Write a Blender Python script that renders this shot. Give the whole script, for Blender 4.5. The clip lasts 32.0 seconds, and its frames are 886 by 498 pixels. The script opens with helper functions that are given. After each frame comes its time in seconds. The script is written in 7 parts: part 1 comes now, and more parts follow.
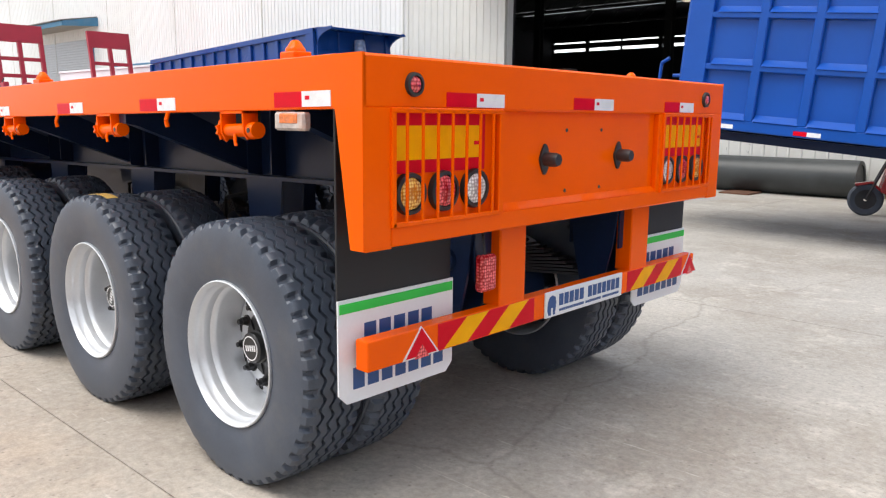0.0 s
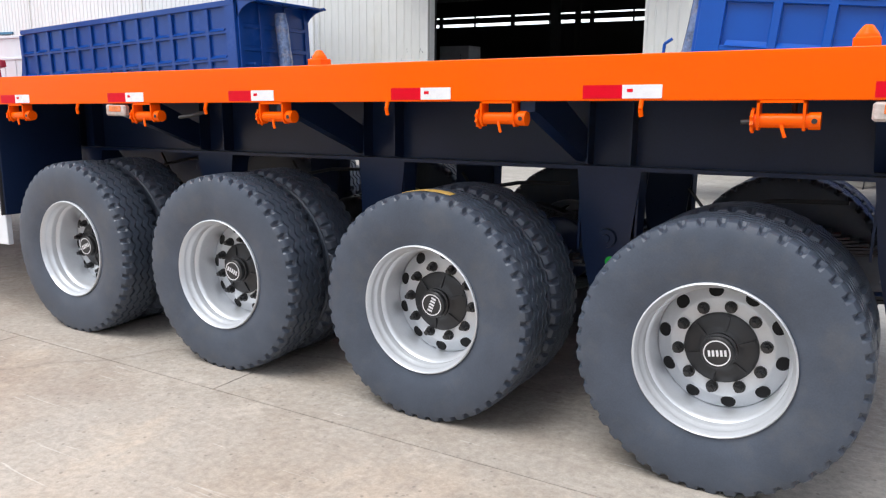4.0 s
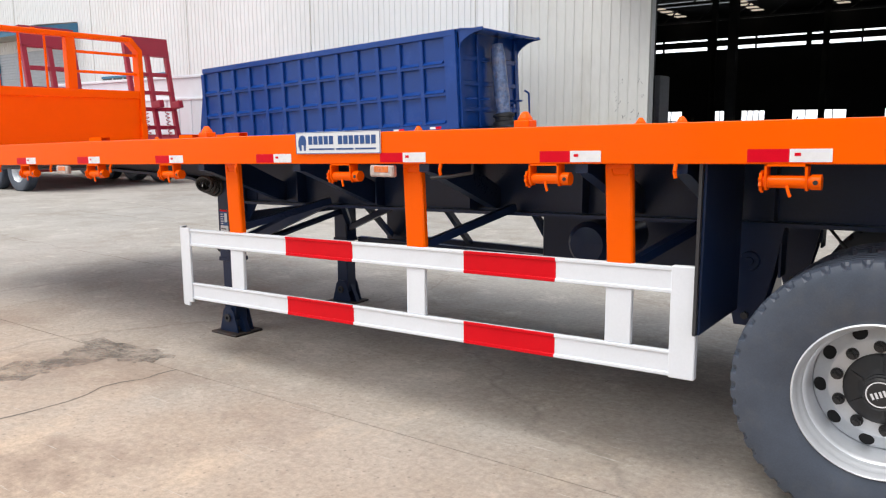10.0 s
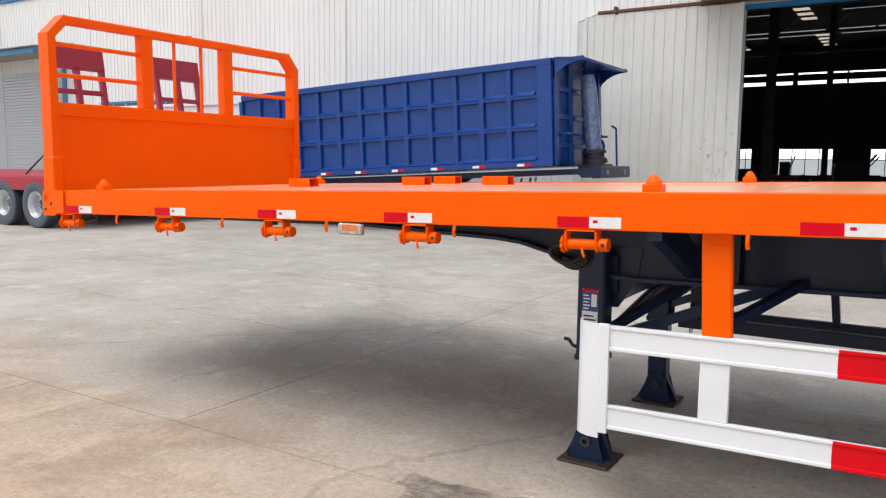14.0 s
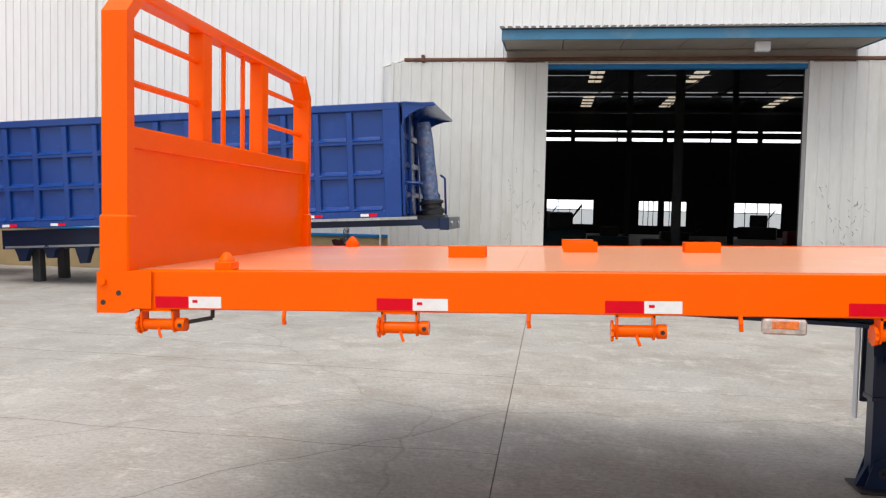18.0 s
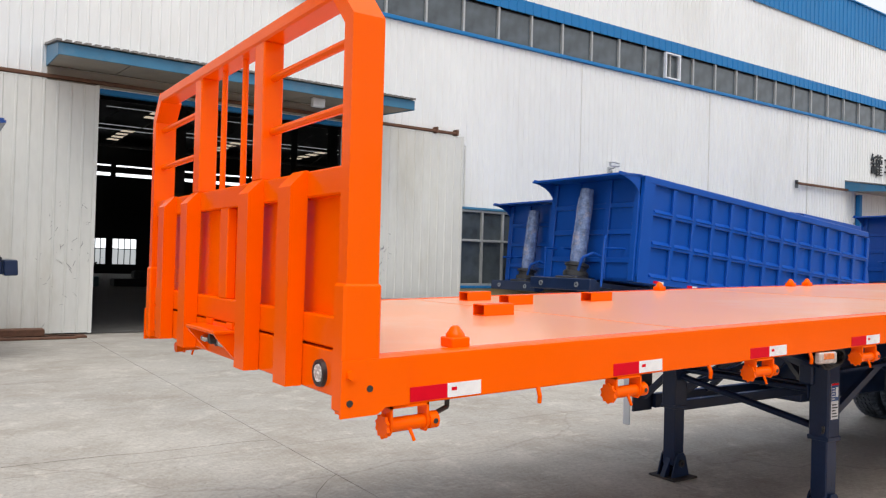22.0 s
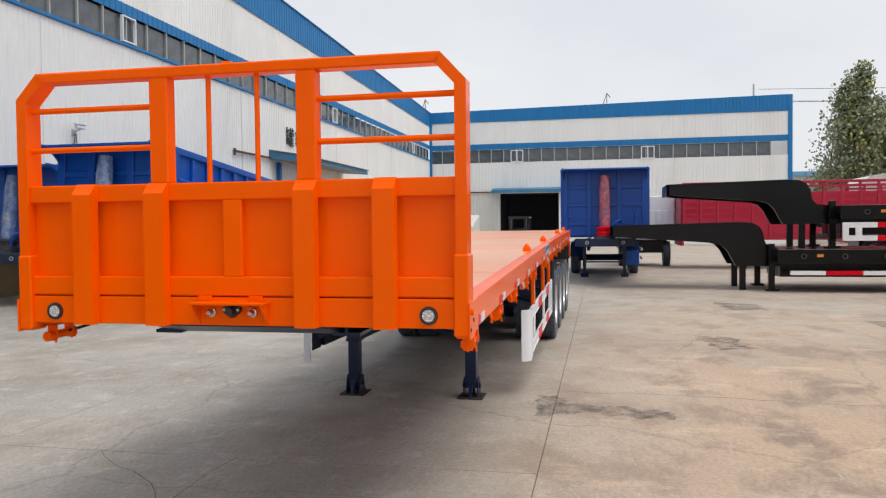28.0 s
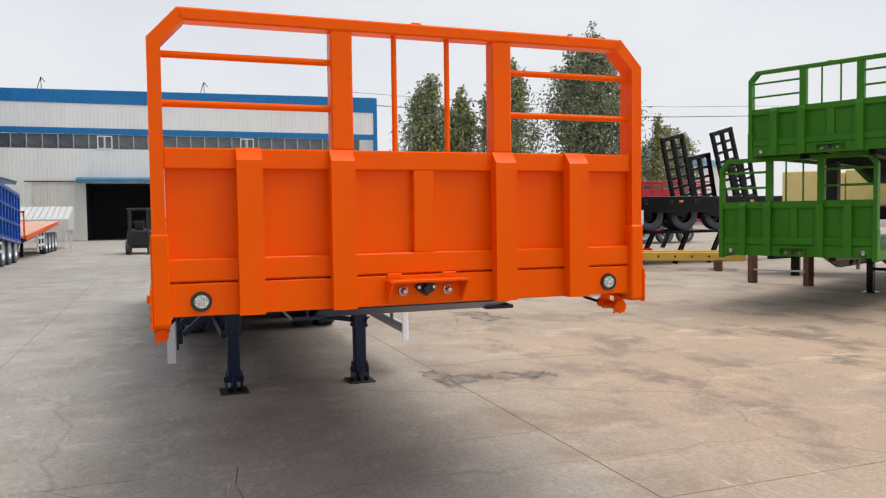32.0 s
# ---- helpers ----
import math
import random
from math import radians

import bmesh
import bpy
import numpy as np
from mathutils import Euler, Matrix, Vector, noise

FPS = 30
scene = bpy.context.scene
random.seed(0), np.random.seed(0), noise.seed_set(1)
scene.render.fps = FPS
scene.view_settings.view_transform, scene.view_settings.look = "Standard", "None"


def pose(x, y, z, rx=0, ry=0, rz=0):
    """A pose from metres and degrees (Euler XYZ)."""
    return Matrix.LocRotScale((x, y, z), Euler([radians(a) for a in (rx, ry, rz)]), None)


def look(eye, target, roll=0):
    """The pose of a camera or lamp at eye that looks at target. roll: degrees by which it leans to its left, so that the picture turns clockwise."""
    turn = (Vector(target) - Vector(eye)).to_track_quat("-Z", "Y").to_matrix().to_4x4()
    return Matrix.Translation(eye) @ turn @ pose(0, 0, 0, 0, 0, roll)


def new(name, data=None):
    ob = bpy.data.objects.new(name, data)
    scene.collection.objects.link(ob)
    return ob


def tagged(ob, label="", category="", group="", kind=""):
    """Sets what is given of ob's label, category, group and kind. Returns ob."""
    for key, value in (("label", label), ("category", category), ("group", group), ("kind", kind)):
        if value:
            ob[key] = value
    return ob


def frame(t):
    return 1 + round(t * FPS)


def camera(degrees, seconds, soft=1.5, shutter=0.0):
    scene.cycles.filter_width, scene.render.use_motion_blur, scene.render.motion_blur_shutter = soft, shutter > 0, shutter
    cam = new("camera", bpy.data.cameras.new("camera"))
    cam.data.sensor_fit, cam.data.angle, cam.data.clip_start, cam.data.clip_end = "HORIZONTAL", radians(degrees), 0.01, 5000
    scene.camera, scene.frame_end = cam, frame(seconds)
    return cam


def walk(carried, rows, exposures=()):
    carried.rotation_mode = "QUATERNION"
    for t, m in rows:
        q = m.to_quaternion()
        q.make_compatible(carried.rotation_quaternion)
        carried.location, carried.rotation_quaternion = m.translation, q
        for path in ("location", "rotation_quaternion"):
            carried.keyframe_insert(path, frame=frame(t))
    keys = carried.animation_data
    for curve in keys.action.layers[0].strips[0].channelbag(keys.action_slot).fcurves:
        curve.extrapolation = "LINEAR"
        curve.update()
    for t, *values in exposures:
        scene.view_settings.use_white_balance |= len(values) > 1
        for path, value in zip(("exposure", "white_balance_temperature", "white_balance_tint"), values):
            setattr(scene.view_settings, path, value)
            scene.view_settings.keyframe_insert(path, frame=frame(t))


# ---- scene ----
cam = camera(60.0, 32.0, soft=1.25)
PATH = [
    (0, (14.476, -1.502, 1.433), (13.139, -0.054, 1.093), 0.6),
    (0.5, (14.293, -1.597, 1.434), (12.957, -0.152, 1.079), 0.9),
    (1, (14.069, -1.849, 1.425), (12.744, -0.397, 1.055), 1.1),
    (1.5, (13.84, -2.008, 1.402), (12.556, -0.523, 1.02), 1.2),
    (2, (13.546, -2.142, 1.394), (12.323, -0.607, 1.008), 1.1),
    (2.5, (13.213, -2.361, 1.435), (12.062, -0.774, 1.042), 0.7),
    (4.5, (12.155, -2.763, 1.454), (11.188, -1.057, 1.061), 0.8),
    (5, (11.88, -2.766, 1.458), (10.924, -1.054, 1.065), 1.0),
    (5.5, (11.599, -2.815, 1.454), (10.641, -1.103, 1.067), 1.3),
    (6, (11.296, -2.917, 1.472), (10.325, -1.209, 1.096), 1.4),
    (6.5, (10.984, -2.948, 1.463), (9.985, -1.254, 1.1), 1.4),
    (7, (10.648, -2.996, 1.465), (9.61, -1.323, 1.115), 1.4),
    (7.5, (10.239, -3.04, 1.483), (9.16, -1.39, 1.15), 1.5),
    (8, (9.869, -3.007, 1.483), (8.761, -1.373, 1.161), 1.4),
    (8.5, (9.506, -3.028, 1.479), (8.376, -1.407, 1.17), 0.9),
    (9, (9.141, -3.074, 1.499), (7.999, -1.461, 1.192), 0.4),
    (9.5, (8.781, -3.023, 1.502), (7.636, -1.412, 1.191), 0.0),
    (10, (8.426, -3.031, 1.506), (7.279, -1.423, 1.194), -0.3),
    (10.5, (8.08, -3.068, 1.524), (6.933, -1.459, 1.215), -0.5),
    (11, (7.719, -3.086, 1.533), (6.578, -1.47, 1.237), -0.5),
    (11.5, (7.338, -3.134, 1.543), (6.192, -1.52, 1.256), -0.5),
    (12, (6.984, -3.188, 1.544), (5.847, -1.566, 1.266), -0.3),
    (12.5, (6.588, -3.149, 1.552), (5.461, -1.519, 1.28), 0.0),
    (13, (6.15, -3.179, 1.571), (5.037, -1.539, 1.308), 0.3),
    (13.5, (5.739, -3.147, 1.562), (4.653, -1.486, 1.314), 0.5),
    (14, (5.32, -3.133, 1.574), (4.266, -1.45, 1.345), 0.6),
    (14.5, (4.862, -3.157, 1.596), (3.854, -1.442, 1.388), 1.1),
    (16.5, (3.04, -3.138, 1.61), (2.379, -1.259, 1.437), 2.0),
    (17, (2.617, -3.132, 1.621), (2.072, -1.215, 1.464), 1.6),
    (17.5, (2.266, -3.033, 1.618), (1.852, -1.081, 1.483), 1.3),
    (18, (1.886, -3.021, 1.623), (1.616, -1.042, 1.522), 1.3),
    (18.5, (1.495, -3.016, 1.639), (1.386, -1.02, 1.57), 1.6),
    (19, (1.103, -2.908, 1.632), (1.173, -0.91, 1.585), 2.0),
    (19.5, (0.638, -2.875, 1.641), (0.88, -0.89, 1.619), 2.3),
    (20, (0.245, -2.783, 1.641), (0.665, -0.827, 1.658), 2.7),
    (20.5, (-0.113, -2.676, 1.652), (0.47, -0.764, 1.702), 3.0),
    (21, (-0.507, -2.554, 1.674), (0.237, -0.698, 1.739), 3.2),
    (21.5, (-0.798, -2.337, 1.646), (0.13, -0.566, 1.702), 2.7),
    (22, (-1.082, -2.142, 1.65), (0.042, -0.488, 1.683), 1.6),
    (22.5, (-1.34, -2.067, 1.712), (-0.032, -0.554, 1.682), 0.7),
    (23, (-1.6, -2.103, 1.694), (-0.124, -0.755, 1.633), -0.3),
    (23.5, (-1.921, -2.141, 1.69), (-0.34, -0.92, 1.594), -0.6),
    (24, (-2.208, -2.199, 1.71), (-0.566, -1.064, 1.593), -0.2),
    (24.5, (-2.464, -2.339, 1.715), (-0.78, -1.267, 1.596), 0.1),
    (25, (-2.655, -2.32, 1.72), (-0.93, -1.315, 1.607), 0.2),
    (25.5, (-2.87, -2.1, 1.678), (-1.098, -1.177, 1.568), -0.2),
    (27.5, (-3.566, -0.952, 1.7), (-1.631, -0.449, 1.626), -0.2),
    (28, (-3.656, -0.635, 1.706), (-1.698, -0.232, 1.649), -0.6),
    (28.5, (-3.721, -0.249, 1.694), (-1.743, 0.046, 1.638), -0.8),
    (29, (-3.82, 0.108, 1.686), (-1.827, 0.273, 1.628), -0.9),
    (29.5, (-3.83, 0.53, 1.671), (-1.831, 0.547, 1.613), -0.9),
    (30, (-3.821, 0.967, 1.66), (-1.826, 0.837, 1.604), -0.9),
    (30.5, (-3.813, 1.349, 1.663), (-1.832, 1.08, 1.602), -1.1),
    (31, (-3.693, 1.742, 1.665), (-1.735, 1.338, 1.59), -1.1),
    (31.5, (-3.626, 2.106, 1.636), (-1.704, 1.559, 1.552), -1.0),
    (32, (-3.549, 2.455, 1.638), (-1.673, 1.77, 1.551), -0.8),
]
walk(cam, [(t, look(eye, target, roll)) for t, eye, target, roll in PATH], exposures=[(0, 0.88, 6500, 10), (5, 0.82, 6150, 10), (7.5, 0.76, 6150, 10), (10, 0.64, 6400, 10), (13, 0.54, 6450, 10), (16, 0.6, 6500, 10), (20, 0.55, 6500, 10), (24, 0.44, 6550, 10), (27, 0.3, 6600, 10), (32, 0.26, 6600, 10)])

# ---- light ----
world = bpy.data.worlds.new("overcast_sky")
scene.world = world
world.use_nodes = True
wn, wl = world.node_tree.nodes, world.node_tree.links
wbg = wn["Background"]
sky = wn.new("ShaderNodeTexSky")
sky.sky_type, sky.sun_disc = "NISHITA", False
sky.sun_elevation, sky.sun_rotation = radians(50), radians(200)
sky.air_density, sky.dust_density, sky.ozone_density = 1.0, 3.0, 1.0
tone = wn.new("ShaderNodeMix")
tone.data_type = "RGBA"
tone.inputs[0].default_value = 0.9
wl.new(sky.outputs[0], tone.inputs[6])
wtc = wn.new("ShaderNodeTexCoord")
wmap = wn.new("ShaderNodeMapping")
wmap.inputs["Scale"].default_value = (1.6, 1.6, 4.5)
wno = wn.new("ShaderNodeTexNoise")
wno.inputs["Scale"].default_value, wno.inputs["Detail"].default_value = 1.3, 5
wra = wn.new("ShaderNodeValToRGB")
wra.color_ramp.elements[0].position, wra.color_ramp.elements[0].color = 0.3, (7.3, 7.6, 8.2, 1)
wra.color_ramp.elements[1].position, wra.color_ramp.elements[1].color = 0.75, (8.7, 8.85, 9.1, 1)
wl.new(wtc.outputs["Generated"], wmap.inputs[0])
wl.new(wmap.outputs[0], wno.inputs["Vector"])
wl.new(wno.outputs["Fac"], wra.inputs[0])
wl.new(wra.outputs[0], tone.inputs[7])
wl.new(tone.outputs[2], wbg.inputs[0])
wbg.inputs[1].default_value = 0.088
sun = new("sun", bpy.data.lights.new("sun", "SUN"))
sun.data.energy, sun.data.angle, sun.data.color = 1.6, radians(40), (1.0, 0.96, 0.9)
sun.matrix_world = look((0, 0, 20), (4, 9, 0))


# ---- materials ----
def surf(name, color, rough=0.5, metal=0.0, vary=0.12, size=6.0, bump=0.0, fine=90.0, dirt=None, dirty=0.0, coat=0.0, random=0.0, stretch=(1, 1, 1), spec=0.5):
    """A procedural surface: large and fine variation of colour and gloss, relief, and a second tone where it is dirty."""
    m = bpy.data.materials.new(name)
    m.use_nodes = True
    n, l = m.node_tree.nodes, m.node_tree.links
    p = n["Principled BSDF"]
    tc = n.new("ShaderNodeTexCoord")
    mp = n.new("ShaderNodeMapping")
    mp.inputs["Scale"].default_value = stretch
    l.new(tc.outputs["Object"], mp.inputs[0])
    big, small = n.new("ShaderNodeTexNoise"), n.new("ShaderNodeTexNoise")
    big.inputs["Scale"].default_value, big.inputs["Detail"].default_value = size, 5
    small.inputs["Scale"].default_value, small.inputs["Detail"].default_value = fine, 3
    for t in (big, small):
        l.new(mp.outputs[0], t.inputs["Vector"])
    mixv = n.new("ShaderNodeMath")
    mixv.operation = "MULTIPLY_ADD"
    mixv.inputs[1].default_value, mixv.inputs[2].default_value = 0.35, 0.0
    l.new(small.outputs["Fac"], mixv.inputs[0])
    both = n.new("ShaderNodeMath")
    both.operation = "MULTIPLY_ADD"
    both.inputs[1].default_value = 0.65
    l.new(big.outputs["Fac"], both.inputs[0])
    l.new(mixv.outputs[0], both.inputs[2])
    ramp = n.new("ShaderNodeValToRGB")
    lo, hi = [max(0, c * (1 - vary)) for c in color], [min(1, c * (1 + vary)) for c in color]
    ramp.color_ramp.elements[0].position, ramp.color_ramp.elements[0].color = 0.3, (*lo, 1)
    ramp.color_ramp.elements[1].position, ramp.color_ramp.elements[1].color = 0.7, (*hi, 1)
    l.new(both.outputs[0], ramp.inputs[0])
    out = ramp.outputs[0]
    if dirty:
        dn = n.new("ShaderNodeTexNoise")
        dn.inputs["Scale"].default_value, dn.inputs["Detail"].default_value, dn.inputs["Roughness"].default_value = size * 0.6, 8, 0.7
        l.new(mp.outputs[0], dn.inputs["Vector"])
        dr = n.new("ShaderNodeValToRGB")
        dr.color_ramp.elements[0].position, dr.color_ramp.elements[1].position = 0.52, 0.75
        l.new(dn.outputs["Fac"], dr.inputs[0])
        sc = n.new("ShaderNodeMath")
        sc.operation, sc.inputs[1].default_value = "MULTIPLY", dirty
        l.new(dr.outputs[0], sc.inputs[0])
        mx = n.new("ShaderNodeMix")
        mx.data_type = "RGBA"
        l.new(sc.outputs[0], mx.inputs[0])
        l.new(out, mx.inputs[6])
        mx.inputs[7].default_value = (*(dirt or (0.25, 0.22, 0.18)), 1)
        out = mx.outputs[2]
    if random:
        oi = n.new("ShaderNodeObjectInfo")
        hs = n.new("ShaderNodeHueSaturation")
        mr = n.new("ShaderNodeMapRange")
        mr.inputs[3].default_value, mr.inputs[4].default_value = 1 - random, 1 + random
        l.new(oi.outputs["Random"], mr.inputs[0])
        l.new(mr.outputs[0], hs.inputs["Value"])
        l.new(out, hs.inputs["Color"])
        out = hs.outputs[0]
    l.new(out, p.inputs["Base Color"])
    rr = n.new("ShaderNodeMapRange")
    rr.inputs[3].default_value, rr.inputs[4].default_value = max(0.03, rough - 0.08), min(1, rough + 0.08)
    l.new(both.outputs[0], rr.inputs[0])
    l.new(rr.outputs[0], p.inputs["Roughness"])
    p.inputs["Metallic"].default_value = metal
    p.inputs["Specular IOR Level"].default_value = spec
    p.inputs["Coat Weight"].default_value, p.inputs["Coat Roughness"].default_value = coat, 0.12
    if bump:
        b = n.new("ShaderNodeBump")
        b.inputs["Strength"].default_value, b.inputs["Distance"].default_value = min(1, bump), 0.01
        l.new(both.outputs[0], b.inputs["Height"])
        l.new(b.outputs[0], p.inputs["Normal"])
    return m


def glow(name, color, strength):
    m = bpy.data.materials.new(name)
    m.use_nodes = True
    p = m.node_tree.nodes["Principled BSDF"]
    p.inputs["Base Color"].default_value = (*color, 1)
    p.inputs["Emission Color"].default_value = (*color, 1)
    p.inputs["Emission Strength"].default_value = strength
    return m


ORANGE = surf("orange_paint", (0.94, 0.116, 0.0), 0.19, vary=0.04, size=0.8, bump=0.035, fine=5, coat=0.02, spec=0.11)
# same orange paled to salmon: grazing sky reflection mixed into both tones
DECK = surf("deck_orange_sky_sheen", (0.9, 0.36, 0.17), 0.42, vary=0.06, size=0.9, bump=0.08, fine=45, dirt=(0.86, 0.54, 0.4), dirty=0.75, coat=0.5, spec=0.6)
BLACK = surf("chassis_black_paint", (0.009, 0.021, 0.062), 0.3, vary=0.25, size=2, bump=0.03, coat=0.03, spec=0.32)
LOWBLACK = surf("black_gloss_paint", (0.004, 0.004, 0.005), 0.22, vary=0.3, size=2, bump=0.03, spec=0.25)
RUBBER = surf("tyre_rubber", (0.058, 0.072, 0.1), 0.42, vary=0.22, size=7, bump=0.1, fine=160, dirt=(0.15, 0.14, 0.125), dirty=0.3)
RUBFLAP = surf("mudflap_rubber", (0.012, 0.013, 0.016), 0.55, vary=0.2, size=4, bump=0.06)
SILVER = surf("rim_silver", (0.66, 0.68, 0.71), 0.34, 0.4, vary=0.06, size=5, bump=0.02)
HOLEBLK = surf("dark_hole", (0.008, 0.008, 0.009), 0.8, vary=0.2)
HUBBLK = surf("hub_black", (0.022, 0.022, 0.024), 0.42, vary=0.25, size=20, bump=0.1)
WHITE = surf("white_paint", (0.77, 0.8, 0.85), 0.35, vary=0.04, size=3, bump=0.02, dirt=(0.56, 0.56, 0.55), dirty=0.15, coat=0.2)
REDP = surf("red_band_paint", (0.66, 0.004, 0.012), 0.35, vary=0.06, size=4, coat=0.03, spec=0.12)
RREF = surf("red_reflective_tape", (0.66, 0.003, 0.018), 0.3, vary=0.1, size=12, fine=300, bump=0.05, spec=0.1)
WREF = surf("white_reflective_tape", (0.78, 0.78, 0.8), 0.28, vary=0.05, size=12, fine=300, bump=0.05)
YREF = surf("yellow_reflective_tape", (0.92, 0.42, 0.0), 0.3, vary=0.1, size=12, fine=300, bump=0.05, spec=0.1)


def leds(name, color, gap):
    """A ribbed lens with rows of small bright diodes behind it."""
    m = surf(name, color, 0.14, vary=0.3, size=60, bump=0.4, fine=150, coat=0.5)
    n, l = m.node_tree.nodes, m.node_tree.links
    p = n["Principled BSDF"]
    tc, vo, ra = n.new("ShaderNodeTexCoord"), n.new("ShaderNodeTexVoronoi"), n.new("ShaderNodeValToRGB")
    vo.inputs["Scale"].default_value, vo.inputs["Randomness"].default_value = 85, 0.35
    l.new(tc.outputs["Object"], vo.inputs["Vector"])
    ra.color_ramp.elements[0].position, ra.color_ramp.elements[0].color = 0.25, (*[min(1, c * 1.6 + 0.12) for c in color], 1)
    ra.color_ramp.elements[1].position, ra.color_ramp.elements[1].color = 0.6, (*gap, 1)
    l.new(vo.outputs["Distance"], ra.inputs[0])
    l.new(ra.outputs[0], p.inputs["Base Color"])
    return m


REDLENS = leds("red_lamp_lens", (0.58, 0.004, 0.012), (0.34, 0.003, 0.008))
AMBER = leds("amber_lamp_lens", (0.85, 0.33, 0.005), (0.55, 0.17, 0.002))
CLEAR = leds("clear_lamp_lens", (0.75, 0.74, 0.73), (0.42, 0.41, 0.4))
WRAPLENS = surf("film_wrapped_lens", (0.5, 0.43, 0.4), 0.16, vary=0.35, size=22, bump=0.8, fine=70, dirt=(0.62, 0.22, 0.09), dirty=0.8, coat=0.6)
ORLENS = surf("orange_lamp_lens", (0.72, 0.17, 0.03), 0.2, vary=0.35, size=45, bump=0.5, fine=110, dirt=(0.6, 0.42, 0.36), dirty=0.5, coat=0.4)
GREENTAPE = surf("green_tape", (0.02, 0.55, 0.06), 0.4, vary=0.06)
BLUEINK = surf("blue_print", (0.015, 0.07, 0.24), 0.4, vary=0.05)
PLATEW = surf("plate_white", (0.75, 0.77, 0.79), 0.3, vary=0.03)
CHROME = surf("bright_bolt_metal", (0.6, 0.6, 0.6), 0.25, 0.9, vary=0.1)
BLUE = surf("tipper_blue_paint", (0.004, 0.072, 0.38), 0.32, vary=0.12, size=1.2, bump=0.03, dirt=(0.012, 0.08, 0.32), dirty=0.25, coat=0.1, spec=0.3)
NAVY = surf("tipper_navy_paint", (0.006, 0.046, 0.235), 0.26, vary=0.14, size=1.2, bump=0.03, dirt=(0.015, 0.05, 0.17), dirty=0.3, coat=0.15, spec=0.35)
DARKRED = surf("ramp_red_paint", (0.36, 0.012, 0.035), 0.42, vary=0.12, size=2, bump=0.03)
CRIMSON = surf("crimson_paint", (0.42, 0.01, 0.04), 0.45, vary=0.12, size=1, bump=0.02)
GREEN = surf("green_paint", (0.04, 0.2, 0.012), 0.4, vary=0.1, size=1.5, bump=0.03, coat=0.05, spec=0.25)
YELLOW = surf("yellow_paint", (0.66, 0.42, 0.06), 0.5, vary=0.12, size=2, dirt=(0.3, 0.2, 0.08), dirty=0.3)
STEEL = surf("dark_steel", (0.05, 0.05, 0.055), 0.5, 0.4, vary=0.25, size=4, bump=0.08)
RUST = surf("rusty_steel", (0.13, 0.06, 0.035), 0.8, 0.1, vary=0.35, size=9, bump=0.25)
GALV = surf("galvanised_steel", (0.45, 0.47, 0.5), 0.42, 0.7, vary=0.12, size=8)
CLAD = surf("white_wall_cladding", (0.8, 0.81, 0.81), 0.42, vary=0.05, size=0.5, fine=8, bump=0.02, dirt=(0.52, 0.49, 0.42), dirty=0.3, stretch=(1, 1, 0.22), random=0.02)
DOORW = surf("sliding_door_cladding", (0.66, 0.66, 0.63), 0.5, vary=0.08, size=0.9, fine=12, bump=0.03, dirt=(0.42, 0.38, 0.29), dirty=0.5, stretch=(1, 1, 0.25), random=0.02)
TRIMBLUE = surf("blue_wall_trim", (0.012, 0.175, 0.44), 0.42, vary=0.08, size=0.8, stretch=(1, 1, 0.3), dirt=(0.05, 0.2, 0.4), dirty=0.3, spec=0.3)
CANBLUE = surf("canopy_blue", (0.04, 0.18, 0.32), 0.5, vary=0.15, size=2, dirt=(0.22, 0.27, 0.3), dirty=0.5)
SOFFIT = surf("canopy_soffit", (0.31, 0.285, 0.245), 0.7, vary=0.15, size=2, dirt=(0.2, 0.17, 0.13), dirty=0.5)
ROOFM = surf("canopy_roof_sheet", (0.2, 0.19, 0.18), 0.6, 0.2, vary=0.25, size=3)
GLASSY = surf("window_glass_dark", (0.07, 0.085, 0.095), 0.08, vary=0.5, size=1.1, fine=4, spec=0.8)
MULL = surf("window_frame_grey", (0.42, 0.43, 0.43), 0.45, 0.3, vary=0.08)
MULLD = surf("window_frame_dark", (0.12, 0.13, 0.14), 0.45, 0.3, vary=0.1)
PLINTH = surf("plinth_ochre", (0.42, 0.32, 0.17), 0.8, vary=0.15, size=2, bump=0.1, dirt=(0.25, 0.22, 0.16), dirty=0.5)
# near-black base: the shade indoors is put into the sheet colour
INSHADE = surf("workshop_inside_shade", (0.014, 0.015, 0.02), 0.8, vary=0.3, size=0.7)
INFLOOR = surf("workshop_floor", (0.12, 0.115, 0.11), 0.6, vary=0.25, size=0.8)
TEALGLOW = surf("machine_teal", (0.03, 0.11, 0.14), 0.5, vary=0.2)
PLASTICWRAP = surf("wrapped_cylinder_film", (0.13, 0.19, 0.36), 0.2, vary=0.6, size=9, bump=0.6, fine=40, dirt=(0.5, 0.42, 0.42), dirty=0.6, coat=0.4)
FILMRED = surf("red_wrapped_film", (0.42, 0.1, 0.13), 0.2, vary=0.6, size=9, bump=0.6, fine=40, dirt=(0.05, 0.08, 0.26), dirty=0.9, coat=0.4)
SIGNINK = surf("sign_dark_letters", (0.02, 0.025, 0.03), 0.6, vary=0.1)
DARKPIPE = surf("dark_pipe", (0.035, 0.04, 0.042), 0.45, vary=0.3, size=3, bump=0.05)
CLOTH = surf("maroon_quilt", (0.13, 0.035, 0.045), 0.9, vary=0.3, size=14, bump=0.3)
SCOOTRED = surf("scooter_red_plastic", (0.32, 0.01, 0.015), 0.25, vary=0.1, coat=0.4)
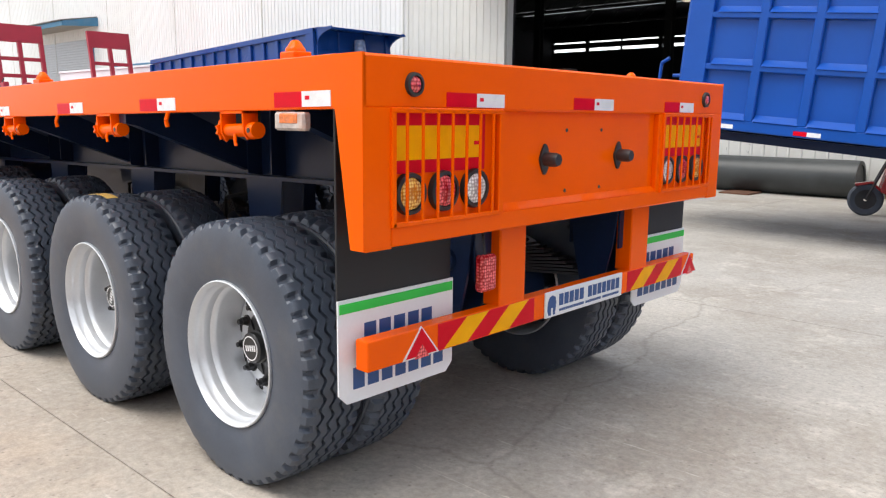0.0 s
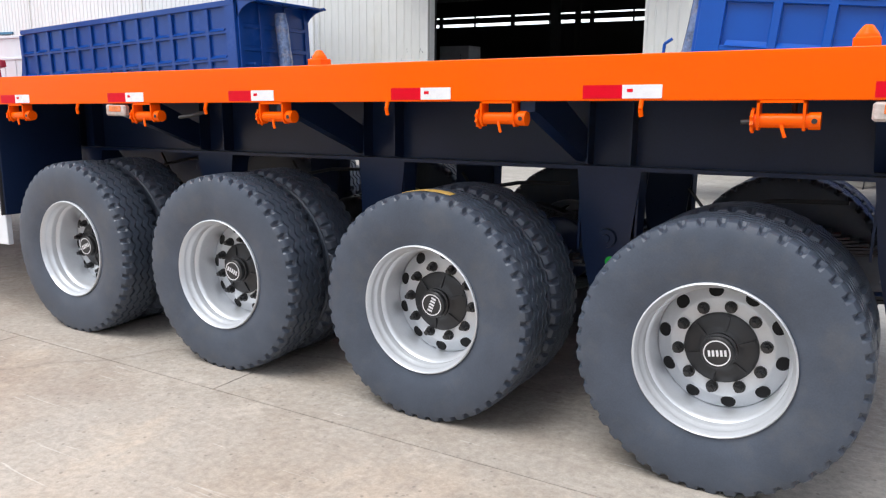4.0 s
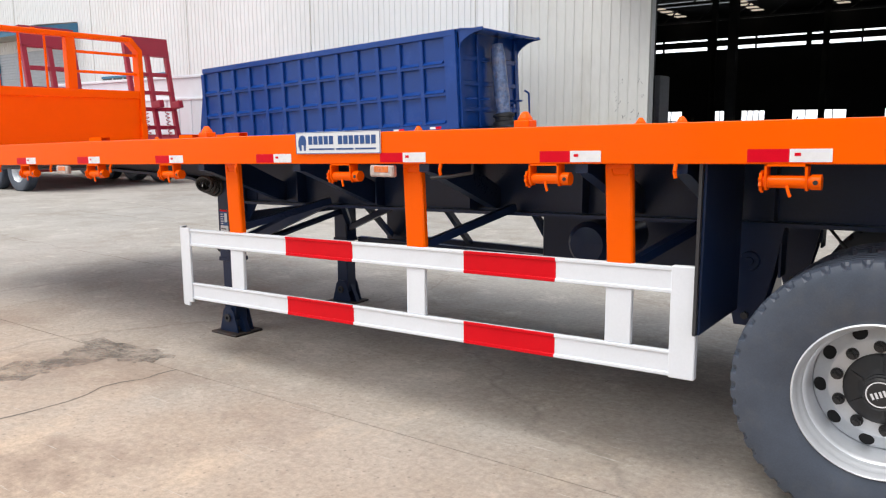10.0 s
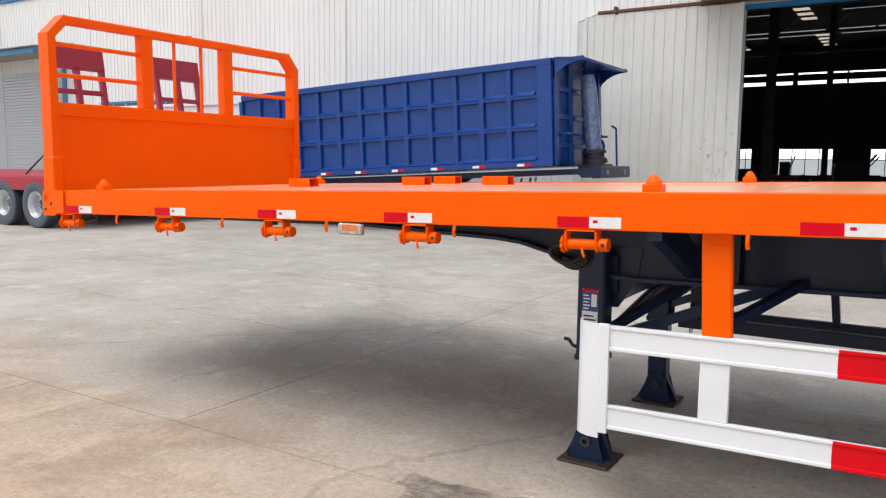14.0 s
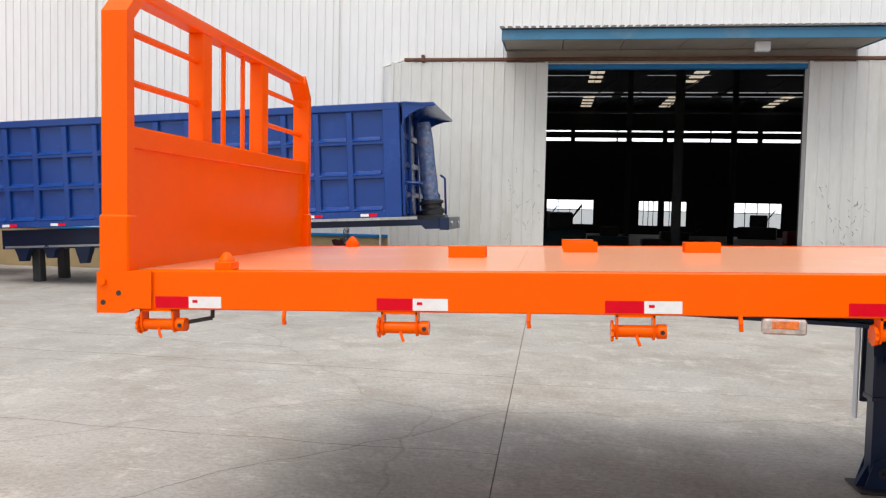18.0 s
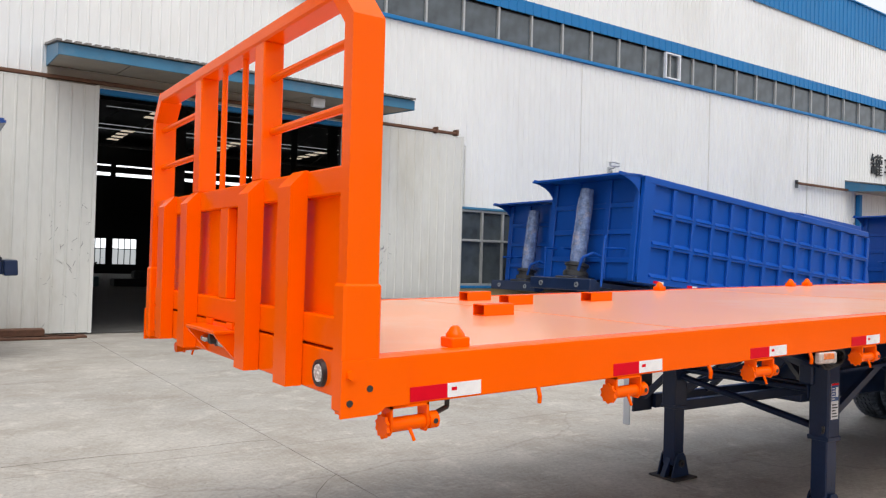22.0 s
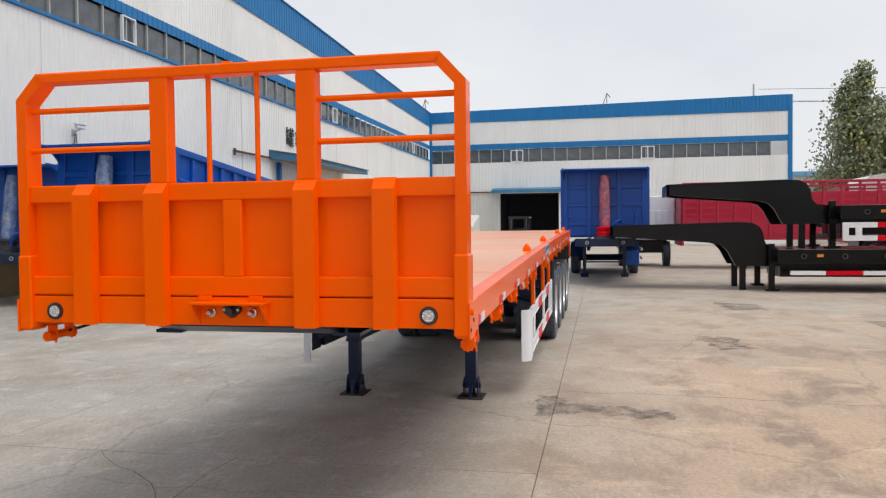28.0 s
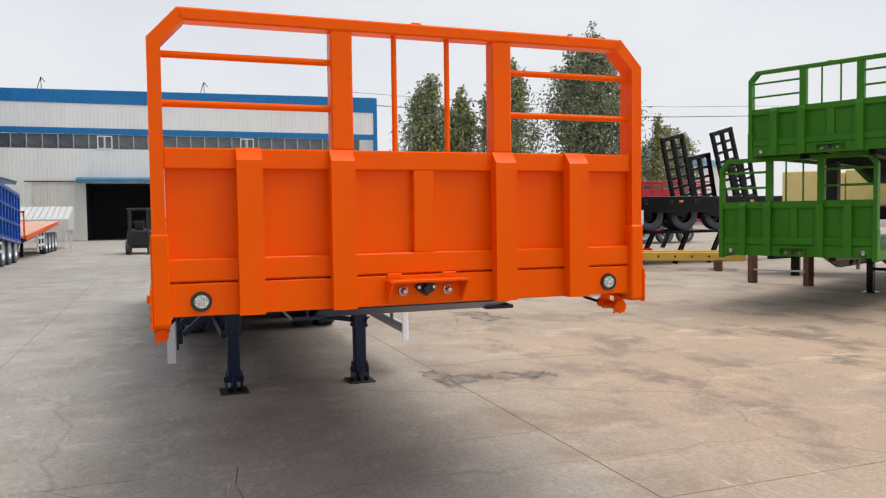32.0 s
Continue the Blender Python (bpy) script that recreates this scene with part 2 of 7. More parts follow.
PALEY = surf("cream_panel", (0.86, 0.68, 0.28), 0.6, vary=0.08)
SILVERSHEET = surf("pale_roof_sheet", (0.62, 0.63, 0.62), 0.4, vary=0.1)
SKYBLUE = surf("far_roof_blue", (0.2, 0.42, 0.68), 0.5, vary=0.08)


# ---- mesh tools ----
def cbox(bm, x0, x1, y0, y1, z0, z1, c=0.0, m=None):
    """A box with chamfered edges."""
    lo, hi = (min(x0, x1), min(y0, y1), min(z0, z1)), (max(x0, x1), max(y0, y1), max(z0, z1))
    c = min(c, *[(hi[i] - lo[i]) * 0.45 for i in range(3)])
    v = {}

    def at(s, ax):
        p = [(hi[i] if s[i] else lo[i]) + (0 if i == ax else (-c if s[i] else c)) for i in range(3)]
        p = Vector(p)
        return bm.verts.new(m @ p if m else p)

    corners = [(a, b, d) for a in (0, 1) for b in (0, 1) for d in (0, 1)]
    for s in corners:
        if c > 0:
            for ax in range(3):
                v[s, ax] = at(s, ax)
        else:
            q = at(s, 0)
            for ax in range(3):
                v[s, ax] = q
    for ax in range(3):
        b, d = (ax + 1) % 3, (ax + 2) % 3
        for side in (0, 1):
            ring = []
            for u, w in ((0, 0), (1, 0), (1, 1), (0, 1)):
                s = [0, 0, 0]
                s[ax], s[b], s[d] = side, u, w
                ring.append(v[tuple(s), ax])
            bm.faces.new(ring if side else ring[::-1])
    if c > 0:
        for ax in range(3):
            b, d = (ax + 1) % 3, (ax + 2) % 3
            for u in (0, 1):
                for w in (0, 1):
                    s, t = [0, 0, 0], [0, 0, 0]
                    s[ax], t[ax] = 0, 1
                    s[b] = t[b] = u
                    s[d] = t[d] = w
                    s, t = tuple(s), tuple(t)
                    bm.faces.new((v[s, b], v[t, b], v[t, d], v[s, d]))
        for s in corners:
            bm.faces.new([v[s, ax] for ax in range(3)])
    return bm


def frame_of(a, b):
    a, b = Vector(a), Vector(b)
    d = b - a
    q = d.to_track_quat("Z", "X").to_matrix().to_4x4()
    return Matrix.Translation(a) @ q, d.length


def bar(bm, a, b, w, h, c=0.0):
    """A rectangular bar from a to b."""
    m, n = frame_of(a, b)
    return cbox(bm, -w / 2, w / 2, -h / 2, h / 2, 0, n, c, m)


def rod(bm, a, b, r, r1=None, n=12, caps=True):
    m, length = frame_of(a, b)
    r1 = r if r1 is None else r1
    lo = [bm.verts.new(m @ Vector((r * math.cos(2 * math.pi * i / n), r * math.sin(2 * math.pi * i / n), 0))) for i in range(n)]
    hi = [bm.verts.new(m @ Vector((r1 * math.cos(2 * math.pi * i / n), r1 * math.sin(2 * math.pi * i / n), length))) for i in range(n)]
    for i in range(n):
        bm.faces.new((lo[i], lo[(i + 1) % n], hi[(i + 1) % n], hi[i]))
    if caps:
        bm.faces.new(lo[::-1])
        bm.faces.new(hi)
    return bm


def wire(bm, pts, r, n=8):
    for a, b in zip(pts, pts[1:]):
        rod(bm, a, b, r, n=n)
    return bm


def prism(bm, poly, axis, lo, hi):
    """A flat outline pushed along an axis: the outline is in the two other axes, in their order."""
    def put(p, w):
        q = list(p)
        q.insert("xyz".index(axis), w)
        return bm.verts.new(q)
    a, b = [put(p, lo) for p in poly], [put(p, hi) for p in poly]
    n = len(poly)
    for i in range(n):
        bm.faces.new((a[i], a[(i + 1) % n], b[(i + 1) % n], b[i]))
    bm.faces.new(a[::-1])
    bm.faces.new(b)
    return bm


def lathe(bm, prof, n=48, m=None, close=False, zig=None, lug=None):
    """Turns a profile of (radius, height) round z. zig: sideways weave by point; lug: change of radius by point on every second pair."""
    rings = []
    for k in range(n):
        a = 2 * math.pi * k / n
        tri = (0, 1, 1, 0, -1, -1)[k % 6]
        cut = 1 if k % 6 in (1, 2) else 0
        ring = []
        for i, (r, h) in enumerate(prof):
            rr = r - (lug[i] * cut if lug else 0)
            hh = h + (zig[i] * tri if zig else 0)
            p = Vector((rr * math.cos(a), rr * math.sin(a), hh))
            ring.append(bm.verts.new(m @ p if m else p))
        rings.append(ring)
    for k in range(n):
        p, q = rings[k], rings[(k + 1) % n]
        for i in range(len(prof) - (0 if close else 1)):
            j = (i + 1) % len(prof)
            bm.faces.new((p[i], q[i], q[j], p[j]))
    return bm


def mesh_of(bm, name, material, smooth=35):
    bmesh.ops.recalc_face_normals(bm, faces=bm.faces)
    me = bpy.data.meshes.new(name)
    bm.to_mesh(me)
    bm.free()
    for k in material if isinstance(material, (list, tuple)) else [material]:
        me.materials.append(k)
    if smooth:
        me.polygons.foreach_set("use_smooth", [True] * len(me.polygons))
        me.set_sharp_from_angle(angle=radians(smooth))
    return me


def part(name, bm, material, parent=None, label="", smooth=35, m=None):
    """One mesh object, under a thing or a part; bm may be a bmesh or a mesh that is shared."""
    me = bm if isinstance(bm, bpy.types.Mesh) else mesh_of(bm, name, material, smooth)
    ob = new(name, me)
    ob.parent = parent
    if m is not None:
        ob.matrix_basis = m
    if label:
        ob["label"] = label
    return ob


def thing(name, label, category, group="", kind="", m=None):
    ob = new(name)
    ob.empty_display_size = 0.2
    if m is not None:
        ob.matrix_basis = m
    return tagged(ob, label, category, group, kind)


def solid(name, bm, material, label, category="", group="", kind="", smooth=35):
    return tagged(part(name, bm, material, smooth=smooth), label, category, group, kind)


def B():
    return bmesh.new()

# ---- ground ----
def concrete():
    m = bpy.data.materials.new("yard_concrete")
    m.use_nodes = True
    n, l = m.node_tree.nodes, m.node_tree.links
    p = n["Principled BSDF"]
    geo = n.new("ShaderNodeNewGeometry")

    def noise_of(scale, detail, rough=0.6, warp=(1, 1, 1)):
        mp = n.new("ShaderNodeMapping")
        mp.inputs["Scale"].default_value = warp
        t = n.new("ShaderNodeTexNoise")
        t.inputs["Scale"].default_value, t.inputs["Detail"].default_value, t.inputs["Roughness"].default_value = scale, detail, rough
        l.new(geo.outputs["Position"], mp.inputs[0])
        l.new(mp.outputs[0], t.inputs["Vector"])
        return t.outputs["Fac"]

    def ramp_of(fac, *stops):
        r = n.new("ShaderNodeValToRGB")
        for i, (pos, col) in enumerate(stops):
            e = r.color_ramp.elements[i] if i < 2 else r.color_ramp.elements.new(pos)
            e.position, e.color = pos, (*col, 1)
        l.new(fac, r.inputs[0])
        return r.outputs[0]

    def mix(fac, a, b, kind="MIX", amount=1.0):
        k = n.new("ShaderNodeMix")
        k.data_type, k.blend_type = "RGBA", kind
        if fac is None:
            k.inputs[0].default_value = amount
        else:
            l.new(fac, k.inputs[0])
        l.new(a, k.inputs[6])
        if isinstance(b, tuple):
            k.inputs[7].default_value = (*b, 1)
        else:
            l.new(b, k.inputs[7])
        return k.outputs[2]

    base = ramp_of(noise_of(0.3, 6), (0.3, (0.35, 0.333, 0.308)), (0.7, (0.47, 0.44, 0.395)))
    patch = ramp_of(noise_of(0.8, 10, 0.74), (0.44, (0, 0, 0)), (0.64, (0.85, 0.85, 0.85)))
    base = mix(patch, base, (0.3, 0.268, 0.228))
    pale = ramp_of(noise_of(2.2, 10, 0.78), (0.53, (0, 0, 0)), (0.68, (0.7, 0.7, 0.7)))
    base = mix(pale, base, (0.6, 0.565, 0.51))
    # browner, trodden ground towards the open yard
    sep = n.new("ShaderNodeSeparateXYZ")
    l.new(geo.outputs["Position"], sep.inputs[0])
    far = n.new("ShaderNodeMapRange")
    far.inputs[1].default_value, far.inputs[2].default_value, far.inputs[3].default_value, far.inputs[4].default_value = 0.8, -2.2, 0.0, 1.0
    l.new(sep.outputs[1], far.inputs[0])
    fore = n.new("ShaderNodeMapRange")
    fore.inputs[1].default_value, fore.inputs[2].default_value, fore.inputs[3].default_value, fore.inputs[4].default_value = 14.0, 3.0, 0.3, 1.0
    l.new(sep.outputs[0], fore.inputs[0])
    brown = n.new("ShaderNodeMath")
    brown.operation = "MULTIPLY"
    l.new(far.outputs[0], brown.inputs[0])
    l.new(fore.outputs[0], brown.inputs[1])
    far = brown
    mott = n.new("ShaderNodeMath")
    mott.operation = "MULTIPLY"
    l.new(far.outputs[0], mott.inputs[0])
    l.new(ramp_of(noise_of(0.5, 8, 0.62), (0.34, (0.35, 0.35, 0.35)), (0.5, (1, 1, 1))), mott.inputs[1])
    base = mix(mott.outputs[0], base, (0.53, 0.38, 0.265))
    blot = n.new("ShaderNodeMath")
    blot.operation = "MULTIPLY"
    l.new(ramp_of(noise_of(0.95, 7, 0.64, (0.8, 1.25, 1)), (0.5, (0, 0, 0)), (0.61, (1, 1, 1))), blot.inputs[0])
    l.new(far.outputs[0], blot.inputs[1])
    base = mix(blot.outputs[0], base, (0.25, 0.18, 0.142))
    # worn pale streaks along the traffic
    worn = n.new("ShaderNodeMath")
    worn.operation = "MULTIPLY"
    l.new(ramp_of(noise_of(1.25, 7, 0.68, (1.5, 0.7, 1)), (0.55, (0, 0, 0)), (0.66, (0.8, 0.8, 0.8))), worn.inputs[0])
    l.new(far.outputs[0], worn.inputs[1])
    base = mix(worn.outputs[0], base, (0.74, 0.58, 0.425))
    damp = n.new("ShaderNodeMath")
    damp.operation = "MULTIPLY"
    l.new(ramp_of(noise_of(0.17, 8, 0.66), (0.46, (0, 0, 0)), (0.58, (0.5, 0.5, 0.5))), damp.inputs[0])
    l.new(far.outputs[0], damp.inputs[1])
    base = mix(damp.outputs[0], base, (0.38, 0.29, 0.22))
    # scuffs: thin pale scratches in three directions
    for turn, seed in ((12, 0.0), (-38, 31.0), (74, 57.0)):
        mp = n.new("ShaderNodeMapping")
        mp.inputs["Rotation"].default_value = (0, 0, radians(turn))
        mp.inputs["Location"].default_value = (seed, seed, 0)
        mp.inputs["Scale"].default_value = (0.8, 15.0, 1)
        t = n.new("ShaderNodeTexNoise")
        t.inputs["Scale"].default_value, t.inputs["Detail"].default_value, t.inputs["Distortion"].default_value = 1.5, 3, 2.2
        l.new(geo.outputs["Position"], mp.inputs[0])
        l.new(mp.outputs[0], t.inputs["Vector"])
        base = mix(ramp_of(t.outputs["Fac"], (0.7, (0, 0, 0)), (0.75, (0.6, 0.6, 0.6))), base, (0.66, 0.62, 0.56))
    # hairline cracks
    wv = n.new("ShaderNodeTexNoise")
    wv.inputs["Scale"].default_value, wv.inputs["Detail"].default_value = 1.4, 6
    l.new(geo.outputs["Position"], wv.inputs["Vector"])
    ad = n.new("ShaderNodeMix")
    ad.data_type = "VECTOR"
    ad.inputs[0].default_value = 0.35
    l.new(geo.outputs["Position"], ad.inputs[4])
    l.new(wv.outputs["Color"], ad.inputs[5])
    vo = n.new("ShaderNodeTexVoronoi")
    vo.feature = "DISTANCE_TO_EDGE"
    vo.inputs["Scale"].default_value = 0.3
    l.new(ad.outputs[1], vo.inputs["Vector"])
    base = mix(ramp_of(vo.outputs["Distance"], (0.0, (0.38, 0.38, 0.38)), (0.003, (0, 0, 0))), base, (0.19, 0.165, 0.14))
    # aggregate: coarse and fine speckle, and small dark pits
    grain = ramp_of(noise_of(26, 6, 0.85), (0.32, (0.45, 0.45, 0.45)), (0.68, (1.45, 1.44, 1.42)))
    base = mix(None, base, grain, "MULTIPLY", 0.5)
    spots = ramp_of(noise_of(9, 8, 0.9), (0.6, (0, 0, 0)), (0.68, (0.5, 0.5, 0.5)))
    base = mix(spots, base, (0.2, 0.17, 0.14))
    pit = n.new("ShaderNodeTexVoronoi")
    pit.inputs["Scale"].default_value = 16
    l.new(geo.outputs["Position"], pit.inputs["Vector"])
    base = mix(ramp_of(pit.outputs["Distance"], (0.07, (0.55, 0.55, 0.55)), (0.15, (0, 0, 0))), base, (0.16, 0.14, 0.12))
    l.new(base, p.inputs["Base Color"])
    rg = n.new("ShaderNodeMapRange")
    rg.inputs[3].default_value, rg.inputs[4].default_value = 0.62, 0.9
    l.new(noise_of(1.3, 5), rg.inputs[0])
    l.new(rg.outputs[0], p.inputs["Roughness"])
    bp = n.new("ShaderNodeBump")
    bp.inputs["Strength"].default_value, bp.inputs["Distance"].default_value = 0.4, 0.006
    l.new(noise_of(40, 6, 0.8), bp.inputs["Height"])
    l.new(bp.outputs[0], p.inputs["Normal"])
    return m


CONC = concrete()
JOINT = surf("joint_dirt", (0.15, 0.13, 0.108), 0.95, vary=0.3, size=4)
OIL = surf("oil_stain", (0.15, 0.138, 0.125), 0.6, vary=0.3, size=5, bump=0.1)
on, ol = OIL.node_tree.nodes, OIL.node_tree.links
otc, ono, ora = on.new("ShaderNodeTexCoord"), on.new("ShaderNodeTexNoise"), on.new("ShaderNodeValToRGB")
ono.inputs["Scale"].default_value, ono.inputs["Detail"].default_value, ono.inputs["Roughness"].default_value = 4.5, 9, 0.8
ora.color_ramp.elements[0].position, ora.color_ramp.elements[1].position = 0.4, 0.6
ora.color_ramp.elements[1].color = (0.6, 0.6, 0.6, 1)
ol.new(otc.outputs["Object"], ono.inputs["Vector"])
ol.new(ono.outputs["Fac"], ora.inputs[0])
ol.new(ora.outputs[0], on["Principled BSDF"].inputs["Alpha"])
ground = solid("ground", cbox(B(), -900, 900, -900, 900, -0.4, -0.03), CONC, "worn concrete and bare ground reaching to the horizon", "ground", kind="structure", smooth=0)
yard = thing("pavement", "yard of pale worn concrete slabs with dirty joints", "pavement", kind="structure")
part("joint_bed", cbox(B(), -34.39, 61.59, -39.79, 14.6, -0.03, -0.012), JOINT, yard, smooth=0)


def zigzag(bm, a, b, wid, seed, wob=0.05, n=26, z=0.0012):
    """A thin uneven crack on the slabs from a to b."""
    rng = random.Random(seed)
    a, b = Vector((*a, z)), Vector((*b, z))
    d = (b - a)
    side = Vector((-d.y, d.x, 0)).normalized()
    pts, off = [], 0.0
    for i in range(n + 1):
        off = off * 0.7 + rng.uniform(-wob, wob)
        p = a + d * (i / n) + side * off
        w = wid * rng.uniform(0.5, 1.3)
        pts.append((bm.verts.new(p - side * w / 2), bm.verts.new(p + side * w / 2)))
    for (p, q), (r, s) in zip(pts, pts[1:]):
        bm.faces.new((p, r, s, q))
    return bm


def stain(bm, pts, seed, z=0.0016, amount=0.12):
    """A flat uneven puddle mark round an outline."""
    rng = random.Random(seed)
    out = []
    for (x0, y0), (x1, y1) in zip(pts, pts[1:] + pts[:1]):
        for k in range(7):
            u = k / 7
            out.append(bm.verts.new((x0 + (x1 - x0) * u + rng.uniform(-amount, amount), y0 + (y1 - y0) * u + rng.uniform(-amount, amount) * 0.6, z)))
    bm.faces.new(out)
    return bm


part("crack", zigzag(zigzag(B(), (4.35, -0.2), (4.05, -3.2), 0.014, 3), (8.0, -0.2), (8.1, -3.6), 0.012, 4), JOINT, yard, smooth=0)
part("crack", zigzag(zigzag(zigzag(B(), (-5.6, 4.7), (1.6, 4.45), 0.012, 6, 0.03), (-7, 2.4), (1.6, 2.0), 0.008, 7), (6.0, -1.2), (9.5, -2.4), 0.006, 8), JOINT, yard, smooth=0)
part("crack", zigzag(zigzag(B(), (-7.5, 6.3), (-1.0, 5.4), 0.012, 16, 0.05), (-1.4, -0.3), (1.6, 3.2), 0.006, 17), JOINT, yard, smooth=0)
part("oil_stain", stain(B(), [(3.2, -0.06), (3.7, -0.02), (4.1, -0.03), (4.0, -0.28), (3.75, -0.3), (3.7, -0.85), (3.55, -1.25), (3.3, -1.28), (3.25, -0.9), (3.45, -0.5), (3.3, -0.3)], 9, amount=0.05), OIL, yard, smooth=0)
part("oil_stain", stain(B(), [(7.2, -2.2), (8.6, -2.0), (8.4, -2.6), (7.4, -2.7)], 10), OIL, yard, smooth=0)
part("oil_stain", stain(B(), [(12.2, -3.2), (13.9, -3.0), (13.6, -3.9), (12.4, -3.8)], 11), OIL, yard, smooth=0)
part("oil_stain", stain(B(), [(9.5, -5.2), (10.9, -5.1), (10.8, -5.9), (9.7, -5.8)], 12), OIL, yard, smooth=0)

# ---- the long workshop ----
WY = 14.65


def clad(bm, u0, u1, z0, z1, place, pitch=0.2, rib=0.018, shift=0.0, top=None):
    """A sheet with upright ribs; place maps (u, out, z) to the world. top: the height of the upper edge by u."""
    n = max(1, round((u1 - u0) / pitch))
    us = []
    for i in range(n):
        a = u0 + (u1 - u0) * i / n
        w = (u1 - u0) / n
        us += [(a, 0.0), (a + w * 0.78, 0.0), (a + w * 0.84, rib), (a + w * 0.94, rib)]
    us.append((u1, 0.0))
    rows = [(bm.verts.new(place(u, o, z0)), bm.verts.new(place(u, o, top(u) if top else z1))) for u, o in us]
    for (p, q), (r, s) in zip(rows, rows[1:]):
        bm.faces.new((p, r, s, q))
    return bm


def south(y):
    return lambda u, o, z: Vector((u, y - o, z))


def west(x):
    return lambda u, o, z: Vector((x - o, u, z))


wall = thing("wall_north", "long workshop wall of white ribbed metal sheet with blue trim", "wall", kind="structure")
bm = B()
DX0, DX1, DZ = 1.77, 7.35, 4.97
for x0, x1, z0, z1 in ((-60, -29.2, 0.0, 7.75), (-29.2, -23.2, 4.9, 7.75), (-23.2, DX0, 0.95, 7.75), (DX0, DX1, DZ, 7.75), (DX1, 10.82, 0.0, 7.75), (10.82, 15.4, 3.08, 7.75), (15.4, 64.9, 0.95, 7.75)):
    clad(bm, x0, x1, z0, z1, south(WY))
    cbox(bm, x0, x1, WY + 0.004, WY + 0.2, z0, z1)
part("lower_sheet", bm, CLAD, wall, smooth=0)
top_lo = lambda x: 11.33 + (33 - x) * 0.0145
top_hi = lambda x: 12.79 + (34.5 - x) * 0.0226
bm = clad(B(), -60, 64.9, 9.15, 0, south(WY), top=top_lo)
part("upper_sheet", bm, CLAD, wall, smooth=0)
part("parapet_band", clad(B(), -60, 64.9, 0, 0, lambda u, o, z: Vector((u, WY - 0.05 - o, max(z, top_lo(u)))), top=top_hi, pitch=0.3, rib=0.03), TRIMBLUE, wall, smooth=0)
part("upper_backing", prism(B(), [(-60, 9.0), (64.9, 9.0), (64.9, 12.1), (-60, 14.9)], "y", WY + 0.01, WY + 0.2), CLAD, wall, smooth=0)
part("parapet_cap", prism(B(), [(-60, top_hi(-60)), (64.9, top_hi(64.9)), (64.9, top_hi(64.9) + 0.05), (-60, top_hi(-60) + 0.05)], "y", WY - 0.12, WY + 0.24), TRIMBLUE, wall, smooth=0)
part("blue_band", clad(B(), -60, 64.9, 8.78, 9.15, south(WY - 0.03), pitch=0.3, rib=0.025), TRIMBLUE, wall, smooth=0)
part("window_sill", cbox(B(), -60, 64.9, WY - 0.08, WY + 0.1, 7.75, 7.85, 0.01), TRIMBLUE, wall, smooth=0)
for x0, x1 in ((-23.2, -1.82), (15.4, 64.9), (10.82, 15.4)):
    part("plinth", cbox(B(), x0, x1, WY - 0.02, WY + 0.2, 0.0, 0.95), PLINTH, wall, smooth=0)
    part("plinth_trim", cbox(B(), x0, x1, WY - 0.05, WY + 0.2, 0.95, 1.02, 0.01), TRIMBLUE, wall, smooth=0)
for x in [q * 6.1 - 58 for q in range(20)]:
    for z in (4.9, 7.72):
        if not (DX0 - 4 < x < DX1 + 4):
            part("sheet_lap", cbox(B(), x, x + 0.02, WY - 0.024, WY, 1.0, 7.72), DOORW, wall, smooth=0)
            break

# window band, pane by pane
PANE = mesh_of(cbox(B(), 0.03, 1.17, 0.06, 0.075, 0.03, 0.86), "pane", GLASSY, 0)
MULLION = mesh_of(cbox(B(), -0.03, 0.03, -0.02, 0.08, 0.0, 0.93, 0.005), "mullion", MULL, 0)
wb = thing("window_1", "long band of small dark panes high in the workshop wall", "window", kind="structure")
part("band_back", cbox(B(), -30.0, 64.9, WY + 0.12, WY + 0.18, 7.85, 8.78), MULLD, wb, smooth=0)
for i in range(79):
    x = -30 + i * 1.2
    part("pane", PANE, None, wb, m=pose(x, WY, 7.86))
    part("mullion", MULLION, None, wb, m=pose(x, WY, 7.85))
OPENW = mesh_of(cbox(cbox(cbox(cbox(B(), 0, 0.05, -0.05, 0.05, 0, 0.86), 0.7, 0.75, -0.05, 0.05, 0, 0.86), 0.05, 0.7, -0.05, 0.05, 0, 0.05), 0.05, 0.7, -0.05, 0.05, 0.81, 0.86), "casement", WHITE, 0)
for x in (18.9, 39.0, 58.3):
    part("casement", OPENW, None, wb, m=pose(x, WY - 0.04, 7.88))

# ground-floor windows beside the bay
wl2 = thing("window_2", "steel-framed dark workshop windows above the plinth", "window", kind="structure")
for x in (10.86, 13.15):
    part("window_frame", cbox(B(), x, x + 2.2, WY + 0.05, WY + 0.09, 1.04, 3.06), GLASSY, wl2, smooth=0)
    for u in (0.0, 0.72, 1.44, 2.14):
        part("mullion", cbox(B(), x + u, x + u + 0.06, WY - 0.02, WY + 0.1, 1.02, 3.08, 0.006), MULL, wl2, smooth=0)
    for z in (1.02, 2.22, 3.02):
        part("transom", cbox(B(), x, x + 2.2, WY - 0.015, WY + 0.1, z, z + 0.06, 0.006), MULL, wl2, smooth=0)
part("lintel", cbox(B(), 10.82, 15.4, WY - 0.05, WY + 0.05, 3.08, 3.15, 0.01), CANBLUE, wl2, smooth=0)

